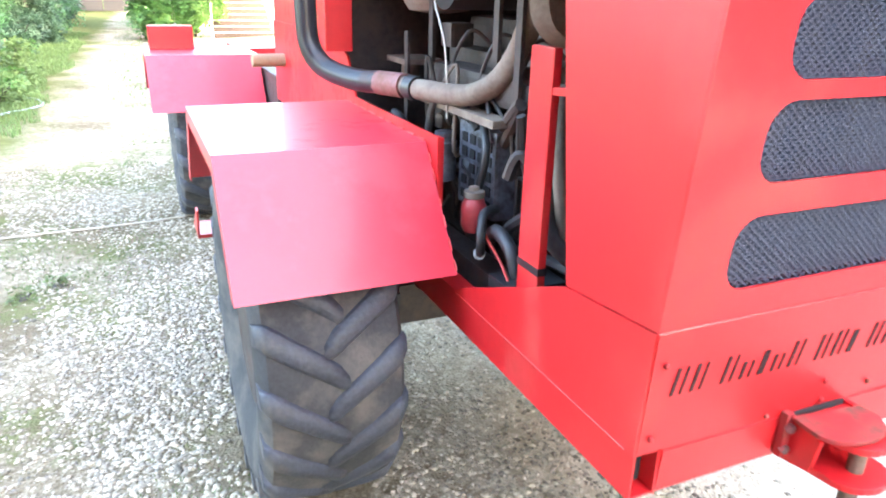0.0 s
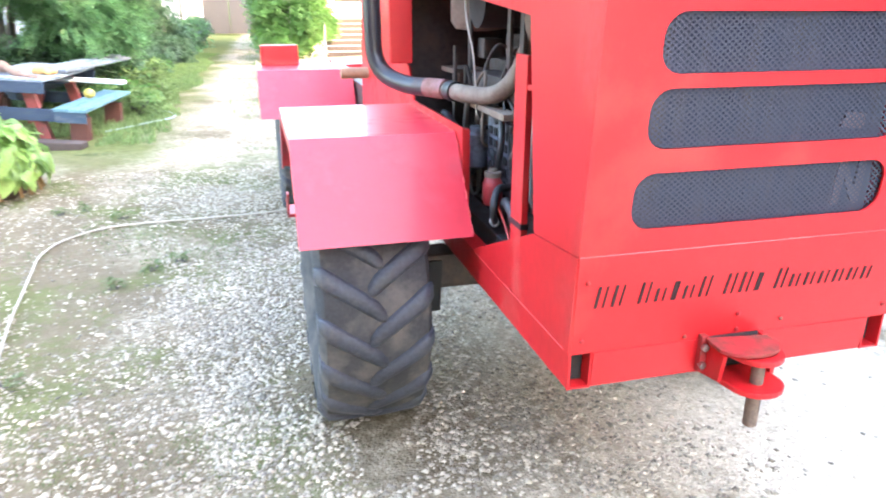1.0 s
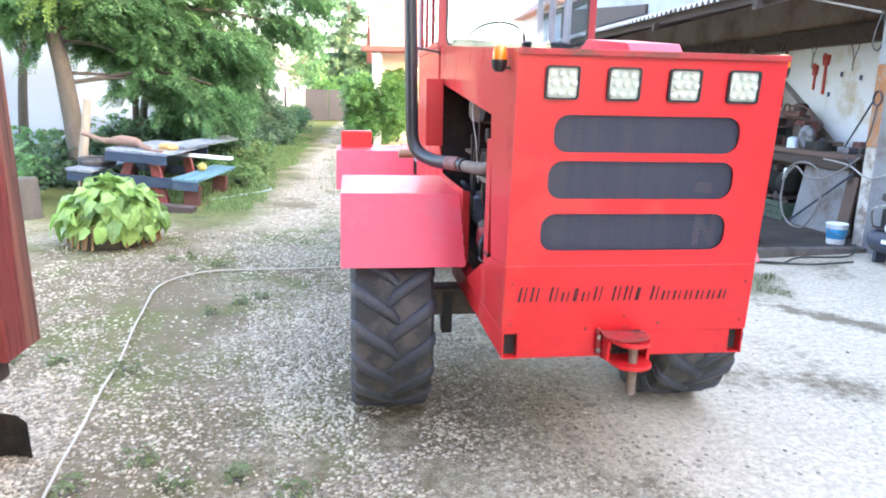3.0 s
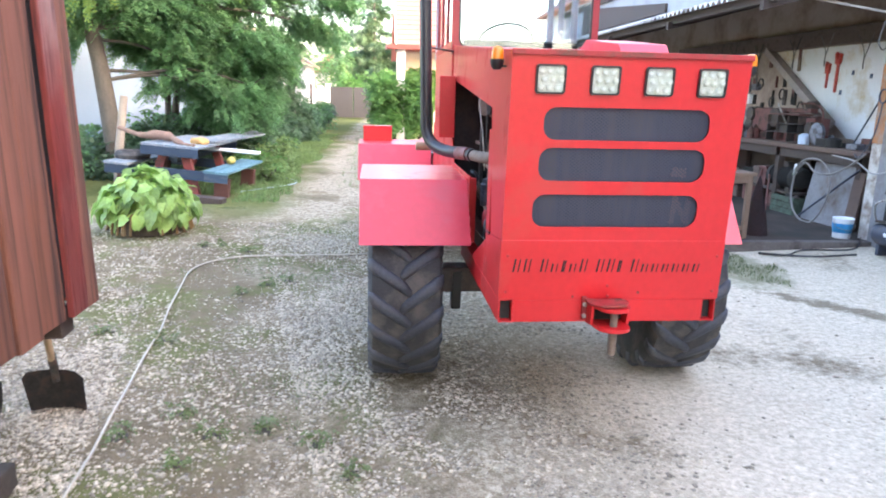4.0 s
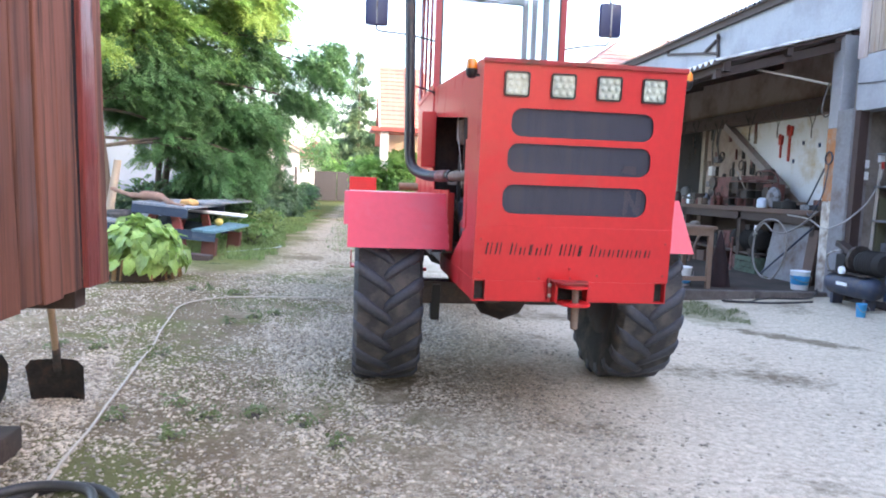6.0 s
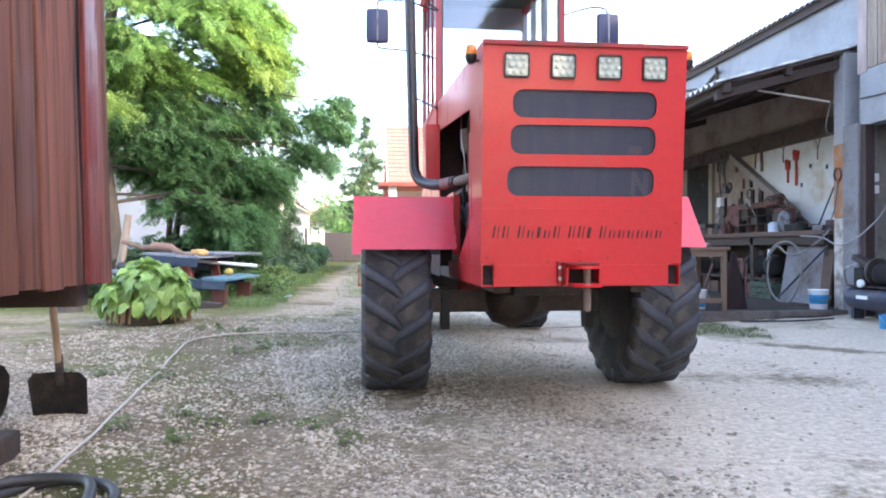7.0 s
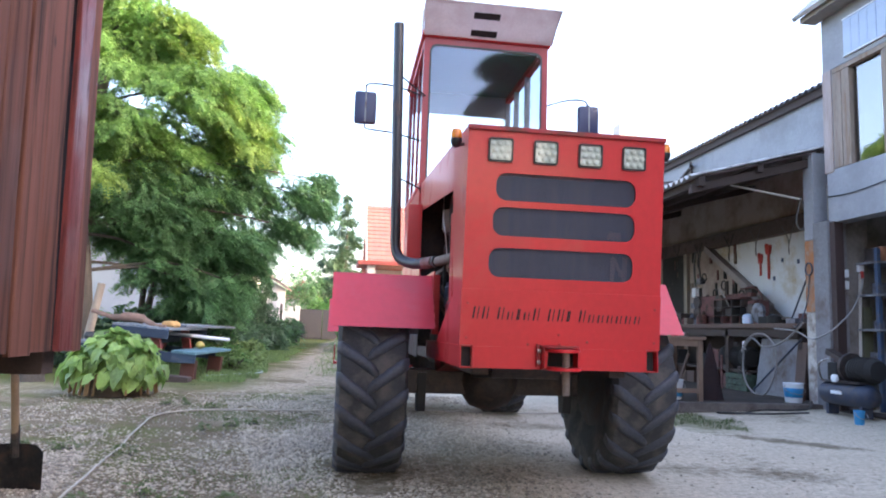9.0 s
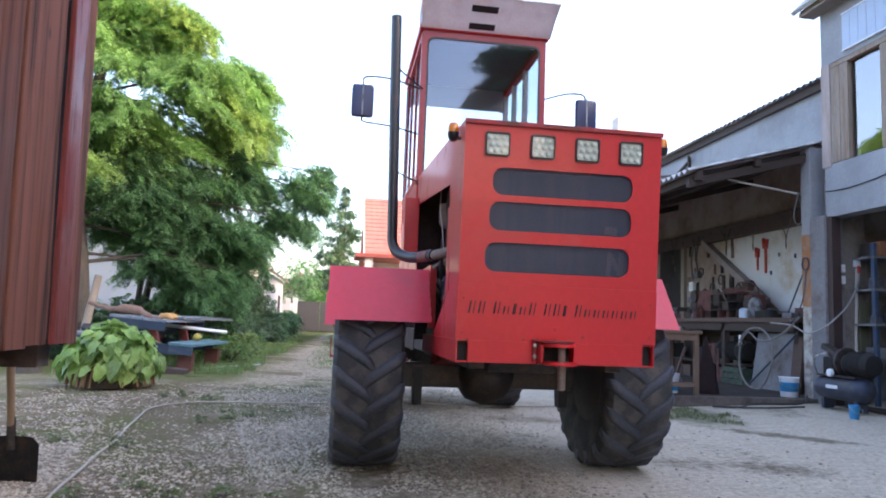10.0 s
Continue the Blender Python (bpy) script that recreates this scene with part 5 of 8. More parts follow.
# Lower slats are green: reflected foliage is put into their colour.
for k in range(25):
    part("slat", B(5.676, 5.682, 3.91, 4.36, 2.84 + k * 0.043, 2.868 + k * 0.043), SLATG if k < 12 else SLATP, blind)
# Pale blue sheet panel; signboard is only a name, nothing marks it as one.
sign = thing("signboard", (5.59, 4.0, 4.06), "pale blue ribbed sheet panel above the windows", "signboard")
BLUEPANE = mat("bluish_sheet", (0.36, 0.43, 0.56), rough=0.4, var=0.12, bump=0.05)
for k in range(11):
    y0 = 4.40 - k * 0.123
    part("rib", B(5.572, 5.594, y0 - 0.120, y0, 4.06, 4.47, 0.008), BLUEPANE, sign)
for z in (4.045, 4.472):
    part("panel_edge", B(5.568, 5.597, 3.04, 4.405, z, z + 0.013), WHITEPLASTIC, sign)
single("wall_cable", T(spline([(5.59, 4.74, 2.52), (5.585, 4.3, 2.50), (5.585, 3.6, 2.58), (5.585, 2.8, 2.83), (5.585, 2.4, 3.0)]), 0.006, 6), BLACK, "thin black cable along the grey wall", "cable")
single("garage_pier", B(5.71, 6.07, 4.745, 4.928, 0.1, 2.70, 0.008), PIERGREY, "stained grey-brown pier inside the garage mouth", "pier", kind="structure")
single("conduit", T([(5.945, 4.73, 1.66), (5.895, 4.73, 0.25)], 0.016, 8), WIRE, "pale conduit on the garage wall", "pipe")
socket = thing("wall_socket", (5.85, 4.745, 1.5), "white wall sockets on the garage wall", "socket")
for x, z in ((5.755, 1.65), (5.755, 1.52), (5.945, 1.72)):
    part("socket_box", B(x - 0.034, x + 0.034, 4.705, 4.745, z - 0.045, z + 0.045, 0.008), WHITEPLASTIC, socket)
part("plug", T([(5.945, 4.70, 1.68), (5.935, 4.68, 1.60)], 0.016, 8), REDTOOL, socket, "red plug in its socket")
LEADGREY = mat("pale_grey_lead", (0.28, 0.265, 0.26), rough=0.5, var=0.1, bump=0.02)
single("extension_lead", T(spline([(5.935, 4.68, 1.62), (5.90, 4.66, 1.48), (5.76, 4.64, 1.24), (5.60, 4.63, 1.09), (5.50, 4.72, 0.97), (5.50, 4.98, 0.91), (5.60, 5.4, 1.0), (5.66, 5.9, 1.03)], 8), 0.009, 7), LEADGREY, "pale extension lead slung to the bench", "cable", smooth=50)
single("leaning_board", B(5.955, 6.065, 4.712, 4.742, GZ, 1.28, 0.006), mat("olive_board", (0.12, 0.115, 0.07), rough=0.8, bump=0.15), "olive board leaning in the garage corner", "board")
tube_lamp = thing("tube_lamp", (6.75, 4.0, 2.6), "pale unlit tube lamp under the garage ceiling", "lamp")
part("lamp_body", B(6.45, 7.10, 4.30, 4.38, 2.33, 2.36, 0.006), GREYWOOD, tube_lamp)
for x in (6.50, 7.05):
    part("hanger", T([(x, 4.34, 2.36), (x, 4.34, 2.70)], 0.006, 5), BLACK, tube_lamp)
lamp_bulb = thing("hanging_lamp", (6.92, 4.3, 1.8), "small white lamp hanging in the garage", "lamp")
part("bulb", lathe(bmesh.new(), [(0.01, 2.42), (0.03, 2.40), (0.035, 2.30), (0.02, 2.25)], (6.92, 4.3, -0.46), "z", 12), WHITEPLASTIC, lamp_bulb, smooth=50)
part("cord", T([(6.92, 4.3, 2.70), (6.92, 4.3, 1.96)], 0.005, 5), BLACK, lamp_bulb)

shelf = thing("garage_shelf", (6.1, 4.7, GZ), "grey steel shelving with a blue end post, full of parts", "shelf")
SHELFGREY = mat("dusty_grey_shelf", (0.20, 0.20, 0.215), rough=0.6, var=0.25, bump=0.08, dirt=(0.10, 0.09, 0.09), dirt_amount=0.45, dirt_scale=6)
POSTBLUE = mat("blue_steel_post", (0.035, 0.062, 0.12), rough=0.5, var=0.2, bump=0.05, dirt=(0.10, 0.09, 0.09), dirt_amount=0.35, dirt_scale=8)
for x in (5.94, 7.2, 8.3):
    for y in (4.46, 4.86):
        part("upright", B(x - 0.022, x + 0.022, y - 0.022, y + 0.022, GZ, 1.92, 0.003), POSTBLUE if x < 6 else SHELFGREY, shelf)
LEVELS = (0.66, 1.03, 1.41, 1.77)
for z in LEVELS:
    part("shelf_board", B(5.90, 8.34, 4.42, 4.87, z - 0.018, z + 0.006, 0.003), SHELFGREY, shelf)
rnd = random.Random(11)
PALEPLASTIC = mat("dusty_pale_plastic", (0.42, 0.42, 0.43), rough=0.6, bump=0.05)
OCHREBOX = mat("faded_orange_card", (0.36, 0.15, 0.08), rough=0.85, bump=0.1)
JUNK = [mat("cardboard", (0.20, 0.145, 0.10), rough=0.85, bump=0.1), DULLBLUE, RED_DULL, ALU, GREYHOSE, PALEPLASTIC, OILY, OILY, SHELFGREY, GREYHOSE]
for z in LEVELS:
    x = 5.98
    while x < 8.2:
        w, h, d = rnd.uniform(0.05, 0.2), rnd.uniform(0.04, 0.17), rnd.uniform(0.08, 0.28)
        y0 = 4.46 + rnd.uniform(0, 0.08)
        m = rnd.choice(JUNK)
        kind = rnd.random()
        if kind < 0.3:
            r = min(w, d, 0.2) / 2
            single("tin", lathe(bmesh.new(), [(r * 0.96, 0.0), (r, 0.01), (r, h), (r * 0.8, h + 0.015), (r * 0.3, h + 0.02)], (x + r, y0 + r, z + 0.008), "z", 14), m, "dusty tin standing on the garage shelf", "tin", group="things on the garage shelf", smooth=40)
        elif kind < 0.55:
            bag = bmesh.new()
            bmesh.ops.create_uvsphere(bag, u_segments=12, v_segments=8, radius=1, matrix=Matrix.Translation((x + w / 2, y0 + d / 2, z + 0.006 + h * 0.45)) @ Matrix.Diagonal((w * 0.55, d * 0.5, h * 0.5, 1)))
            for v in bag.verts:
                v.co += Vector((noise.noise(v.co * 11), noise.noise(v.co * 11 + Vector((5, 2, 1))), noise.noise(v.co * 11 + Vector((1, 8, 3))))) * 0.03
                v.co.z = max(v.co.z, z + 0.008)
            single("sack", bag, m, "slumped dusty sack on the garage shelf", "sack", group="things on the garage shelf", smooth=70)
        else:
            turn = Matrix.Translation((x + w / 2, y0, 0)) @ Matrix.Rotation(rnd.uniform(-0.3, 0.3), 4, 'Z') @ Matrix.Translation((-x - w / 2, -y0, 0))
            single("storage_box", B(x, x + w, y0, y0 + d, z + 0.008, z + 0.008 + h, 0.01, m=turn), m, "dusty storage box on the garage shelf", "box", group="things on the garage shelf")
        x += w + rnd.uniform(0.005, 0.06)
single("crate", B(6.78, 6.94, 4.43, 4.60, 1.038, 1.12, 0.01), BLUEPLASTIC, "blue plastic crate on the garage shelf", "crate")
single("crate", B(6.95, 7.15, 4.43, 4.62, 1.038, 1.15, 0.01), REDTOOL, "red plastic crate on the garage shelf", "crate")
single("carton", B(6.0, 6.22, 4.44, 4.66, 1.778, 1.94, 0.01), OCHREBOX, "faded orange carton on the top shelf", "carton")
ladder = thing("ladder", (7.0, 3.9, GZ), "grey wooden ladder leaning against the shelving", "ladder")
for x in (6.72, 7.12):
    part("rail", plate(bmesh.new(), [(x, 3.75, 0.14), (x + 0.055, 3.75, 0.14), (x + 0.395, 4.40, 2.1), (x + 0.34, 4.40, 2.1)], 0.03), GREYWOOD, ladder)
for k in range(7):
    f = 0.12 + k * 0.13
    part("rung", B(6.75 + 0.34 * f, 7.15 + 0.34 * f, 3.75 + 0.65 * f, 3.78 + 0.65 * f, 0.14 + 1.96 * f, 0.18 + 1.96 * f, 0.004), GREYWOOD, ladder)

# compressor beside the pillar
CYC = 4.24
comp = thing("compressor", (5.35, CYC, GZ), "dusty blue air compressor with a dark motor", "compressor")
part("tank", lathe(bmesh.new(), [(0.03, -0.36), (0.10, -0.33), (0.12, -0.27), (0.12, 0.27), (0.10, 0.33), (0.03, 0.36)], (5.36, CYC, GZ + 0.20), "y", 22), DULLBLUE, comp, smooth=50)
part("motor", lathe(bmesh.new(), [(0.04, -0.19), (0.10, -0.18), (0.125, -0.12), (0.125, 0.10), (0.11, 0.15), (0.04, 0.17)], (5.40, CYC - 0.20, GZ + 0.455), "y", 20), DARK, comp, "black ribbed motor housing", smooth=50)
for k in range(7):
    part("motor_rib", lathe(bmesh.new(), [(0.126, 0.0), (0.134, 0.004), (0.126, 0.008)], (5.40, CYC - 0.31 + k * 0.033, GZ + 0.455), "y", 18), DARK, comp)
part("belt_guard", lathe(bmesh.new(), [(0.02, -0.02), (0.15, -0.02), (0.155, 0.0), (0.15, 0.02), (0.02, 0.02)], (5.42, CYC + 0.02, GZ + 0.47), "y", 22), OILY, comp, smooth=45)
part("outlet_pipe", T(spline([(5.33, CYC + 0.20, GZ + 0.56), (5.26, CYC + 0.30, GZ + 0.50), (5.30, CYC + 0.32, GZ + 0.34), (5.35, CYC + 0.25, GZ + 0.28)]), 0.010, 7), CHROME, comp, smooth=50)
part("pump", B(5.31, 5.45, CYC + 0.10, CYC + 0.24, GZ + 0.33, GZ + 0.52, 0.02), DARK, comp)
part("pump_head", P([(CYC + 0.06, GZ + 0.52), (CYC + 0.30, GZ + 0.60), (CYC + 0.28, GZ + 0.66), (CYC + 0.05, GZ + 0.56)], "x", 5.33, 5.43, 0.008), OILY, comp)
part("gauge", lathe(bmesh.new(), [(0.04, 0.0), (0.04, -0.03), (0.028, -0.034)], (5.24, CYC + 0.02, GZ + 0.36), "x", 16), WHITEPLASTIC, comp, "pale pressure gauge")
part("base_plate", B(5.26, 5.46, CYC - 0.28, CYC + 0.28, GZ + 0.32, GZ + 0.335), OILY, comp)
part("decal", B(5.232, 5.240, CYC - 0.06, CYC + 0.10, GZ + 0.20, GZ + 0.235), WHITEPLASTIC, comp)
for y in (CYC - 0.24, CYC + 0.24):
    part("foot", B(5.30, 5.42, y - 0.02, y + 0.02, GZ - 0.02, GZ + 0.10), DULLBLUE, comp)


def bucket(x, y, z, r, h, m, label):
    b = thing("bucket", (x, y, z), label, "bucket")
    bm = lathe(bmesh.new(), [(r * 0.8, 0.0), (r * 0.82, 0.004), (r * 0.98, h - 0.01), (r * 1.03, h), (r * 1.0, h + 0.004), (r * 0.95, h - 0.004), (r * 0.78, 0.012)], (x, y, z), "z", 22)
    part("body", bm, m, b, smooth=40)
    part("handle", T(spline([(x - r, y, z + h * 0.9), (x - r * 1.05, y - 0.05, z + h * 0.6), (x, y - r * 1.1, z + h * 0.45), (x + r * 1.05, y - 0.05, z + h * 0.6), (x + r, y, z + h * 0.9)]), 0.004, 5), CHROME, b)
    return b


b = bucket(5.40, 5.18, 0.17, 0.11, 0.22, WHITEPLASTIC, "white and blue paint bucket on the workshop floor")
part("blue_band", lathe(bmesh.new(), [(0.0945, 0.06), (0.096, 0.062), (0.1075, 0.165), (0.106, 0.167)], (5.40, 5.18, 0.17), "z", 22), BLUEPLASTIC, b, smooth=40)
b = bucket(4.0, 5.36, 0.17, 0.125, 0.22, WHITEPLASTIC, "white plastic bucket under the table")
part("blue_band", lathe(bmesh.new(), [(0.1065, 0.03), (0.108, 0.032), (0.116, 0.10), (0.1145, 0.102)], (4.0, 5.36, 0.17), "z", 22), BLUEPLASTIC, b, smooth=40)
bucket(5.12, 3.80, 0.10, 0.05, 0.13, BLUEPLASTIC, "small blue plastic bucket by the compressor")

# workbench and what stands on it
bench = thing("workbench", (6.05, 7.5, 0.17), "long dark workbench against the tool wall", "workbench")
part("worktop", B(5.72, BACK - 0.01, 5.45, 10.6, 1.04, 1.10, 0.006), TABLEWOOD, bench)
part("apron", B(5.76, 5.80, 5.5, 10.5, 0.92, 1.04), DARKWOOD, bench)
for y in (5.55, 7.2, 8.9, 10.4):
    for x in (5.80, 6.28):
        part("leg", B(x - 0.04, x + 0.04, y - 0.04, y + 0.04, 0.17, 1.04, 0.004), DARKWOOD, bench)
part("lower_shelf", B(5.78, 6.30, 6.75, 10.4, 0.42, 0.45), DARKWOOD, bench)
# Added board whose dark colour stands in for the shade under the bench.
part("added_dark_board", B(BACK - 0.05, BACK - 0.03, 5.5, 10.5, 0.18, 1.03), DARKWOOD, bench)
single("leaning_sheet", plate(bmesh.new(), [(5.74, 6.45, 0.17), (5.74, 5.62, 0.17), (5.86, 5.62, 0.90), (5.86, 6.45, 0.90)], 0.02), PILLARGREY, "pale grey sheet leaning under the workbench", "board")
single("leaning_board", plate(bmesh.new(), [(5.72, 5.60, 0.17), (5.72, 5.42, 0.17), (5.80, 5.42, 0.86), (5.80, 5.60, 0.86)], 0.03), TABLEWOOD, "brown board leaning under the workbench", "board")
PALEHOSE = mat("pale_air_hose", (0.19, 0.175, 0.17), rough=0.55, var=0.15, bump=0.05)
single("hose_coil", T(spline([(5.62, 6.52, 0.80), (5.61, 6.54, 0.45), (5.61, 6.38, 0.22), (5.61, 6.08, 0.18), (5.61, 5.86, 0.42), (5.61, 5.80, 0.72), (5.62, 5.98, 0.92), (5.62, 6.22, 0.96), (5.62, 6.45, 0.88), (5.60, 6.54, 0.72), (5.59, 6.30, 0.90), (5.58, 6.05, 0.80), (5.58, 5.75, 0.82), (5.58, 5.45, 0.95), (5.60, 5.25, 1.10)], 8), 0.012, 7), PALEHOSE, "pale air hose hanging in loops from the bench", "hose", smooth=50)
single("hose_nozzle", T([(5.62, 6.53, 0.74), (5.62, 6.53, 0.86)], [0.022, 0.016], 10), WHITEPLASTIC, "white nozzle on the air hose", "nozzle", smooth=40)
single("leaning_rod", T([(5.68, 6.47, 0.18), (5.70, 5.44, 0.90)], 0.014, 8), DULLBLUE, "blue-grey rod leaning against the bench", "rod", smooth=50)
single("leaning_rod", T([(5.93, 5.97, 1.11), (5.82, 5.30, 1.92)], 0.010, 8), DULLBLUE, "blue-grey rod leaning from the bench to the pillar", "rod", smooth=50)
table = thing("work_table", (3.96, 5.4, 0.17), "small rough tan wooden side table", "table")
part("tabletop", B(3.62, 4.26, 5.06, 5.78, 0.855, 0.89, 0.006), TANWOOD, table)
part("table_apron", B(3.66, 4.22, 5.08, 5.10, 0.78, 0.855), TANWOOD, table)
for x in (3.68, 4.20):
    for y in (5.10, 5.72):
        part("leg", B(x - 0.025, x + 0.025, y - 0.025, y + 0.025, 0.17, 0.855, 0.004), TANWOOD, table)
part("stretcher", B(3.70, 4.18, 5.085, 5.115, 0.26, 0.31), TANWOOD, table)
for x, y, h, r, m in ((3.85, 5.35, 0.10, 0.05, GREYHOSE), (4.02, 5.5, 0.14, 0.035, mat("green_bottle", (0.1, 0.2, 0.08), rough=0.3, bump=0)), (4.1, 5.3, 0.05, 0.06, CHROME)):
    single("jar", lathe(bmesh.new(), [(r * 0.9, 0), (r, 0.01), (r, h * 0.7), (r * 0.5, h * 0.85), (r * 0.5, h)], (x, y, 0.89), "z", 14), m, "jar standing on the side table", "jar", group="jars on the side table", smooth=40)
MAROON = mat("dark_maroon_cloth", (0.022, 0.010, 0.011), rough=0.95, var=0.4, scale=8, bump=0.6, dist=0.02)
single("dark_cloth", lathe(bmesh.new(), [(0.15, 0.0), (0.14, 0.06), (0.105, 0.25), (0.06, 0.45), (0.02, 0.62), (0.006, 0.66)], (4.47, 5.36, 0.17), "z", 8), MAROON, "dark maroon cloth heaped beside the side table", "cloth", smooth=50)
motor = thing("old_motor", (6.0, 7.15, 0.45), "black greasy electric motor stored under the workbench", "motor")
part("body", lathe(bmesh.new(), [(0.05, -0.36), (0.12, -0.35), (0.15, -0.30), (0.155, -0.24), (0.15, -0.23), (0.15, 0.23), (0.155, 0.24), (0.15, 0.30), (0.11, 0.36), (0.04, 0.37)], (5.92, 7.15, 0.63), "y", 20), DARK, motor, smooth=40)
for q in range(9):
    part("fin", lathe(bmesh.new(), [(0.14, -0.006), (0.166, -0.005), (0.166, 0.005), (0.14, 0.006)], (5.92, 6.95 + q * 0.05, 0.63), "y", 20), DARK, motor, smooth=40)
for y in (6.96, 7.34):
    part("foot", B(5.80, 6.04, y - 0.04, y + 0.04, 0.451, 0.50, 0.006), OILY, motor)
part("terminal_box", B(5.84, 5.98, 7.05, 7.22, 0.765, 0.84, 0.01), OILY, motor)
crate = thing("tool_crate", (5.9, 6.88, 0.17), "dull green wooden crate standing under the workbench", "crate")
GREENCRATE = mat("dull_green_crate", (0.055, 0.085, 0.06), rough=0.8, var=0.35, scale=6, bump=0.3, dirt=(0.04, 0.035, 0.03), dirt_amount=0.5, dirt_scale=9)
for z in (0.172, 0.252, 0.332):
    part("slat", B(5.70, 5.715, 6.62, 7.14, z, z + 0.07, 0.003), GREENCRATE, crate)
for y in (6.62, 7.125):
    part("end_board", B(5.716, 6.0, y, y + 0.015, 0.172, 0.40, 0.003), GREENCRATE, crate)
part("base_board", B(5.716, 6.0, 6.636, 7.124, 0.172, 0.19), GREENCRATE, crate)
for q, (x, y, z, r) in enumerate(((5.80, 6.72, 0.192, 0.07), (5.86, 6.90, 0.192, 0.09), (5.79, 7.05, 0.192, 0.06))):
    single("oil_can", lathe(bmesh.new(), [(r * 0.95, 0.0), (r, 0.01), (r, r * 2.6), (r * 0.5, r * 3.0), (r * 0.25, r * 3.3)], (x, y, z), "z", 14), (OILY, DARK, MAROON)[q], "greasy can standing in the green crate", "can", group="cans in the crate", smooth=40)
lathe_t = thing("bench_machine", (6.05, 7.6, 1.10), "rusty red-brown bench machine with flywheel", "machine")
MACH = mat("rusty_red_iron", (0.13, 0.045, 0.04), rough=0.65, var=0.3, bump=0.2, dirt=(0.05, 0.035, 0.03), dirt_amount=0.5, dirt_scale=8)
part("bed", B(5.95, 6.15, 6.7, 8.3, 1.10, 1.22, 0.015), MACH, lathe_t)
part("headstock", B(5.92, 6.2, 7.75, 8.25, 1.22, 1.55, 0.03), MACH, lathe_t)
part("tailstock", B(5.94, 6.16, 6.75, 6.95, 1.22, 1.44, 0.03), MACH, lathe_t)
part("carriage", B(5.88, 6.2, 7.2, 7.5, 1.22, 1.34, 0.02), OILY, lathe_t)
part("bar", T([(6.05, 6.9, 1.40), (6.05, 7.8, 1.40)], 0.03, 10), CHROME, lathe_t, smooth=40)
part("flywheel", lathe(bmesh.new(), [(0.03, -0.03), (0.12, -0.03), (0.14, -0.02), (0.14, 0.02), (0.12, 0.03), (0.03, 0.03)], (5.86, 6.55, 1.25), "x", 24), ALU, lathe_t, smooth=40)
part("top_rail", B(6.0, 6.1, 6.95, 7.75, 1.50, 1.56, 0.01), MACH, lathe_t)
for y0, z0, r, w, m in ((6.95, 1.36, 0.10, 0.26, MACH), (8.45, 1.30, 0.12, 0.22, OILY), (7.05, 1.60, 0.06, 0.18, OILY)):
    part("motor", lathe(bmesh.new(), [(r * 0.4, -w / 2), (r, -w * 0.42), (r, w * 0.42), (r * 0.4, w / 2)], (6.08, y0, z0), "y", 18), m, lathe_t, smooth=40)
for y0, z0, r in ((7.62, 1.42, 0.13), (6.78, 1.30, 0.09), (8.28, 1.46, 0.10)):
    part("pulley", lathe(bmesh.new(), [(r * 0.25, -0.02), (r, -0.022), (r * 0.9, 0.0), (r, 0.022), (r * 0.25, 0.02)], (5.90, y0, z0), "x", 22), OILY, lathe_t, smooth=40)
part("guard_hoop", T(spline([(6.0, 6.72, 1.22), (5.98, 6.66, 1.5), (5.98, 6.85, 1.62), (6.0, 7.2, 1.62)]), 0.012, 6), MACH, lathe_t, smooth=50)
part("lever", T([(5.92, 7.35, 1.34), (5.82, 7.45, 1.62)], 0.012, 6), CHROME, lathe_t)
vise = thing("bench_vise", (5.85, 8.7, 1.10), "dark iron bench vise", "vise")
part("jaw_block", B(5.76, 5.98, 8.6, 8.78, 1.10, 1.28, 0.02), OILY, vise)
part("screw", T([(5.6, 8.69, 1.2), (5.78, 8.69, 1.2)], 0.02, 8), CHROME, vise)
for x, y, h, r, m in ((5.82, 6.75, 0.14, 0.07, mat("bluish_white_tin", (0.5, 0.58, 0.72), rough=0.4, bump=0)), (5.85, 8.95, 0.16, 0.05, WHITEPLASTIC), (5.8, 9.3, 0.2, 0.06, OILY), (6.1, 9.6, 0.3, 0.09, GREYHOSE), (5.85, 9.9, 0.18, 0.07, RUSTY), (5.86, 6.2, 0.12, 0.09, DARK)):
    single("tin", lathe(bmesh.new(), [(r * 0.92, 0), (r, 0.008), (r, h * 0.8), (r * 0.7, h * 0.92), (r * 0.4, h)], (x, y, 1.10), "z", 16), m, "tin or bottle standing on the workbench", "tin", group="tins on the workbench", smooth=40)
rnd = random.Random(5)
for k in range(34):
    y = 5.6 + rnd.random() * 4.8
    if abs(y - 7.5) < 0.9:
        continue
    w, h = rnd.uniform(0.04, 0.17), rnd.uniform(0.03, 0.14)
    xo = rnd.uniform(5.76, 6.1)
    single("scrap_part", B(xo, xo + w, y, y + w * 1.4, 1.10, 1.10 + h, 0.012), rnd.choice((OILY, MACH, RUSTY, ALU, DARK)), "greasy metal part lying on the workbench", "metal part", group="scrap on the workbench")
for k in range(26):
    y, w, h = 6.6 + rnd.random() * 3.6, rnd.uniform(0.12, 0.35), rnd.uniform(0.1, 0.28)
    z = 0.451 if k % 2 else 0.171
    single("crate", B(5.85, 5.85 + min(w, 0.4), y, y + w, z, z + h, 0.012), rnd.choice((OILY, DARK, TABLEWOOD, MACH, SLATG)), "dusty crate stored under the workbench", "crate", group="crates under the workbench")


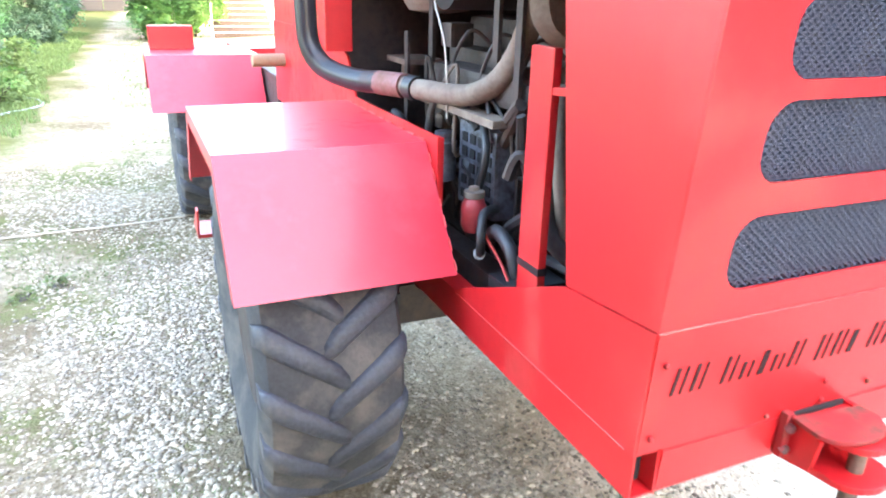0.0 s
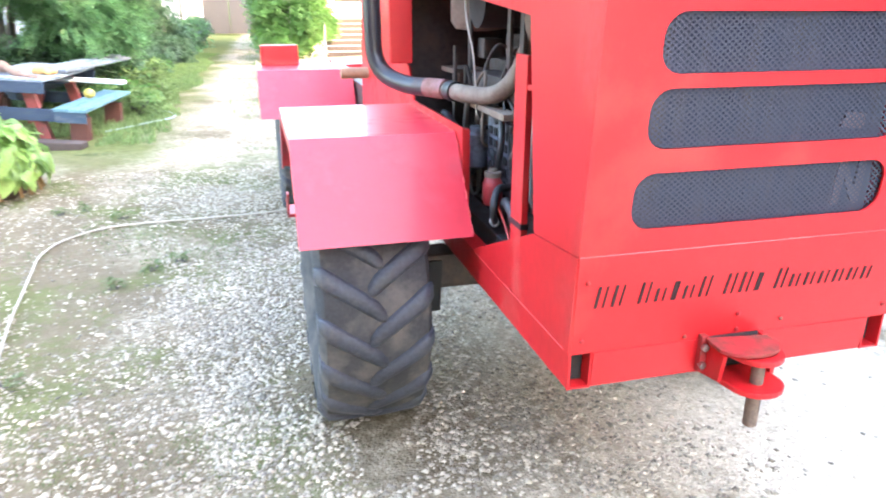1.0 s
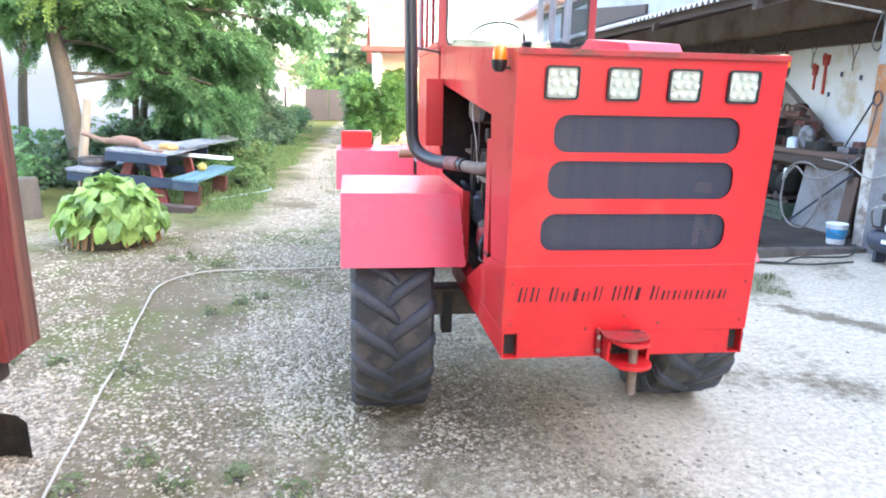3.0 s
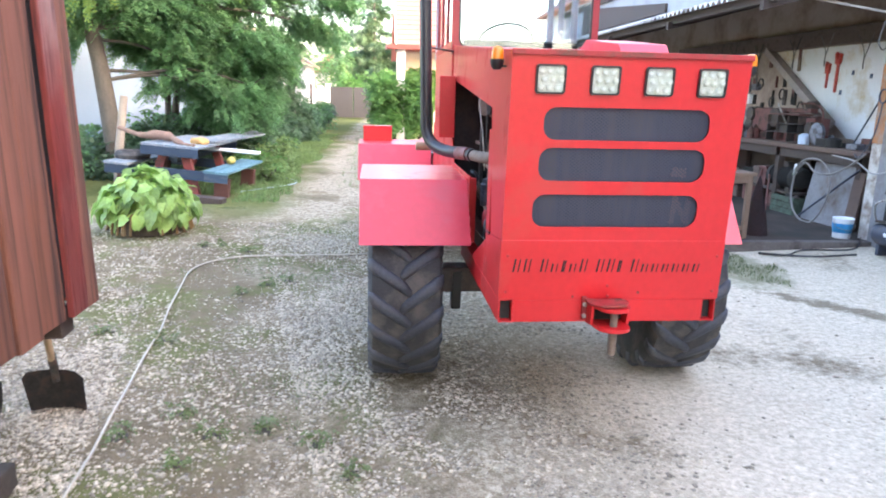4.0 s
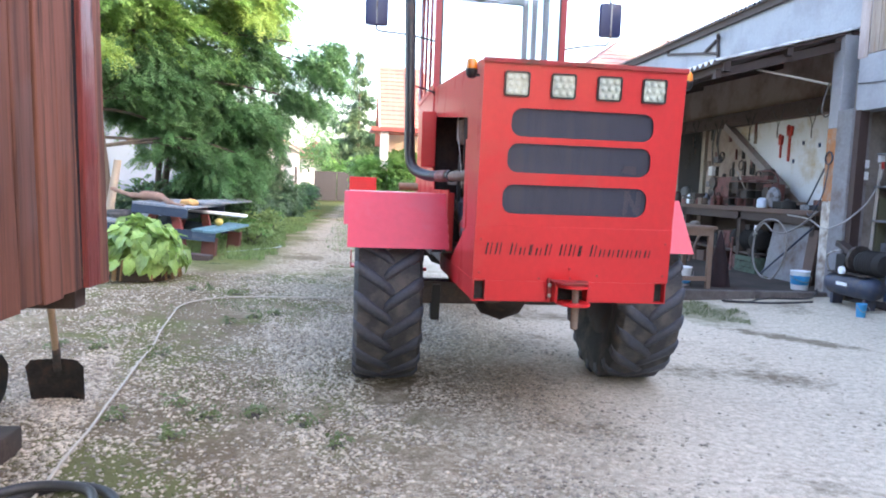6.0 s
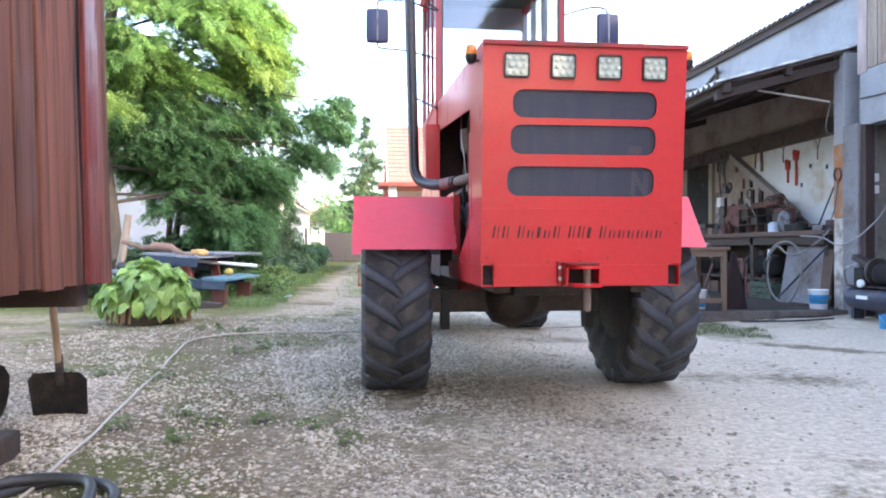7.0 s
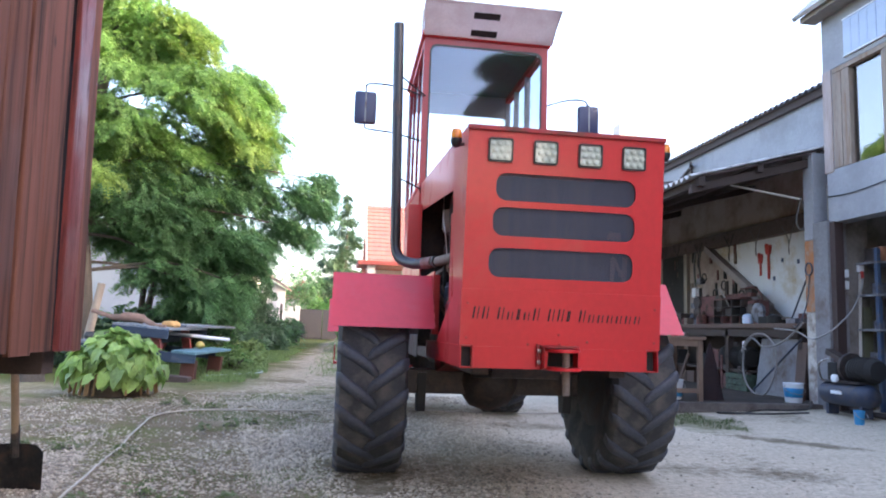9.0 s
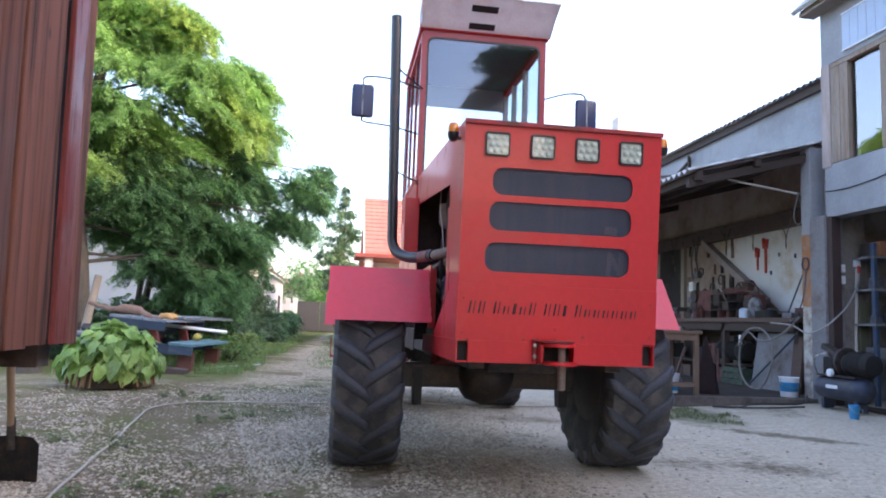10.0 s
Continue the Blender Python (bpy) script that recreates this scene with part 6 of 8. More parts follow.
def wrench(y, z0, z1, w):
    """A large open-ended spanner hung on the wall."""
    t = thing("wall_wrench", (BACK, y, z0), "large red pipe wrench hung on the pale wall", "wrench", group="red wrenches on the wall")
    part("shank", B(BACK - 0.035, BACK - 0.012, y - w * 0.28, y + w * 0.28, z0, z1 - 0.10, 0.006), REDTOOL, t)
    part("jaw", P([(y - w * 0.6, z1 - 0.13), (y - w * 0.9, z1), (y - w * 0.35, z1 + 0.01), (y - w * 0.2, z1 - 0.06), (y + w * 0.3, z1 - 0.06), (y + w * 0.5, z1 + 0.03), (y + w * 0.9, z1), (y + w * 0.6, z1 - 0.13)], "x", BACK - 0.045, BACK - 0.004), REDTOOL, t)


wrench(7.08, 1.78, 2.28, 0.07)
wrench(7.28, 1.84, 2.16, 0.05)
for k in range(26):
    y, z = 7.9 + rnd.random() * 2.4, 1.5 + rnd.random() * 0.75
    single("hand_tool", B(BACK - 0.03, BACK - 0.006, y, y + rnd.uniform(0.03, 0.10), z, z + rnd.uniform(0.08, 0.26), 0.008), rnd.choice((OILY, MACH, DARK, RUSTY)), "dark hand tool hung on the workshop wall", "tool", group="hand tools on the wall")
for y, z in ((6.4, 1.95), (6.75, 2.0), (6.95, 1.75)):
    single("wall_hook", B(BACK - 0.02, BACK - 0.004, y, y + 0.04, z, z + 0.06, 0.004), BLUEMETAL, "small blue hook on the wall", "hook", group="hooks on the wall")
bins = thing("parts_rack", (5.95, 7.3, 1.10), "dark open parts rack with drawers on the workbench", "rack")
for y0 in (6.95, 7.20, 7.45):
    for z0 in (1.105, 1.225, 1.345):
        bm = bmesh.new()
        for a, b, c, d, e, f in ((5.84, 6.02, y0, y0 + 0.24, z0, z0 + 0.008), (5.84, 6.02, y0, y0 + 0.008, z0 + 0.008, z0 + 0.112), (5.84, 6.02, y0 + 0.232, y0 + 0.24, z0 + 0.008, z0 + 0.112), (6.012, 6.02, y0 + 0.008, y0 + 0.232, z0 + 0.008, z0 + 0.112)):
            box(bm, a, b, c, d, e, f)
        part("bin", bm, rnd.choice((OILY, MACH, DARK)), bins)
part("rack_top", B(5.83, 6.03, 6.94, 7.70, 1.466, 1.482, 0.003), MACH, bins)
for k in range(22):
    y, z, r = rnd.uniform(8.0, 9.4), 1.10, rnd.uniform(0.03, 0.06)
    single("oil_can", lathe(bmesh.new(), [(r * 0.95, 0.0), (r, 0.01), (r, r * 2.2), (r * 0.45, r * 2.8), (r * 0.2, r * 3.6)], (rnd.uniform(5.78, 6.2), y, z), "z", 12), rnd.choice((OILY, MACH, ALU, DARK, RUSTY, PALEPLASTIC)), "small greasy can on the workbench", "can", group="cans on the workbench", smooth=40)
for k in range(5):
    y = 7.75 + k * 0.28 + rnd.uniform(-0.06, 0.06)
    z = 1.62 + rnd.uniform(-0.05, 0.35)
    coil = [(BACK - 0.03 - 0.006 * (q % 3), y + 0.07 * math.cos(q * 0.8), z + 0.08 * math.sin(q * 0.8)) for q in range(20)]
    single("belt_coil", T(coil, 0.008, 5), rnd.choice((OILY, HOSE, MACH)), "coil of old belt hung on the workshop wall", "belt", group="belts on the workshop wall", smooth=50)
# Flat near-black slab on the wall stands in for the doorway's shaded depth.
single("doorway_recess", B(BACK - 0.03, BACK - 0.003, 9.6, 10.5, 0.17, 2.45), DARK, "dark doorway in the workshop wall", "doorway", kind="structure")
single("door_post", B(BACK - 0.06, BACK - 0.003, 9.48, 9.6, 0.17, 2.5), GREYWOOD, "grey timber door post", "door frame", kind="structure")
sw = thing("switch_box", (BACK, 9.15, 1.5), "pale switch boxes with conduits on the workshop wall", "switch box")
for y, z, h, m in ((9.18, 1.60, 0.16, WHITEPLASTIC), (9.02, 1.82, 0.10, ALU), (9.22, 1.40, 0.10, ALU), (8.98, 1.42, 0.14, GREYHOSE)):
    part("box", B(BACK - 0.09, BACK - 0.004, y - 0.07, y + 0.07, z, z + h, 0.008), m, sw)
for y, z0, z1 in ((9.2, 1.78, 2.5), (9.03, 1.93, 2.45), (9.1, 1.1, 1.4)):
    part("conduit", T(spline([(BACK - 0.04, y, z0), (BACK - 0.05, y + 0.03, (z0 + z1) / 2), (BACK - 0.03, y - 0.02, z1)]), 0.016, 6), GREYHOSE, sw, smooth=50)
single("black_cable", T(spline([(5.5, 5.0, 0.20), (5.2, 4.7, 0.14), (4.7, 4.75, 0.12), (4.4, 4.6, 0.10), (4.2, 4.75, 0.09), (4.6, 4.5, 0.11), (5.1, 4.5, 0.13)], 8), 0.010, 6), BLACK, "black cable lying on the gravel", "cable")

rnd = random.Random(44)
for k in range(7):
    y = 5.6 + k * 0.75 + rnd.uniform(-0.2, 0.2)
    z = 2.5 + rnd.uniform(-0.05, 0.1)
    single("hanging_wire", T(spline([(6.2, y, z), (6.15, y + 0.05, z - 0.3), (6.2, y + 0.12, z - 0.42), (6.24, y + 0.2, z - 0.2), (6.25, y + 0.35, z)]), 0.006, 5), rnd.choice((GREYHOSE, BLACK, HOSE)), "loop of wire hanging under the workshop roof", "wire", group="wires under the workshop roof", smooth=50)
for k in range(9):
    y, h = 7.0 + rnd.random() * 3.2, rnd.uniform(0.3, 0.75)
    single("scrap_bar", T([(5.62 + rnd.uniform(-0.06, 0.08), y, 0.17), (5.70, y + rnd.uniform(-0.15, 0.15), 0.17 + h)], rnd.uniform(0.012, 0.03), 7), rnd.choice((OILY, RUSTY, MACH, TABLEWOOD)), "rusty bar leaning against the bench", "metal bar", group="bars leaning on the bench")

# ---- dark teal car standing half out of the garage ----
car = thing("car", (6.2, 1.90, GZ - 0.03), "dark teal hatchback parked in the garage mouth", "car")
CZ, CYm = GZ - 0.03, 1.90


stations = [  # x, half width, bonnet or roof height, side height
    (4.50, 0.58, 0.56, 0.30), (4.55, 0.69, 0.655, 0.26), (4.75, 0.77, 0.745, 0.22), (5.10, 0.80, 0.80, 0.2), (5.55, 0.81, 0.87, 0.2), (5.75, 0.81, 0.92, 0.2),
    (6.30, 0.80, 1.36, 0.2), (6.70, 0.80, 1.42, 0.2), (7.6, 0.80, 1.40, 0.2), (8.05, 0.78, 0.98, 0.22), (8.15, 0.72, 0.60, 0.3)]
bm = bmesh.new()
rings = []
for x, hw, top, low in stations:
    belt = min(top - 0.06, 0.86)
    roof_hw = hw * (0.93 if top < 1.0 else 0.74)
    prof = [(-hw * 0.94, low), (-hw, 0.45), (-hw * 0.995, belt - 0.08), (-roof_hw * 1.0 if top < 1 else -hw * 0.95, belt), (-roof_hw * 0.86, top - 0.012), (0, top), (roof_hw * 0.86, top - 0.012), (roof_hw if top < 1 else hw * 0.95, belt), (hw * 0.995, belt - 0.08), (hw, 0.45), (hw * 0.94, low)]
    rings.append([bm.verts.new((x, CYm + y, CZ + z)) for y, z in prof])
for a, b2 in zip(rings, rings[1:]):
    for k in range(len(a) - 1):
        bm.faces.new((a[k], a[k + 1], b2[k + 1], b2[k]))
    bm.faces.new((a[-1], a[0], b2[0], b2[-1]))
bm.faces.new(rings[0][::-1])
bm.faces.new(rings[-1])
bmesh.ops.subdivide_edges(bm, edges=bm.edges, cuts=1, use_grid_fill=True, smooth=0.6)
part("body", bm, CARPAINT, car, smooth=50)
bm = P([(4.47, CYm - 0.72), (4.42, CYm - 0.53), (4.40, CYm), (4.42, CYm + 0.53), (4.47, CYm + 0.72), (4.75, CYm + 0.80), (4.75, CYm - 0.80)], "z", CZ + 0.20, CZ + 0.50, 0.05)
part("bumper", bm, mat("dull_dark_bumper", (0.012, 0.016, 0.022), rough=0.75, bump=0.05, spec=0.2), car, smooth=50)
part("air_intake", P([(4.40, CYm - 0.33), (4.393, CYm), (4.40, CYm + 0.33), (4.45, CYm + 0.33), (4.45, CYm - 0.33)], "z", CZ + 0.22, CZ + 0.29, 0.01), BLACK, car)
for s in (1, -1):
    bm = bmesh.new()
    bmesh.ops.create_uvsphere(bm, u_segments=20, v_segments=12, radius=1, matrix=Matrix.Translation((4.585, CYm + s * 0.50, CZ + 0.585)) @ Matrix.Rotation(s * radians(-16), 4, 'Z') @ Matrix.Diagonal((0.10, 0.185, 0.068, 1)))
    head = part("headlight", bm, LENS, car, "clear oval headlight", smooth=60)
    bm = bmesh.new()
    bmesh.ops.create_uvsphere(bm, u_segments=16, v_segments=10, radius=1, matrix=Matrix.Translation((4.545, CYm + s * 0.175, CZ + 0.575)) @ Matrix.Rotation(s * radians(-6), 4, 'Z') @ Matrix.Diagonal((0.05, 0.145, 0.040, 1)))
    slot = part("grille_slot", bm, DARK, car, smooth=60)
    rim_pts = [(4.512 + 0.012 * abs(math.sin(a)), CYm + s * 0.175 + 0.15 * math.cos(a), CZ + 0.575 + 0.044 * math.sin(a)) for a in (2 * math.pi * q / 20 for q in range(21))]
    part("chrome_rim", T(rim_pts, 0.007, 6), CHROME, slot, smooth=50)
    part("wing_mirror", B(5.95, 6.1, *sorted((CYm + s * 0.82, CYm + s * 0.98)), CZ + 0.88, CZ + 1.02, 0.03), CARPAINT, car)
    for x in (5.16, 7.55):
        wheel = part("wheel", lathe(bmesh.new(), [(0.16, -0.08), (0.26, -0.085), (0.285, -0.06), (0.285, 0.06), (0.26, 0.085), (0.16, 0.08)], (x, CYm + s * 0.70, CZ + 0.285), "y", 30), RUBBER, car, smooth=40)
        part("hubcap", lathe(bmesh.new(), [(0.165, s * 0.07), (0.17, s * 0.086), (0.1, s * 0.1), (0.03, s * 0.1)], (x, CYm + s * 0.70, CZ + 0.285), "y", 20), ALU, wheel, smooth=40)
part("badge", P([(CYm, CZ + 0.56), (CYm + 0.03, CZ + 0.60), (CYm, CZ + 0.64), (CYm - 0.03, CZ + 0.60)], "x", 4.492, 4.51), CHROME, car)
np_ = part("number_plate", B(4.386, 4.394, CYm - 0.25, CYm + 0.25, CZ + 0.33, CZ + 0.44, 0.003), WHITEPLASTIC, car, "white number plate with dark bars")
for k in range(7):
    if k == 3:
        part("plate_bar", B(4.3835, 4.387, CYm + 0.005, CYm - 0.035, CZ + 0.38, CZ + 0.392), BLACK, np_)
        continue
    y0 = CYm + 0.19 - k * 0.062
    part("plate_bar", B(4.3835, 4.387, y0 - 0.04, y0, CZ + 0.35, CZ + 0.42), BLACK, np_)

car.location = (6.53, 2.30, GZ - 0.06)

# ---- plank hut on legs ----
HX, HZ0, HZ1 = -1.0, 0.722, 2.75
hut = thing("plank_hut", (-2.0, -0.8, 0.0), "raised hut clad in red-brown stained vertical planks", "hut")
rnd = random.Random(3)


def hut_x(z):
    """The hut leans back a little as it rises."""
    return HX - 0.014 - 0.026 * (z - HZ0)


# boards from the corner on: width, how far it stands proud, open slot after it
boards = [(0.105, 0.016, 0.004), (0.150, 0.020, 0.036), (0.185, 0.0, 0.004), (0.176, 0.004, 0.026), (0.154, 0.002, 0.004), (0.190, -0.003, 0.006), (0.120, 0.014, 0.034), (0.205, 0.0, 0.005)]
y, k = 1.085, 0
while y > -3.0:
    w, proud, slot = boards[k] if k < len(boards) else (rnd.uniform(0.13, 0.21), rnd.uniform(-0.004, 0.012), rnd.choice((0.004, 0.005, 0.03)))
    lean = 0.018 if k < 2 else rnd.uniform(-0.006, 0.006)
    foot = HZ0 + rnd.uniform(-0.010, 0.008)
    bm = bmesh.new()
    rows = 18
    ring = []
    for i in range(rows + 1):
        z = foot + (HZ1 - foot) * i / rows
        x = hut_x(z) + proud
        nick0, nick1 = 0.004 * noise.noise((z * 4, k * 3.1, 0.5)), 0.004 * noise.noise((z * 4, k * 3.1, 7.5))
        y0, y1 = y - w + nick0 + lean * (i / rows - 0.4), y + nick1 + (lean * (i / rows - 0.4) if k else 0)
        cup = 0.004 * noise.noise((k * 1.7, z * 1.5, 3.3))
        ring.append([bm.verts.new(c) for c in ((x - 0.024, y0, z), (x - 0.004, y0, z), (x + cup, y0 + 0.005, z), (x - cup, y1 - 0.005, z), (x - 0.004, y1, z), (x - 0.024, y1, z))])
    for r0, r1 in zip(ring, ring[1:]):
        for q in range(6):
            bm.faces.new((r0[q], r0[(q + 1) % 6], r1[(q + 1) % 6], r1[q]))
    bm.faces.new(ring[0])
    bm.faces.new(ring[-1][::-1])
    part("plank", bm, REDTRIM if k == 1 else PLANK, hut, smooth=30)
    y -= w + slot
    k += 1
x = HX - 0.12
while x > -3.0:
    w = rnd.uniform(0.13, 0.22)
    part("plank", B(x - w + 0.004, x, 1.066, 1.09, HZ0 + rnd.uniform(-0.008, 0.008), HZ1, 0.004), PLANK, hut)
    x -= w
# Near-black panel: the shade in the slots between boards is put into its colour.
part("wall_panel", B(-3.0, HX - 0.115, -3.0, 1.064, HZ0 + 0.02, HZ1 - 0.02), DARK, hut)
part("roof", plate(bmesh.new(), [(-3.2, 1.3, 2.78), (-0.82, 1.3, 2.95), (-0.82, -3.2, 2.95), (-3.2, -3.2, 2.78)], 0.04), CORRUGATED, hut)
for yy in (-2.6, -0.8, 0.9):
    part("joist", B(-2.9, HX - 0.06, yy - 0.06, yy + 0.06, HZ0 - 0.10, HZ0 + 0.02, 0.006), DARKWOOD, hut)
    for xx in (-2.8, -2.0):
        part("leg", B(xx - 0.06, xx + 0.06, yy - 0.06, yy + 0.06, -0.05, HZ0 - 0.10, 0.008), DARKWOOD, hut)


def shovel(x, y, pointed, lean, label):
    s = thing("shovel", (x, y, 0.0), label, "shovel", group="shovels leaning on the hut")
    w, h = (0.115, 0.30) if pointed else (0.148, 0.23)
    bm = bmesh.new()
    rows = []
    for i in range(7):
        v = i / 6
        half = w * (math.sqrt(max(0.02, 1 - (1 - v) ** 2.4)) if pointed else (0.92 + 0.08 * v)) if v < 0.8 else w * (1 - 0.22 * ((v - 0.8) / 0.2) ** 2)
        rows.append([bm.verts.new((x + half * (2 * u - 1), y + 0.035 * (1 - (2 * u - 1) ** 2) - lean * v * h, 0.005 + v * h)) for u in (j / 8 for j in range(9))])
    for a, b2 in zip(rows, rows[1:]):
        for j in range(8):
            bm.faces.new((a[j], a[j + 1], b2[j + 1], b2[j]))
    r = bmesh.ops.solidify(bm, geom=list(bm.faces), thickness=0.004)
    part("blade", bm, SHOVEL, s, "dark worn steel blade", smooth=60)
    yt = y + 0.03 - lean * h
    part("socket", T([(x, yt + 0.02, h - 0.06), (x, yt - 0.01, h + 0.10)], [0.022, 0.021], 10), SHOVEL, s)
    top = 1.42
    part("handle", T([(x, yt - 0.005, h + 0.06), (x + 0.03, 1.13, top)], 0.019, 10), HANDLE, s, smooth=50)


shovel(-1.40, 1.49, False, 0.20, "square dark shovel with ash handle leaning on the hut")
shovel(-1.66, 1.30, True, 0.10, "rounded dark spade leaning on the hut")
single("black_hose_ring", T(spline([(-1.25, -0.3, 0.02), (-1.12, 0.15, 0.02), (-0.95, 0.35, 0.022), (-0.75, 0.30, 0.022), (-0.66, 0.10, 0.02), (-0.72, -0.2, 0.02), (-0.95, -0.42, 0.02), (-1.2, -0.3, 0.055), (-1.22, 0.0, 0.055), (-1.05, 0.27, 0.055), (-0.8, 0.25, 0.055), (-0.70, 0.0, 0.05)], 8), 0.019, 8), HOSE, "black hose coiled on the gravel", "hose", smooth=50)

single("kerb_block", B(-1.75, -1.27, 0.55, 0.80, -0.02, 0.11, 0.015), DARKFLOOR, "old dark grey concrete block under the hut", "block")

# pale cable across the yard
cab_pts = [(-0.95, -0.4), (-1.02, 0.5), (-1.06, 0.97), (-1.16, 1.8), (-1.25, 2.67), (-1.33, 3.2), (-1.42, 3.9), (-1.46, 4.3), (-1.38, 4.62), (-1.15, 4.86), (-0.75, 4.92), (-0.3, 4.95), (0.1, 5.0), (0.9, 5.2), (2.0, 5.0), (3.5, 5.3)]
single("yard_cable", T([(p.x + 0.012 * noise.noise((p.y * 2, 0, 0)), p.y + 0.012 * noise.noise((p.x * 2, 3, 0)), 0.016 + ground_z(p.x, p.y)) for p in spline([(a, b2, 0) for a, b2 in cab_pts], 8)], 0.0075, 8), CABLE, "pale cable lying across the gravel yard", "cable", smooth=50)


# ---- plants ----
def leaf_mesh(name, centres, dirs, rng, pairs, length, leaf_len, leaf_wid, material, droop=0.5, tilt=0.35):
    """Compound leaves: a row of paired leaflets along each direction from each centre, as one mesh."""
    n = len(centres)
    d = dirs / np.linalg.norm(dirs, axis=1, keepdims=True)
    helper = rng.normal(size=(n, 3)) * tilt + np.array([0, 0, 1.0])
    side = np.cross(d, helper)
    side /= np.linalg.norm(side, axis=1, keepdims=True)
    nrm = np.cross(side, d)
    ln = length * rng.uniform(0.65, 1.25, size=(n, 1))
    V = []
    for k in range(pairs):
        u = (k + 0.6) / pairs
        at = centres + d * ln * u - np.array([0, 0, 1.0]) * ln * droop * u * u
        for s in (-1, 1):
            out = side * s * 0.85 + d * 0.5 - nrm * 0.2 + rng.normal(size=(n, 3)) * 0.16
            out /= np.linalg.norm(out, axis=1, keepdims=True)
            wid = np.cross(out, nrm + rng.normal(size=(n, 3)) * 0.35)
            wid /= np.linalg.norm(wid, axis=1, keepdims=True)
            ll = leaf_len * (1.1 - 0.5 * abs(u - 0.45)) * rng.uniform(0.8, 1.2, size=(n, 1))
            lw = leaf_wid * rng.uniform(0.8, 1.2, size=(n, 1))
            V.append(np.stack([at, at + out * ll * 0.5 + wid * lw, at + out * ll, at + out * ll * 0.5 - wid * lw], axis=1))
    V = np.concatenate(V).reshape(-1, 3)
    q = len(V) // 4
    me = bpy.data.meshes.new(name)
    me.vertices.add(len(V))
    me.vertices.foreach_set("co", V.astype(np.float32).ravel())
    me.loops.add(q * 4)
    me.loops.foreach_set("vertex_index", np.arange(q * 4, dtype=np.int32))
    me.polygons.add(q)
    me.polygons.foreach_set("loop_start", np.arange(0, q * 4, 4, dtype=np.int32))
    me.update(calc_edges=True)
    me.materials.append(material)
    return me


def cloud(clusters, count, rng, hollow=0.45):
    """Points and outward directions in clumps (x, y, z, r, flattening)."""
    w = np.array([c[3] ** 2 for c in clusters])
    pick = rng.choice(len(clusters), size=count, p=w / w.sum())
    c = np.array([k[:3] for k in clusters])[pick]
    r = np.array([k[3] for k in clusters])[pick]
    v = rng.normal(size=(count, 3))
    v /= np.linalg.norm(v, axis=1, keepdims=True)
    rad = r * (hollow + (1 - hollow) * rng.random(count) ** 0.6) * (0.85 + 0.3 * rng.random(count))
    p = c + v * rad[:, None] * np.array([1, 1, 0.75])
    return p, v * 0.9 + np.array([0, 0, -0.15])


def crown_part(name, me, parent, label=""):
    ob = new(name, me)
    ob.parent = parent
    ob.matrix_basis = Matrix.Translation(-ORIGIN[parent.name])
    return tagged(ob, label)


def limb(parent, a, b, r0, r1, rnd, name="limb"):
    a, b = Vector(a), Vector(b)
    mid = (a + b) / 2 + Vector((rnd.uniform(-0.2, 0.2), rnd.uniform(-0.2, 0.2), rnd.uniform(0.05, 0.3))) * (b - a).length * 0.35
    pts = spline([a, mid, b], 5)
    n = len(pts)
    part(name, T(pts, [r0 + (r1 - r0) * i / (n - 1) for i in range(n)], 8), BARK, parent, smooth=60)


def sprays(clusters, centre, rng, dense=1.0):
    """Flat drooping sprays of leaves that reach outward through each clump (x, y, z, r), with air between the layers."""
    P_, D_ = [], []
    up = np.array([0, 0, 1.0])
    for x, y, z, r in clusters:
        for k in range(int((6 + 16 * r * r) * dense)):
            w = rng.normal(size=3)
            w *= r * rng.random() ** 0.45 / np.linalg.norm(w)
            c = np.array([x, y, z]) + w * np.array([1, 1, 0.8])
            d = np.array([c[0] - centre[0], c[1] - centre[1], 0.0])
            d = d / (np.linalg.norm(d) + 0.3) + rng.normal(size=3) * np.array([0.6, 0.6, 0.22])
            d /= np.linalg.norm(d)
            side = np.cross(d, up + rng.normal(size=3) * 0.25)
            side /= np.linalg.norm(side)
            ln = rng.uniform(0.40, 0.95) * min(r, 0.9) + 0.28
            m = int(72 * ln)
            u, v = rng.random(m), rng.uniform(-1, 1, m)
            at = c + np.outer((u - 0.4) * ln, d) + np.outer(v * ln * 0.50 * (1.05 - 0.6 * u), side) + np.outer(rng.normal(size=m) * 0.055 - 0.38 * ln * u * u - 0.10 * ln * v * v, up)
            P_.append(at)
            D_.append(np.outer(0.5 + 0.4 * u, d) + np.outer(np.sign(v) * 0.55, side) - np.outer(0.15 + 0.45 * u, up) + rng.normal(size=(m, 3)) * 0.18)
    return np.concatenate(P_), np.concatenate(D_)


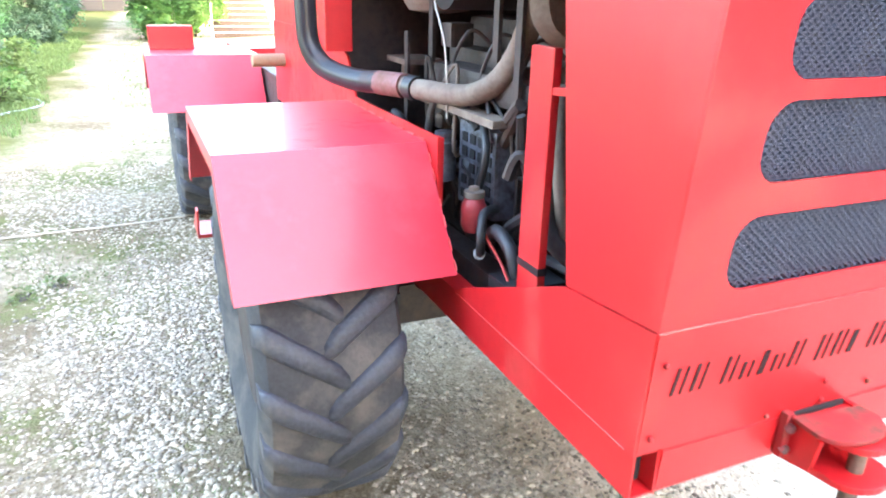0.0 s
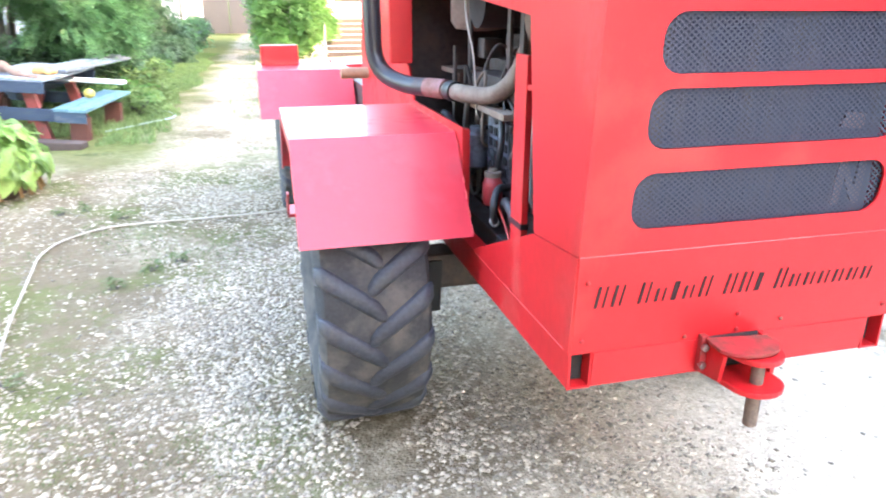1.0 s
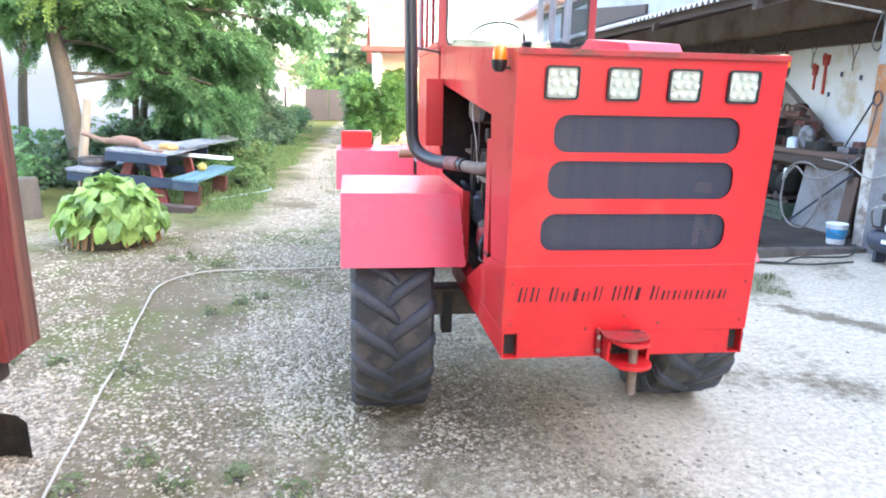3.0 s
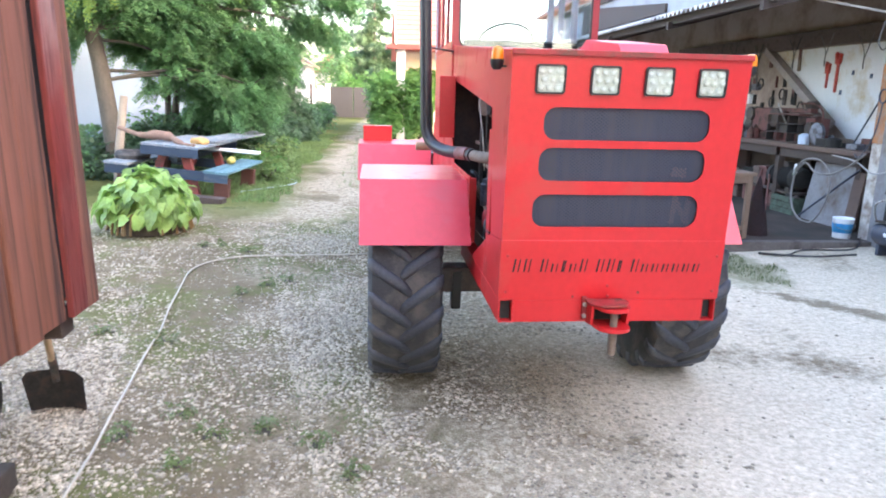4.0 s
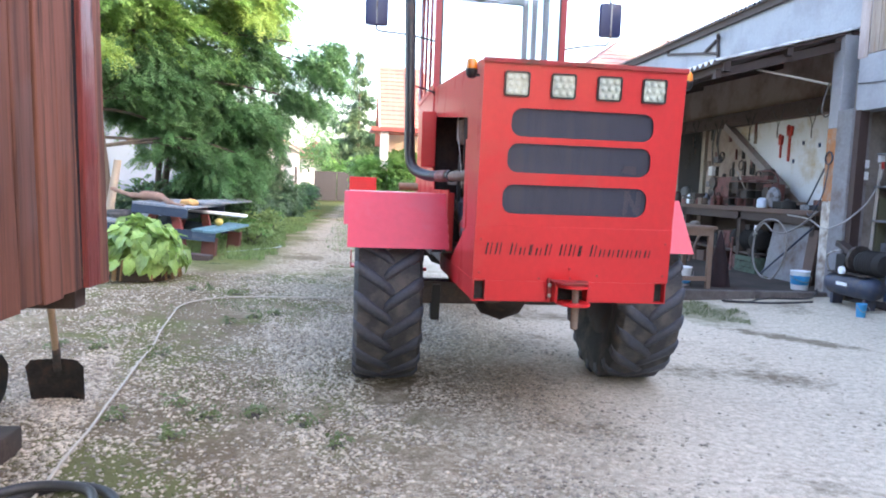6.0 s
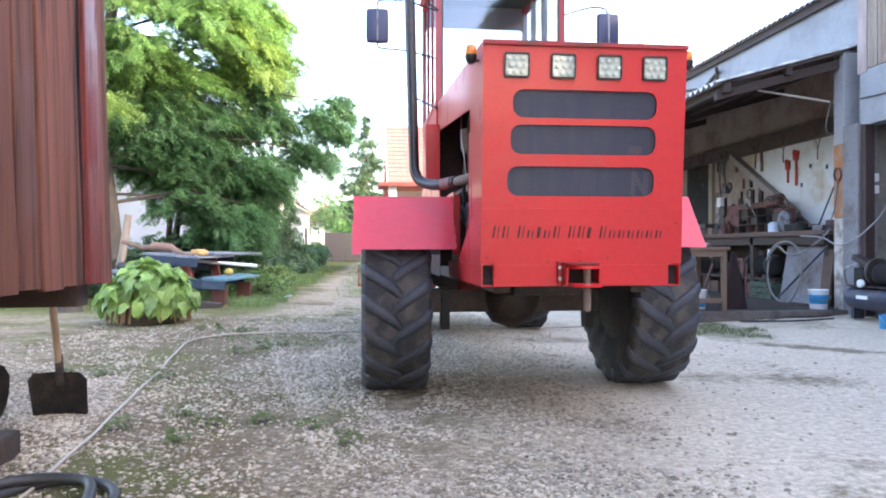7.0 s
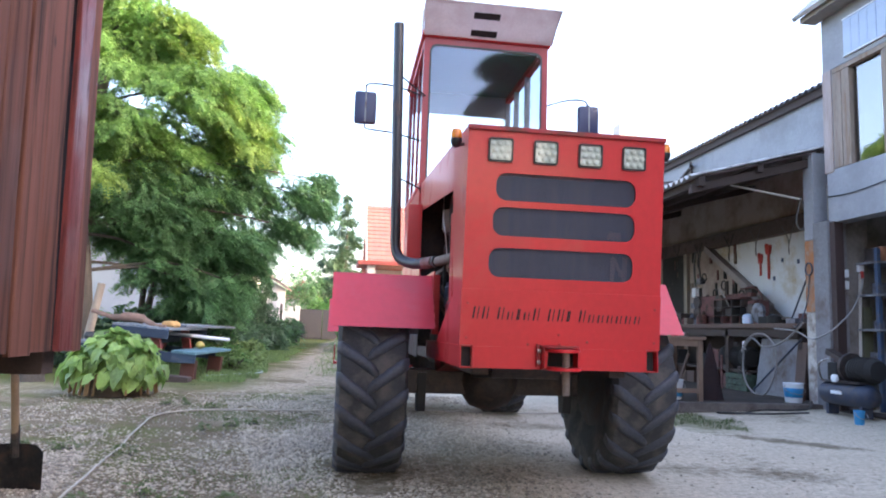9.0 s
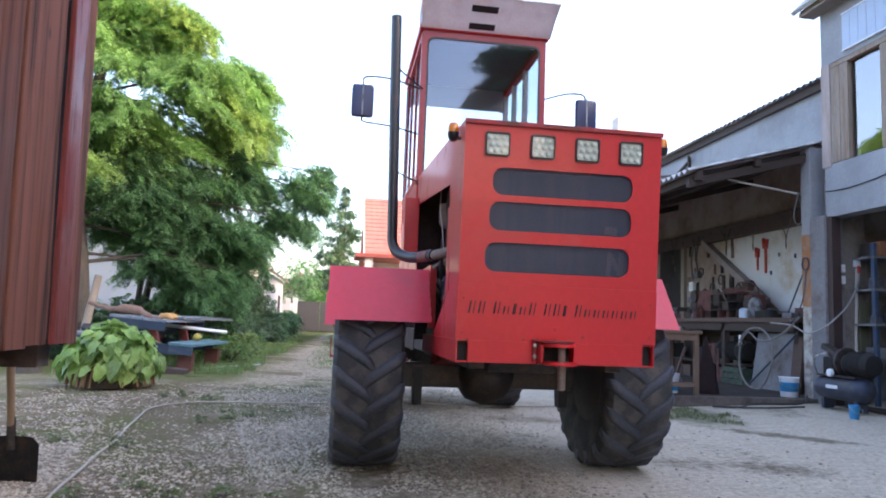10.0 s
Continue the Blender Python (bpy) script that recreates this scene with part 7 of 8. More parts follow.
def leafy_tree(base, trunk, radius, clusters, yellow, seed, label, pairs=8, length=0.30, leaf=0.062, material=None, dense=1.0, sunlit=()):
    rnd, rng = random.Random(seed), np.random.default_rng(seed)
    t = thing("tree", base, label, "tree")
    pts = spline(trunk, 6)
    n = len(pts)
    part("trunk", T(pts, [radius * (1.18 if i == 0 else 1.0) * (1 - 0.55 * i / n) for i in range(n)], 14), BARK, t, smooth=60)
    for c in [*clusters, *sunlit]:
        q = Vector(c[:3])
        low = [i for i in range(2, n) if pts[i].z < q.z + 0.6] or [2]
        start = pts[min(max(low[-1] - rnd.randint(1, 4), 4), n - 1)]
        limb(t, start, q, 0.018 + 0.035 * min(1.2, c[3]), 0.012, rnd)
        for k in range(3):
            v = Vector((rnd.gauss(0, 1), rnd.gauss(0, 1), rnd.gauss(0, 0.5))).normalized()
            limb(t, q, q + v * c[3] * 0.8, 0.013, 0.004, rnd, "twig")
    p, v = sprays(clusters, base, rng, dense)
    crown_part("crown", leaf_mesh("crown", p, v, rng, pairs, length, leaf, leaf * 0.27, material or LEAF, 0.35, 0.5), t, "feathery green compound leaves")
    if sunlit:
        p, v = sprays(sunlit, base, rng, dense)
        crown_part("sunlit_crown", leaf_mesh("sunlit_crown", p, v, rng, pairs, length, leaf, leaf * 0.27, LEAF_LIGHT, 0.35, 0.5), t, "lighter green compound leaves with sunlight put into their colour")
    if yellow:
        p, v = sprays(yellow, base, rng, 0.8)
        crown_part("light_crown", leaf_mesh("light_crown", p, v, rng, pairs, length, leaf, leaf * 0.27, LEAF_YELLOW, 0.35, 0.5), t, "yellow-green lighter leaves")
    return t


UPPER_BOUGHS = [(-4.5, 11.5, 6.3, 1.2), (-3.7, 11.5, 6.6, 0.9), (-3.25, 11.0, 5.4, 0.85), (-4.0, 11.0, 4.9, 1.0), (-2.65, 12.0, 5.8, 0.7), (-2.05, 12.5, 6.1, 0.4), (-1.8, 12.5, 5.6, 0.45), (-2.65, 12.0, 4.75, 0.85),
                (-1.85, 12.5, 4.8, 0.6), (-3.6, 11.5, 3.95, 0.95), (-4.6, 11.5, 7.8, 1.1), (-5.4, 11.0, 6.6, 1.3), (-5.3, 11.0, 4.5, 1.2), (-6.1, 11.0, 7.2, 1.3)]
LOWER_BOUGHS = [(-2.7, 12.0, 3.6, 0.8), (-1.85, 12.3, 3.8, 0.7), (-1.0, 12.6, 3.8, 0.45), (-0.42, 12.8, 4.05, 0.25), (-0.5, 12.8, 3.5, 0.3), (-1.15, 12.6, 3.0, 0.45), (-0.7, 12.7, 2.85, 0.2), (-4.9, 10.9, 3.3, 0.8), (-5.8, 10.8, 3.5, 0.9),
                (-3.5, 11.4, 3.4, 0.8), (-4.5, 11.6, 4.0, 0.8), (-5.3, 11.6, 2.9, 0.6), (-3.15, 11.6, 2.85, 0.75), (-2.2, 12.0, 2.75, 0.7), (-3.9, 11.3, 3.05, 0.7), (-1.7, 12.4, 2.55, 0.35), (-2.95, 11.6, 1.75, 0.4), (-2.5, 11.7, 1.5, 0.4), (-2.1, 11.8, 1.7, 0.4), (-3.4, 11.6, 2.1, 0.45)]
leafy_tree((-4.4, 10.95, 0), [(-4.36, 10.95, -0.1), (-4.42, 10.95, 0.9), (-4.52, 10.95, 1.9), (-4.65, 10.95, 3.0), (-4.6, 11.1, 4.6), (-4.4, 11.3, 6.4)], 0.17,
           LOWER_BOUGHS, [(-2.1, 11.7, 4.4, 0.5), (-2.3, 11.5, 5.0, 0.4), (-1.9, 11.9, 5.0, 0.35), (-3.1, 10.9, 6.3, 0.45), (-3.2, 10.9, 6.7, 0.35), (-4.05, 9.5, 3.3, 0.25)], 1, "tall acacia-like tree with drooping feathery foliage", sunlit=UPPER_BOUGHS)
leafy_tree((-3.9, 13, 0), [(-3.95, 13, -0.1), (-3.9, 13, 0.8), (-3.82, 13, 1.5), (-3.6, 13, 2.4)], 0.10,
           [(-2.9, 12.2, 2.0, 0.6), (-2.2, 12.5, 1.95, 0.45), (-3.45, 12.0, 2.3, 0.6), (-4.1, 12.3, 2.5, 0.55), (-2.75, 12.7, 1.45, 0.5), (-3.1, 12.4, 1.45, 0.45), (-2.3, 13.3, 1.35, 0.45), (-3.3, 13.4, 2.6, 0.7), (-2.6, 13.6, 2.2, 0.6)], [], 12, "low feathery acacia with a thin double trunk")
leafy_tree((-6.8, 14.5, 0), [(-6.8, 14.5, -0.1), (-6.7, 14.5, 1.5), (-6.5, 14.6, 3.5)], 0.12,
           [(-6.5, 14, 4.6, 1.5), (-8, 14.5, 4.4, 1.5), (-9.5, 15, 4.9, 1.6), (-5.6, 13.6, 5.0, 1.1)], [], 2, "broad tree behind the picnic table", pairs=6, leaf=0.085, length=0.36, dense=0.6)
single("thin_trunk", T(spline([(-4.12, 13.1, -0.05), (-4.06, 13.1, 0.7), (-4.0, 13.05, 1.5), (-3.75, 12.9, 2.6)], 5), [0.075] * 5 + [0.06] * 6 + [0.04] * 5, 9), BARK, "thin grey tree stem among the shrubs", "tree", smooth=60)


def shrub(base, r, h, count, seed, material, label, name="shrub", leaf=0.09):
    rng = np.random.default_rng(seed)
    rnd = random.Random(seed)
    s = thing(name, base, label, "shrub")
    x, y, z = base
    cl = [(x + rnd.uniform(-r, r) * 0.55, y + rnd.uniform(-r, r) * 0.55, z + h * rnd.uniform(0.3, 0.8), r * rnd.uniform(0.4, 0.65)) for _ in range(7)]
    for c in cl:
        limb(s, (x + rnd.uniform(-0.05, 0.05), y + rnd.uniform(-0.05, 0.05), z - 0.05), c[:3], 0.022, 0.006, rnd, "stem")
    p, v = cloud(cl, count, rng, 0.3)
    p[:, 2] = np.maximum(p[:, 2], z + 0.04)
    crown_part("foliage", leaf_mesh("foliage", p, v, rng, 3, leaf * 2.2, leaf, leaf * 0.33, material), s)
    return s


def conifer(base, h, r, seed, label, tiers=14):
    rng = np.random.default_rng(seed)
    c = thing("conifer", base, label, "conifer")
    x, y, z = base
    part("trunk", T([(x, y, z - 0.05), (x, y, z + h)], [h * 0.018 + 0.02, 0.008], 8), BARK, c, smooth=60)
    P_, D_ = [], []
    k = h / 8
    for i in range(tiers):
        u = i / (tiers - 1)
        zz, rr = z + h * (0.07 + 0.92 * u), r * (1 - u) ** 0.8 + 0.05
        for j in range(max(4, int(9 * (1 - u)) + 4)):
            a = rng.uniform(0, 2 * math.pi)
            q = rr * rng.uniform(0.45, 1.25)
            z1 = zz + rng.normal() * h * 0.012
            for f in np.linspace(0.12, 1, max(4, int(q / (0.07 + 0.05 * k)))):
                for side in (-1, 0, 1):
                    w = side * q * 0.16 * (1.1 - f) + rng.normal() * 0.03
                    P_.append((x + q * f * math.cos(a) - w * math.sin(a), y + q * f * math.sin(a) + w * math.cos(a), z1 - 0.30 * q * f + 0.18 * q * f * f - abs(w) * 0.5 + rng.normal() * 0.03 * (1 + k)))
                    D_.append((math.cos(a) + rng.normal() * 0.5 - side * 0.5 * math.sin(a), math.sin(a) + rng.normal() * 0.5 + side * 0.5 * math.cos(a), -0.55))
    crown_part("crown", leaf_mesh("crown", np.array(P_), np.array(D_), rng, 4, 0.13 + 0.16 * k, 0.055 + 0.075 * k, 0.014 + 0.022 * k, NEEDLE, 0.5, 2.0), c)
    return c


conifer((-2.4, 21.5, 0), 2.5, 0.6, 4, "young spruce by the white outbuilding")
conifer((-3.5, 17.6, 0), 1.9, 0.75, 5, "small dark conifer near the picnic table")
conifer((-2.85, 18.2, 0), 2.0, 0.75, 15, "young spruce by the white outbuilding")
conifer((0.2, 50, 0), 10.7, 3.1, 6, "tall spruce beyond the gate", 22)
conifer((2.3, 54, 0), 8.4, 2.2, 7, "tall spruce beyond the gate", 20)
# Garden shrubs; the dark ones by the tree also stand in for its shaded leaves.
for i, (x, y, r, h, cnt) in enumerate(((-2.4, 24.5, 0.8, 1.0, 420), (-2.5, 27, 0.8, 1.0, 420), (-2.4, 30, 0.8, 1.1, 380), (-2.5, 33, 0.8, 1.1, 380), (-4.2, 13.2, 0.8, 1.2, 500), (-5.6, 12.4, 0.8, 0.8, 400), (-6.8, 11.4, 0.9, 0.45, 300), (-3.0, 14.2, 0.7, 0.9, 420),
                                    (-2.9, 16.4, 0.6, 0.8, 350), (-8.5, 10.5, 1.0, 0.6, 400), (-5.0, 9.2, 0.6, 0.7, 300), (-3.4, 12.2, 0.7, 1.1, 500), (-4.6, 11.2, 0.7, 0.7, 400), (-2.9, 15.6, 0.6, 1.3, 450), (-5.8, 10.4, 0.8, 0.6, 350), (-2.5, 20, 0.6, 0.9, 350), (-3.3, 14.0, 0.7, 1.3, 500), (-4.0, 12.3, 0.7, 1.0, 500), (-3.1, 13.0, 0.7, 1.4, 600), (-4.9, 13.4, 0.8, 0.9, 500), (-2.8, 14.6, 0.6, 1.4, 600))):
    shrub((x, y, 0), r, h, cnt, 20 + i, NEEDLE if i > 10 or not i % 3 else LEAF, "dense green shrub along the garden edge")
VINE = mat("vine_leaves", (0.13, 0.27, 0.075), rough=0.5, var=0.3, scale=0.6, fine=3, bump=0, island=0.5, translucent=0.4)
for i, (x, y, h) in enumerate(((1.0, 22.8, 2.4), (1.35, 23.4, 2.9), (1.85, 24.0, 2.9), (1.2, 22.5, 1.7), (0.95, 22.4, 2.2))):
    shrub((x, y, 0), 0.95, h, 1700, 40 + i, VINE, "bright climbing vine in front of the porch", "vine", leaf=0.12)
for i, (x, y, r, h) in enumerate(((-1.2, 46, 1.6, 3.4), (1.2, 45.5, 1.3, 3.2), (-3.6, 48, 2.4, 5.5), (3.2, 50, 2.6, 6.5), (-8, 50, 3.5, 7), (-0.2, 56, 3.0, 6.5))):
    shrub((x, y, 0), r, h, 700, 50 + i, VINE if i < 2 else LEAF, "roundish tree crown beyond the gate", "far_tree", leaf=0.16)

# trees that close the yard behind the viewer
back_tree = leafy_tree((5.5, -15, 0), [(5.5, -15, -0.1), (5.6, -15, 2.5), (5.9, -15, 5), (6.1, -15, 8.4)], 0.2, [(6.0, -15, 6.5, 1.8), (4.4, -15, 5, 1.6), (7.2, -15, 5.5, 1.8), (6.3, -15, 8.5, 1.1), (5.45, -15, 10.2, 0.75), (6.3, -15, 10.3, 0.9), (5.3, -15, 9.3, 0.65), (6.4, -15, 9.4, 0.9), (4.7, -15, 8.4, 0.5), (7.4, -15, 9.6, 1.3)], [], 9, "broad tree at the edge of the yard", pairs=4, length=0.7, leaf=0.22, dense=0.35)
for x, y, a in ((-4, -17, 80), (-11, -13, 160), (12, -18, 220)):
    copy_thing(back_tree, pose(x, y, 0, 0, 0, a))

# hosta in a low tub
HOSTA_OB = mat("hosta_leaf", (0.30, 0.45, 0.125), rough=0.45, var=0.28, scale=5, fine=30, bump=0.25, dist=0.006, random_ob=0.9, translucent=0.4)


def big_leaf(name, length, width, bend, material):
    """A heart-shaped leaf: cupped along its midrib, wavy at the rim, with furrowed veins."""
    pts, faces = [], []
    nu, nv = 9, 7
    for i in range(nu):
        u = i / (nu - 1)
        half = width * 0.5 * (math.sin(math.pi * min(1, u * 0.88 + 0.12)) ** 0.55) * (1.18 - 0.36 * u)
        if i == nu - 1:
            half = 0.002
        for j in range(nv):
            s = 2 * j / (nv - 1) - 1
            rim = 0.014 * math.sin(11 * u + 2 * s) * abs(s)
            pts.append((half * s, length * u - 0.03 * length * abs(s) * (1 - u), -bend * length * u * u + 0.30 * half * abs(s) ** 1.3 + rim + (0.004 if j % 2 else -0.004) * (1 - u)))
    for i in range(nu - 1):
        for j in range(nv - 1):
            a = i * nv + j
            faces.append((a, a + 1, a + nv + 1, a + nv))
    me = sheet(pts, faces, name)
    for p in me.polygons:
        p.use_smooth = True
    me.materials.append(material)
    return me


HCX, HCY = -2.36, 6.15
hosta = thing("hosta_plant", (HCX, HCY, 0.0), "lush bright green broad-leaved plant in a low tub", "plant")
part("tub", lathe(bmesh.new(), [(0.27, 0.0), (0.33, 0.02), (0.36, 0.17), (0.35, 0.23), (0.31, 0.23), (0.29, 0.17), (0.05, 0.16)], (HCX, HCY, 0), "z", 24), POT, hosta, "dark low tub", smooth=50)
LEAVES = [big_leaf("leaf", 0.23, 0.19, 0.45, HOSTA_OB), big_leaf("leaf", 0.25, 0.195, 0.7, HOSTA_OB), big_leaf("leaf", 0.19, 0.165, 0.3, HOSTA_OB), big_leaf("leaf", 0.21, 0.165, 0.9, HOSTA_OB)]
rnd = random.Random(8)
for k in range(440):
    a = rnd.uniform(0, 2 * math.pi)
    el = math.asin(rnd.uniform(0.0, 1.0) ** 0.9)
    rad = rnd.uniform(0.62, 1.05)
    p = Vector((0.64 * rad * math.cos(el) * math.cos(a), 0.64 * rad * math.cos(el) * math.sin(a), 0.25 + 0.46 * rad * math.sin(el)))
    ob = new("leaf", LEAVES[k % 4])
    ob.parent = hosta
    pitch = 6 - 58 * (1 - math.sin(el)) + rnd.gauss(0, 16)
    sc = rnd.uniform(0.55, 0.92)
    ob.matrix_basis = Matrix.LocRotScale(p - Vector((math.cos(a), math.sin(a), 0)) * 0.12, Euler((radians(pitch), radians(rnd.gauss(0, 20)), a - math.pi / 2 + rnd.uniform(-0.7, 0.7))), (sc, sc, sc))
    if k % 4 == 0:
        foot = Vector((HCX + 0.15 * math.cos(a), HCY + 0.15 * math.sin(a), 0.17))
        tip = Vector((HCX, HCY, 0)) + p - Vector((math.cos(a), math.sin(a), 0)) * 0.12
        part("stalk", T(spline([foot, foot * 0.5 + tip * 0.5 + Vector((0, 0, 0.08)), tip], 4), 0.006, 5), HOSTA_OB, hosta)
for k in range(14):
    a = rnd.uniform(math.pi, 2.2 * math.pi)
    part("withered_stalk", T(spline([(HCX + 0.25 * math.cos(a), HCY + 0.25 * math.sin(a), 0.2), (HCX + 0.40 * math.cos(a), HCY + 0.40 * math.sin(a), 0.26), (HCX + 0.46 * math.cos(a), HCY + 0.46 * math.sin(a), 0.04)]), [0.014] * 13, 5), DEADLEAF, hosta)

# picnic table with two benches, sunk a little on the drive's side
M = Matrix.Translation((-2.82, 9.6, 0.02)) @ Matrix.Rotation(radians(-6), 4, 'Z') @ Matrix.Rotation(radians(4.5), 4, 'Y')
BOARDTOP = mat("weathered_grey_blue_board", (0.20, 0.22, 0.245), rough=0.8, var=0.25, scale=3, fine=30, bump=0.25, stretch=(5, 0.8, 5), random_ob=0.5, dirt=(0.10, 0.15, 0.20), dirt_amount=0.45, dirt_scale=4)
TEALTOP = mat("weathered_teal_board", (0.10, 0.20, 0.235), rough=0.7, var=0.22, scale=3, fine=30, bump=0.25, stretch=(5, 0.8, 5), random_ob=0.5, dirt=(0.08, 0.16, 0.20), dirt_amount=0.4, dirt_scale=4)
DARKBLUE = mat("dark_blue_board", (0.010, 0.025, 0.055), rough=0.55, var=0.3, scale=3, fine=30, bump=0.2, stretch=(0.8, 5, 5), dirt=(0.035, 0.05, 0.07), dirt_amount=0.35, dirt_scale=5)
REDLEG = mat("chipped_red_leg", (0.20, 0.035, 0.03), rough=0.6, var=0.3, scale=4, bump=0.2, dirt=(0.10, 0.05, 0.04), dirt_amount=0.4, dirt_scale=6)
picnic = thing("picnic_table", (-2.82, 9.6, 0), "weathered blue picnic table with fixed benches and red legs", "picnic table")
for k in range(5):
    part("table_board", B(-0.43 + k * 0.174, -0.265 + k * 0.174, -0.80, 1.15, 0.745, 0.78, 0.006, m=M), BOARDTOP, picnic)
part("table_rim", B(-0.43, 0.43, -0.815, -0.775, 0.61, 0.744, 0.006, m=M), DARKBLUE, picnic)
part("table_rim", B(-0.43, 0.43, 1.10, 1.14, 0.61, 0.744, 0.006, m=M), DARKBLUE, picnic)
for s in (-1, 1):
    for k in range(2):
        x0 = s * 0.74 - 0.18 + k * 0.185
        part("bench_board", B(x0, x0 + 0.178, -0.95, 1.05, 0.43, 0.468, 0.006, m=M), TEALTOP if s > 0 else BOARDTOP, picnic)
    part("bench_rim", B(s * 0.74 - 0.17, s * 0.74 + 0.18, -0.93, -0.90, 0.30, 0.43, 0.004, m=M), BLUEPAINT if s > 0 else DARKBLUE, picnic)
    for yy in (-0.62, 0.78):
        bm = bmesh.new()
        prism(bm, [(s * 0.06, 0.744), (s * 0.19, 0.744), (s * 0.44, -0.08), (s * 0.31, -0.08)], "y", yy, yy + 0.09)
        bm.transform(M)
        part("leg", bm, REDLEG, picnic)
        part("bench_foot", B(s * 0.74 - 0.11, s * 0.74 + 0.11, yy - 0.03, yy + 0.1, -0.10, 0.33, 0.006, m=M), BROWNPAINT, picnic)
for yy in (-0.72, 0.88):
    part("cross_beam", B(-0.94, 0.70, yy, yy + 0.05, 0.27, 0.42, 0.005, m=M), DARKBLUE, picnic)
part("middle_beam", B(-0.05, 0.05, -0.6, 0.9, 0.50, 0.60, 0.005, m=M), DARKBLUE, picnic)
root_pts = spline([(-1.05, -0.15, 0.90), (-0.62, -0.35, 0.84), (-0.36, -0.42, 0.87), (-0.12, -0.46, 0.86), (0.10, -0.60, 0.80), (0.34, -0.72, 0.795)])
single("driftwood", T([M @ Vector(p) for p in root_pts], [0.034] * 6 + [0.050] * 4 + [0.074] * 9 + [0.045] * 6 + [0.024] * 6, 9), mat("brown_root", (0.20, 0.125, 0.095), rough=0.85, var=0.35, scale=8, bump=0.6, dist=0.01), "brown gnarled root lying on the picnic table", "root", smooth=60)
for y0, z0 in ((0.32, 0.655), (0.46, 0.655)):
    single("white_pole", T([M @ Vector((-0.62, y0, z0)), M @ Vector((0.98, y0 + 0.18, z0 - 0.01))], 0.026, 12), WHITEPLASTIC, "white plastic pipe stored under the picnic tabletop", "pipe", group="white pipes under the picnic table", smooth=50)
part("pipe_rest", B(-0.30, 0.30, 0.25, 0.60, 0.612, 0.626, m=M), DARKBLUE, picnic)
rag = bmesh.new()
bmesh.ops.create_uvsphere(rag, u_segments=18, v_segments=10, radius=1, matrix=M @ Matrix.Translation((0.24, -0.20, 0.815)) @ Matrix.Diagonal((0.15, 0.12, 0.06, 1)))
for v in rag.verts:
    v.co += Vector((noise.noise(v.co * 14), noise.noise(v.co * 14 + Vector((3, 1, 2))), noise.noise(v.co * 14 + Vector((7, 5, 1))))) * 0.035
single("rag", rag, mat("ochre_cloth", (0.45, 0.27, 0.10), rough=0.9, bump=0.5), "ochre cloth bundle on the picnic table", "cloth", smooth=70)
single("melon", lathe(bmesh.new(), [(0.02, 0.0), (0.06, 0.02), (0.075, 0.06), (0.05, 0.105), (0.02, 0.12)], tuple(M @ Vector((0.66, 0.10, 0.47))), "z", 16), mat("yellow_rind", (0.45, 0.37, 0.09), rough=0.5, bump=0.1), "yellow melon on the picnic bench", "melon", smooth=60)
for k in range(3):
    single("pale_plank", B(0.02 + k * 0.15, 0.15 + k * 0.15, 0.15 - k * 0.1, 3.0 - k * 0.25, 0.785 + 0.004 * k, 0.825 + 0.004 * k, 0.005, m=M @ Matrix.Rotation(radians(-3), 4, 'Z')), BOARDTOP, "pale weathered plank laid along the picnic table", "plank", group="planks on the picnic table")
single("old_car_tyre", lathe(bmesh.new(), [(0.16, -0.05), (0.24, -0.06), (0.27, 0.0), (0.24, 0.06), (0.16, 0.05), (0.16, -0.05)], tuple(M @ Vector((-0.74, -0.35, 0.530))), "z", 24), RUBBER, "old black tyre lying on the picnic bench", "tyre", smooth=50)
single("old_beam", B(0.25, 0.95, -1.25, -1.02, -0.10, 0.12, 0.02, m=M), DARKWOOD, "old dark beam lying before the picnic table", "beam")
single("fence_post", T([(-4.16, 10.3, -0.1), (-4.09, 10.3, 0.6), (-3.95, 10.3, 1.48)], [0.075, 0.07, 0.062], 9), GREYWOOD, "leaning grey wooden post", "post", smooth=50)
single("stump", lathe(bmesh.new(), [(0.2, -0.05), (0.17, 0.05), (0.15, 0.5), (0.14, 0.52), (0.03, 0.53)], (-3.95, 7.85, 0), "z", 16), BARK, "old tree stump on the gravel", "stump", smooth=50)
single("blue_hose", T(spline([(-1.95, 9.4, 0.02), (-1.6, 9.9, 0.02), (-1.2, 10.6, 0.02), (-1.5, 11.4, 0.02), (-2.2, 11.9, 0.02)], 8), 0.012, 6), mat("pale_teal_hose", (0.30, 0.38, 0.38), rough=0.5, bump=0.05), "pale teal garden hose on the grass", "hose", smooth=50)

# ---- buildings beyond ----
single("wall_blue", B(-16, -4.3, 17.0, 17.3, 0, 3.3), BLUEWALL, "pale blue rendered garden building wall", "wall", kind="structure")
outb = thing("outbuilding", (-5.5, 29, 0), "long white outbuilding with a brown tiled roof", "outbuilding")
part("wall", B(-8.2, -3.2, 19.5, 39, 0, 2.95), WHITEWALL, outb)
BROWNTILE = mat("brown_roof_tile", (0.20, 0.12, 0.09), rough=0.85, var=0.25, scale=2, fine=20, bump=0.3)
bm = bmesh.new()
prism(bm, [(-2.9, 2.88), (-5.7, 4.5), (-8.5, 2.88), (-8.5, 2.98), (-5.7, 4.62), (-2.9, 2.98)], "y", 19.2, 39.3)
part("roof", bm, BROWNTILE, outb)
part("gable", P([(-3.2, 2.95), (-5.7, 4.42), (-8.2, 2.95)], "y", 19.51, 19.7), WHITEWALL, outb)
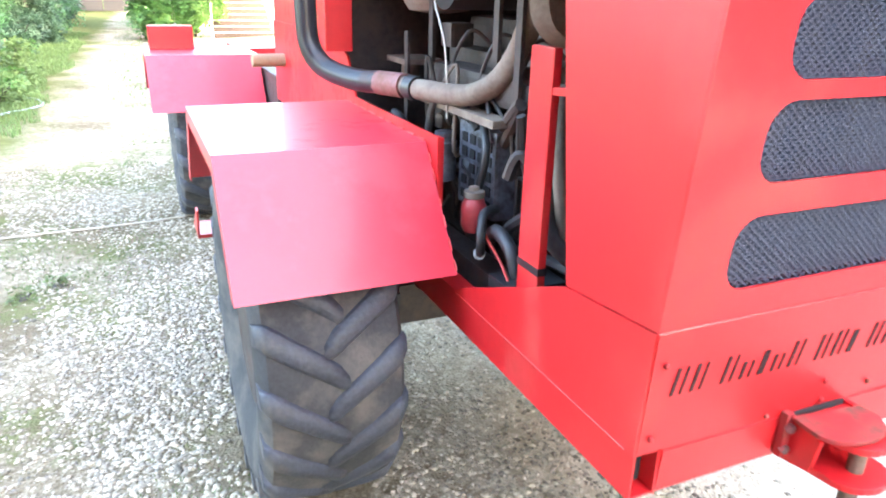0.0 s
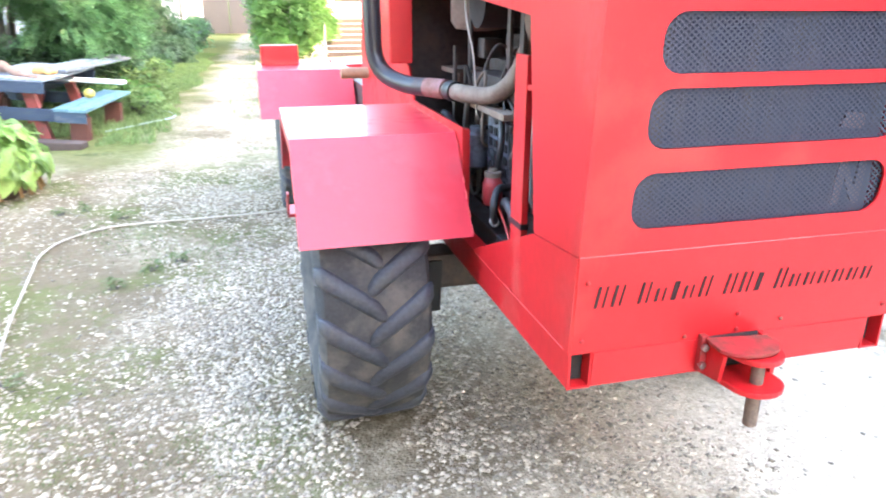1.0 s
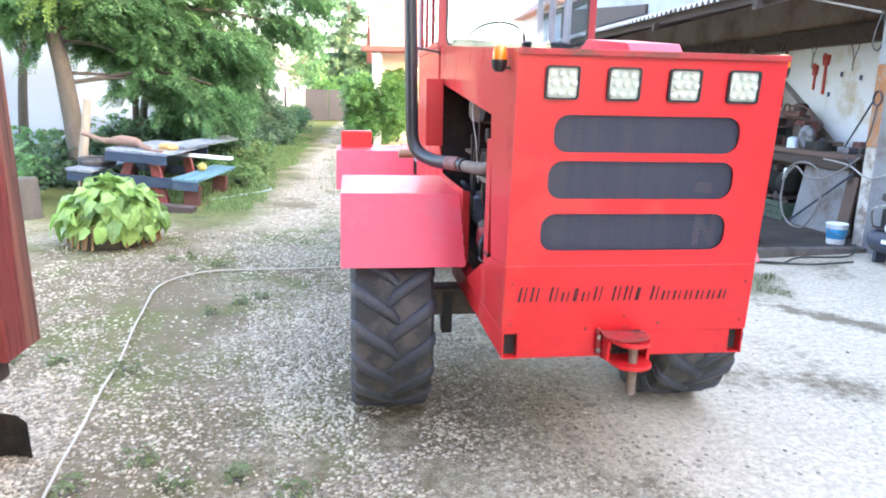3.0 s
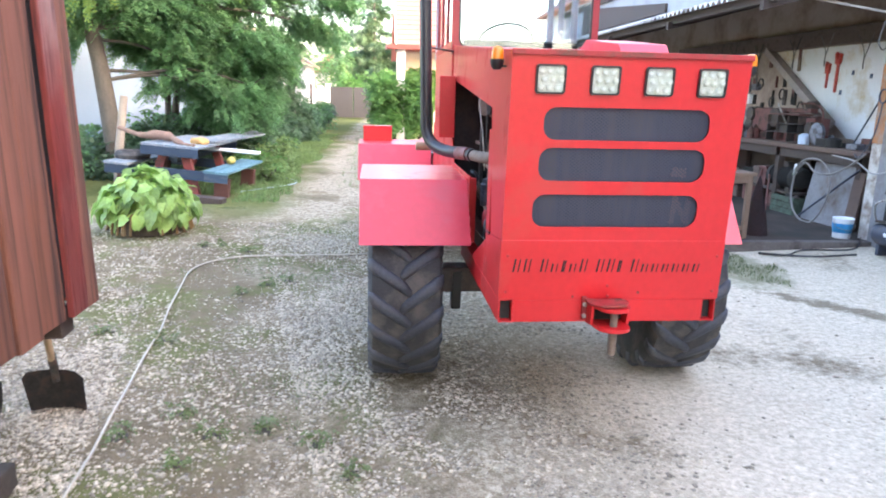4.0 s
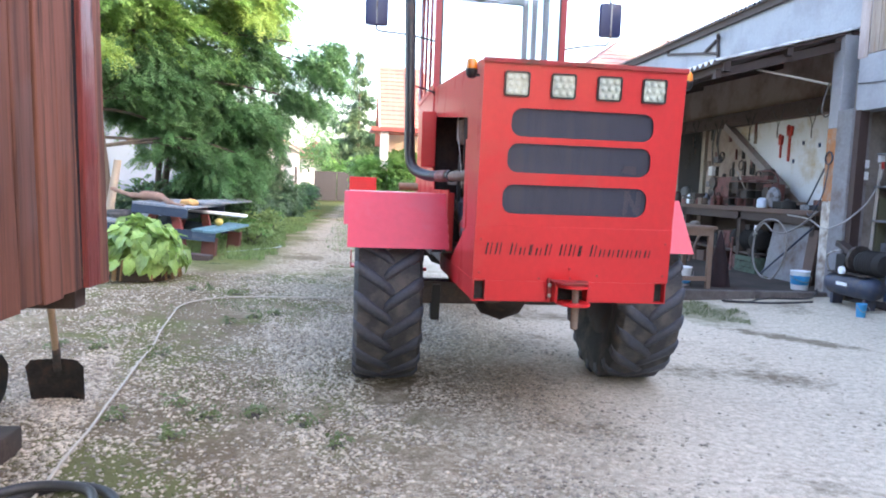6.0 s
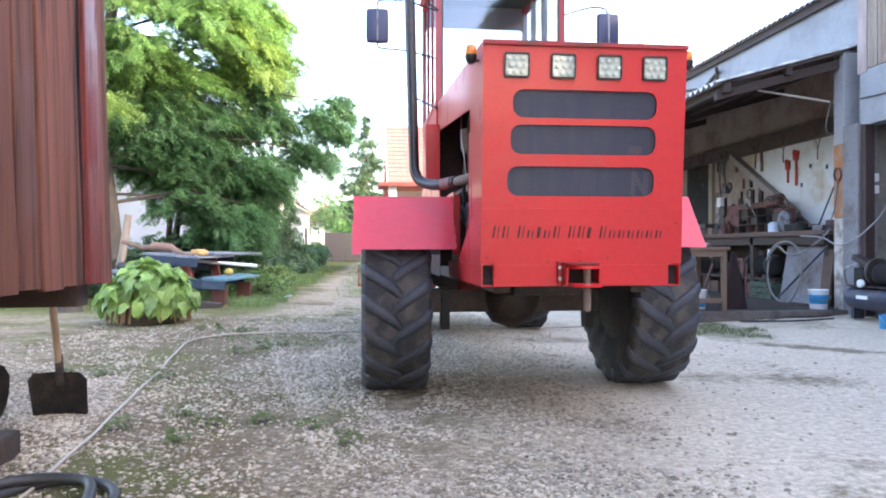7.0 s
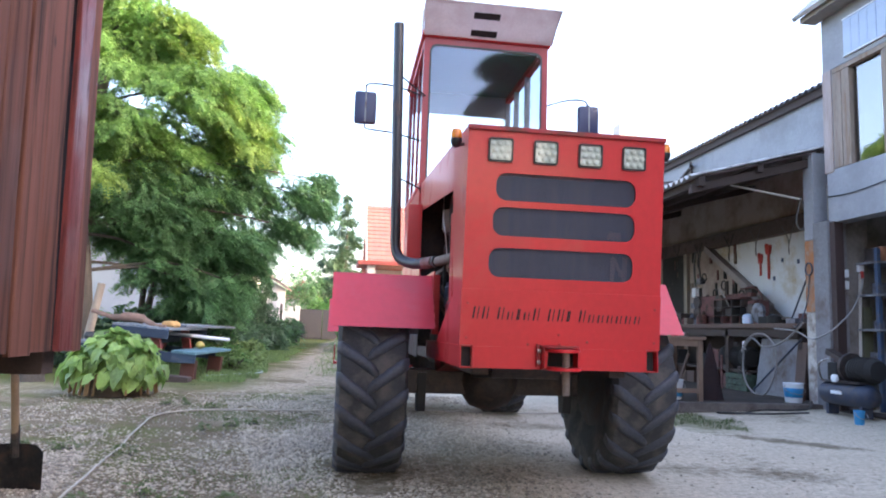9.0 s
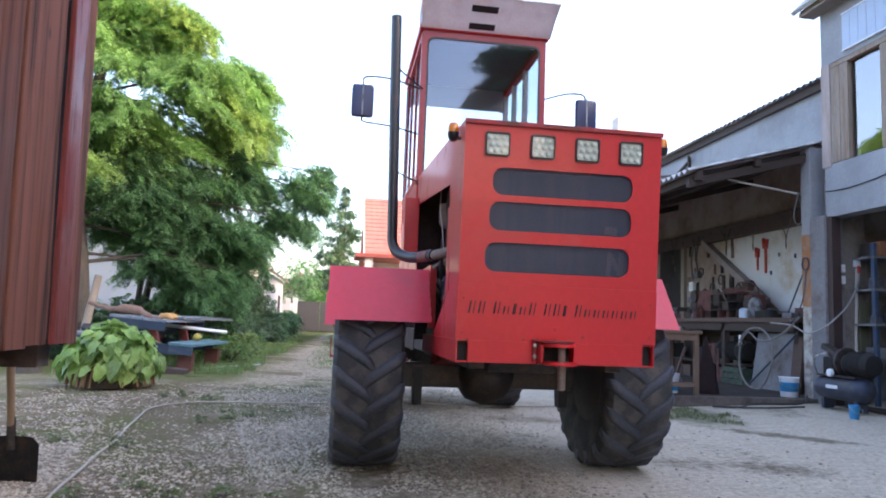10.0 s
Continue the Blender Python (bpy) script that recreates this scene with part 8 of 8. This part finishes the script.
part("window", B(-3.195, -3.16, 24, 24.7, 1.3, 2.1), DARK, outb)
part("door", B(-3.195, -3.15, 36.2, 37.2, 0, 2.05), DARKWOOD, outb)
gate = thing("yard_gate", (-1.1, 43, 0), "grey sheet gate at the end of the drive", "gate")
for k in range(2):
    x0 = -2.7 + k * 1.6
    leaf_ = part("gate_leaf", B(x0, x0 + 1.56, 43.0, 43.06, 0.08, 1.95), GATE, gate)
    part("gate_rail", B(x0, x0 + 1.56, 42.96, 43.0, 0.95, 1.05), GATE, leaf_)
for x in (-2.85, 0.5):
    part("gate_post", B(x, x + 0.3, 42.9, 43.2, 0, 2.15, 0.02), WHITEWALL, gate)
part("side_gate", B(0.85, 1.9, 43.0, 43.05, 0.05, 1.9), DARK, gate)
single("picket_panel", B(-3.05, -2.75, 39.6, 39.7, 0.0, 2.0, 0.01), WHITEWALL, "white narrow board by the outbuilding corner", "board")
single("garden_wall_end", B(-20, -2.9, 44, 44.25, 0, 1.8), WHITEWALL, "white street wall", "wall", kind="structure")
single("garden_wall_end", B(1.9, 20, 44, 44.25, 0, 1.8), WHITEWALL, "white street wall", "wall", kind="structure")
single("dustbin", lathe(bmesh.new(), [(0.22, 0.0), (0.25, 0.05), (0.28, 0.9), (0.3, 0.92), (0.1, 0.98)], (-2.35, 35.5, 0), "z", 14), BLACK, "dark dustbin beside the drive", "dustbin", smooth=50)


def tiled_slope(name, parent, corners, courses, columns, material=TILE):
    """A roof slope with real rows of tiles. corners: eave start, eave end, ridge end, ridge start."""
    a, b, c, d = (Vector(p) for p in corners)
    nrm = (b - a).cross(d - a).normalized()
    if nrm.z < 0:
        nrm = -nrm
    slope = part(name, plate(bmesh.new(), [p - nrm * 0.025 for p in (a, b, c, d)], 0.02), material, parent)
    for i in range(courses):
        bm = bmesh.new()
        v0, v1 = i / courses, (i + 1.12) / courses
        lo0, lo1 = a + (d - a) * v0, b + (c - b) * v0
        hi0, hi1 = a + (d - a) * min(1, v1), b + (c - b) * min(1, v1)
        row = []
        for k in range(columns * 2 + 1):
            u = k / (columns * 2)
            h = 0.034 if k % 2 else 0.026
            row.append((bm.verts.new(lo0 + (lo1 - lo0) * u + nrm * (h + 0.03)), bm.verts.new(hi0 + (hi1 - hi0) * u + nrm * h), bm.verts.new(lo0 + (lo1 - lo0) * u - nrm * 0.0)))
        for p, q in zip(row, row[1:]):
            bm.faces.new((p[0], q[0], q[1], p[1]))
            bm.faces.new((p[2], q[2], q[0], p[0]))
        part("tile_course", bm, material, slope)
    return slope


house = thing("house", (5, 28, 0), "white house with a red tiled roof and porch", "house")
part("wall", B(1.3, 3.0, 26.3, 34, 0, 3.4), WHITEWALL, house)
tiled_slope("roof", house, [(1.05, 25.8, 3.25), (3.1, 25.8, 3.25), (3.1, 30.2, 6.62), (1.05, 30.2, 6.62)], 16, 8)
tiled_slope("roof_back", house, [(3.1, 34.6, 3.25), (1.05, 34.6, 3.25), (1.05, 30.2, 6.62), (3.1, 30.2, 6.62)], 8, 10)
part("gable", P([(26.3, 3.4), (30.2, 6.48), (34, 3.4)], "x", 1.3, 1.5), WHITEWALL, house)
part("verge_board", plate(bmesh.new(), [(1.0, 25.75, 3.2), (1.0, 30.2, 6.62), (1.0, 30.2, 6.76), (1.0, 25.75, 3.36)], 0.05), WHITEWALL, house)
porch = part("porch_roof", plate(bmesh.new(), [(0.62, 21.9, 3.08), (5.0, 21.9, 3.08), (5.0, 26.3, 3.3), (0.62, 26.3, 3.3)], 0.14), PORCHRED, house, "dark red porch roof")
for x in (0.95, 4.6):
    part("porch_pillar", B(x, x + 0.28, 22.1, 22.38, 0, 3.08, 0.02), WHITEWALL, porch)
stair = thing("porch_stair", (3.1, 23.4, 0), "dark brown porch stair with pale nosings and white railing", "stair")
STAIRBROWN = mat("dark_brown_stair", (0.075, 0.055, 0.05), rough=0.8, var=0.25, scale=3, bump=0.2)
for k in range(7):
    tread = part("tread", B(2.40, 4.2, 23.2 + k * 0.27, 23.49 + k * 0.27, 0.17 * k, 0.17 * (k + 1) - 0.02, 0.006), STAIRBROWN, stair)
    part("nosing", B(2.39, 4.21, 23.17 + k * 0.27, 23.47 + k * 0.27, 0.17 * (k + 1) - 0.019, 0.17 * (k + 1) + 0.008, 0.005), CABTRIM, tread)
for x in (2.33, 4.25):
    rail = part("railing", T([(x, 23.1, 0.95), (x, 24.9, 1.95)], 0.03, 8), WHITEPLASTIC, stair)
    part("mid_rail", T([(x, 23.1, 0.55), (x, 24.9, 1.55)], 0.02, 6), WHITEPLASTIC, rail)
    for k in range(4):
        part("baluster", T([(x, 23.15 + k * 0.58, 0.0), (x, 23.15 + k * 0.58, 0.97 + k * 0.32)], 0.02, 6), WHITEPLASTIC, rail)
# Paler copy of TILE: haze over the far roof is put into the colour.
PALETILE = mat("haze_pale_roof_tile", (0.40, 0.235, 0.21), rough=0.85, var=0.15, scale=2, fine=20, bump=0.2, dirt=(0.33, 0.20, 0.18), dirt_amount=0.4, dirt_scale=1.5)
house2 = thing("farm_house", (12, 26, 0), "large house with a red tiled roof behind the workshop", "house")
part("wall", B(8.6, 17.2, 26.5, 33.0, 0, 5.35), WHITEWALL, house2)
tiled_slope("roof", house2, [(8.2, 26, 5.4), (17.6, 26, 5.4), (17.6, 30, 8.6), (12.6, 30, 8.6)], 14, 24, PALETILE)
tiled_slope("roof_hip", house2, [(8.2, 33.5, 5.4), (8.2, 26, 5.4), (12.6, 30, 8.6), (12.6, 30.4, 8.6)], 10, 14, PALETILE)
tiled_slope("roof_back", house2, [(17.6, 33.5, 5.4), (8.2, 33.5, 5.4), (12.6, 30.2, 8.6), (17.6, 30.2, 8.6)], 8, 14, PALETILE)
chim = part("chimney", B(12.3, 13.1, 27.0, 27.8, 7.0, 10.6, 0.03), WHITEWALL, house2, "pale chimney")
far_house = thing("far_house", (-3.4, 62, 0), "distant house with a red gable roof", "house")
part("wall", B(-5.2, -1.7, 60, 68, 0, 3.3), WHITEWALL, far_house)
part("roof", P([(-5.5, 3.25), (-1.4, 3.25), (-3.45, 4.9)], "y", 59.6, 68), BROWNTILE, far_house)

# ---- gravel, grass and weeds ----
rng = np.random.default_rng(7)


def rubble(name, gx, gy, size, flat, material, label, category):
    """Many small angular lumps lying on the ground, as one mesh."""
    n = len(gx)
    gz = np.array([ground_z(x, y) + 0.016 * noise.noise((x * 0.5, y * 0.5, 0.3)) + 0.006 * noise.noise((x * 2.1, y * 2.1, 4.1)) for x, y in zip(gx, gy)])
    octa = np.array([(1, 0, 0), (0, 1, 0), (-1, 0, 0), (0, -1, 0), (0.1, 0.1, 0.8 * flat), (0, 0, -0.6 * flat)])
    V = octa[None] * size[:, None, None] * rng.uniform(0.6, 1.35, size=(n, 6, 3))
    ang = rng.uniform(0, 2 * math.pi, n)
    ca, sa = np.cos(ang)[:, None], np.sin(ang)[:, None]
    V = np.stack([V[:, :, 0] * ca - V[:, :, 1] * sa + gx[:, None], V[:, :, 0] * sa + V[:, :, 1] * ca + gy[:, None], V[:, :, 2] + gz[:, None] + size[:, None] * 0.15 * flat], axis=2).reshape(-1, 3)
    F = np.array([(0, 1, 4), (1, 2, 4), (2, 3, 4), (3, 0, 4), (1, 0, 5), (2, 1, 5), (3, 2, 5), (0, 3, 5)])
    F = (F[None] + (np.arange(n) * 6)[:, None, None]).reshape(-1, 3)
    me = bpy.data.meshes.new(name)
    me.vertices.add(len(V))
    me.vertices.foreach_set("co", V.astype(np.float32).ravel())
    me.loops.add(len(F) * 3)
    me.loops.foreach_set("vertex_index", F.astype(np.int32).ravel())
    me.polygons.add(len(F))
    me.polygons.foreach_set("loop_start", np.arange(0, len(F) * 3, 3, dtype=np.int32))
    me.update(calc_edges=True)
    me.materials.append(material)
    return tagged(new(name, me), label, category, kind="stuff")


N = 280000
gx = np.concatenate([rng.uniform(-2.9, 3.6, N // 2), rng.normal(-0.2, 1.2, N - N // 2)])
gy = np.concatenate([rng.uniform(-1.4, 6.8, N // 2), rng.normal(1.2, 1.5, N - N // 2)])
dens = np.array([noise.noise((x * 0.9, y * 0.9, 7.7)) + 0.8 * noise.noise((x * 4, y * 4, 1.7)) for x, y in zip(gx, gy)])
keep = (dens > rng.uniform(-0.85, 0.45, N)) & ((gx < 0.9) | (rng.random(N) < np.clip(1.9 - gx, 0.03, 1))) & ((np.abs(gx + 0.40 + 0.2 * gy) > 0.5) | (rng.random(N) < 0.25)) & ((gx > -1.05) | (gy > -0.2))
gx, gy = gx[keep], gy[keep]
rubble("gravel_stones", gx, gy, 0.0042 + 0.0135 * rng.random(len(gx)) ** 2.1, 0.62, mat("gravel_stone", (0.385, 0.328, 0.25), rough=0.85, var=0.36, scale=2, fine=200, bump=0.1, island=1.15), "loose pale beige gravel stones", "gravel")
N = 1500
gx, gy = np.concatenate([rng.uniform(-1.8, 3.0, N // 2), rng.normal(0.6, 0.7, N // 2)]), np.concatenate([rng.uniform(-1.2, 4.5, N // 2), rng.normal(0.2, 0.6, N // 2)])
dens = np.array([noise.noise((x * 1.6, y * 1.6, 2.7)) for x, y in zip(gx, gy)])
keep = (dens > rng.uniform(-0.5, 0.5, N)) & (gx < 1.3)
gx, gy = gx[keep], gy[keep]
rubble("soil_crumbs", gx, gy, 0.003 + 0.008 * rng.random(len(gx)) ** 3, 0.5, mat("dark_soil", (0.10, 0.078, 0.055), rough=0.95, var=0.4, scale=3, fine=60, bump=0.3, island=0.8), "dark crumbs of soil and leaf litter on the gravel", "soil")


def blades(name, xy, height, width, seed, label, material):
    r = np.random.default_rng(seed)
    n = len(xy)
    zz = np.array([ground_z(x, y) for x, y in xy])
    a = r.uniform(0, 2 * math.pi, n)
    h = height * r.uniform(0.4, 1.3, n)
    lean = r.uniform(0.1, 0.7, n) * h
    dx, dy = np.cos(a), np.sin(a)
    w = width * r.uniform(0.6, 1.3, n)
    base = np.stack([xy[:, 0], xy[:, 1], zz - 0.005], axis=1)
    px, py = -dy * w, dx * w
    zero = np.zeros(n)
    pts = np.stack([base + np.stack([px, py, zero], 1), base - np.stack([px, py, zero], 1),
                    base + np.stack([dx * lean * 0.35 - px * 0.8, dy * lean * 0.35 - py * 0.8, h * 0.65], 1),
                    base + np.stack([dx * lean * 0.35 + px * 0.8, dy * lean * 0.35 + py * 0.8, h * 0.65], 1),
                    base + np.stack([dx * lean, dy * lean, h], 1)], axis=1).reshape(-1, 3)
    k = np.arange(n) * 5
    faces = [(int(i), int(i) + 1, int(i) + 2, int(i) + 3) for i in k] + [(int(i) + 3, int(i) + 2, int(i) + 4) for i in k]
    g = sheet(pts, faces, name)
    g.materials.append(material)
    return tagged(new(name, g), label, "grass", kind="stuff")


MOSSY = mat("dull_mossy_grass", (0.12, 0.15, 0.055), rough=0.7, var=0.35, scale=0.6, fine=4, bump=0, island=0.6, translucent=0.3)
cand = np.stack([rng.uniform(-2.9, 0.6, 60000), rng.uniform(-0.5, 8.0, 60000)], axis=1)
ok = np.array([noise.noise((x * 0.75, y * 0.75, 2.2)) + 0.5 * noise.noise((x * 3, y * 3, 5.2)) > 0.0 + 0.45 * noise.random() ** 0.5 for x, y in cand])
blades("grass_tufts", cand[ok], 0.020, 0.0032, 31, "sparse grass growing through the gravel", MOSSY)
cand = np.stack([rng.uniform(3.0, 4.5, 16000), rng.uniform(3.1, 5.0, 16000)], axis=1)
ok = np.array([(x - 3.68) ** 2 / 0.17 + (y - 4.3) ** 2 / 0.5 < 0.6 + 1.1 * noise.noise((x * 3, y * 3, 1)) + 0.6 * noise.noise((x * 9, y * 9, 4)) for x, y in cand])
blades("grass_patch", cand[ok][::2], 0.034, 0.003, 32, "small grass patch before the workshop", MOSSY)
cand = np.stack([rng.uniform(-4.0, -0.7, 60000), rng.uniform(6.8, 26, 60000)], axis=1)
ok = np.array([x + 0.5 * noise.noise((x, y * 0.5, 3.3)) < -1.05 - 0.012 * (y - 8) + 0.25 * noise.noise((x * 2, y * 2, 9)) and y > 8.3 + 0.8 * noise.noise((x, y, 0)) and not (y < 9.2 and x < -1.9) for x, y in cand])
blades("verge_grass", cand[ok], 0.075, 0.005, 33, "long grass along the edge of the drive", GRASS)
cand = np.stack([rng.normal(0.35, 0.35, 6000) - 1.3 + 1.1, rng.uniform(10, 40, 6000)], axis=1)
blades("drive_centre_grass", cand[np.abs(cand[:, 0] + 0.1) < 0.4], 0.06, 0.004, 34, "grass strip along the middle of the drive", GRASS)
for i, (x, y) in enumerate(((-1.75, 11.0), (-1.9, 12.0), (-1.7, 12.9), (-2.3, 11.6), (-2.1, 13.6), (-2.4, 15.0), (-2.2, 17), (-2.3, 18.5), (-2.6, 12.6))):
    shrub((x, y, 0), 0.34, 0.42, 140, 70 + i, VINE if i % 2 else GRASS, "tall leafy weeds beside the drive", "weed", leaf=0.07)
# small weeds growing in the gravel
WEED = mat("dull_weed_leaves", (0.13, 0.17, 0.06), rough=0.6, var=0.3, scale=0.6, fine=4, bump=0, island=0.6, translucent=0.3)
rnd = random.Random(31)
spots = [(-0.79, 1.46), (-0.34, 1.22), (-0.08, 1.07), (-0.58, 1.19), (-1.01, 1.18), (-1.16, 2.48), (0.09, 0.79), (-0.67, 0.93), (-0.71, 3.88), (-0.9, 3.6), (-0.55, 4.0)]
spots += [(rnd.uniform(-1.9, 0.2), rnd.uniform(2.2, 6.5)) for _ in range(5)]
for i, (x, y) in enumerate(spots):
    r = rnd.uniform(0.025, 0.065)
    shrub((x, y, 0), r * 1.9, 0.018, int(12 + 230 * r), 90 + i, WEED, "small green weed growing in the gravel", "weed_tuft", leaf=0.02)
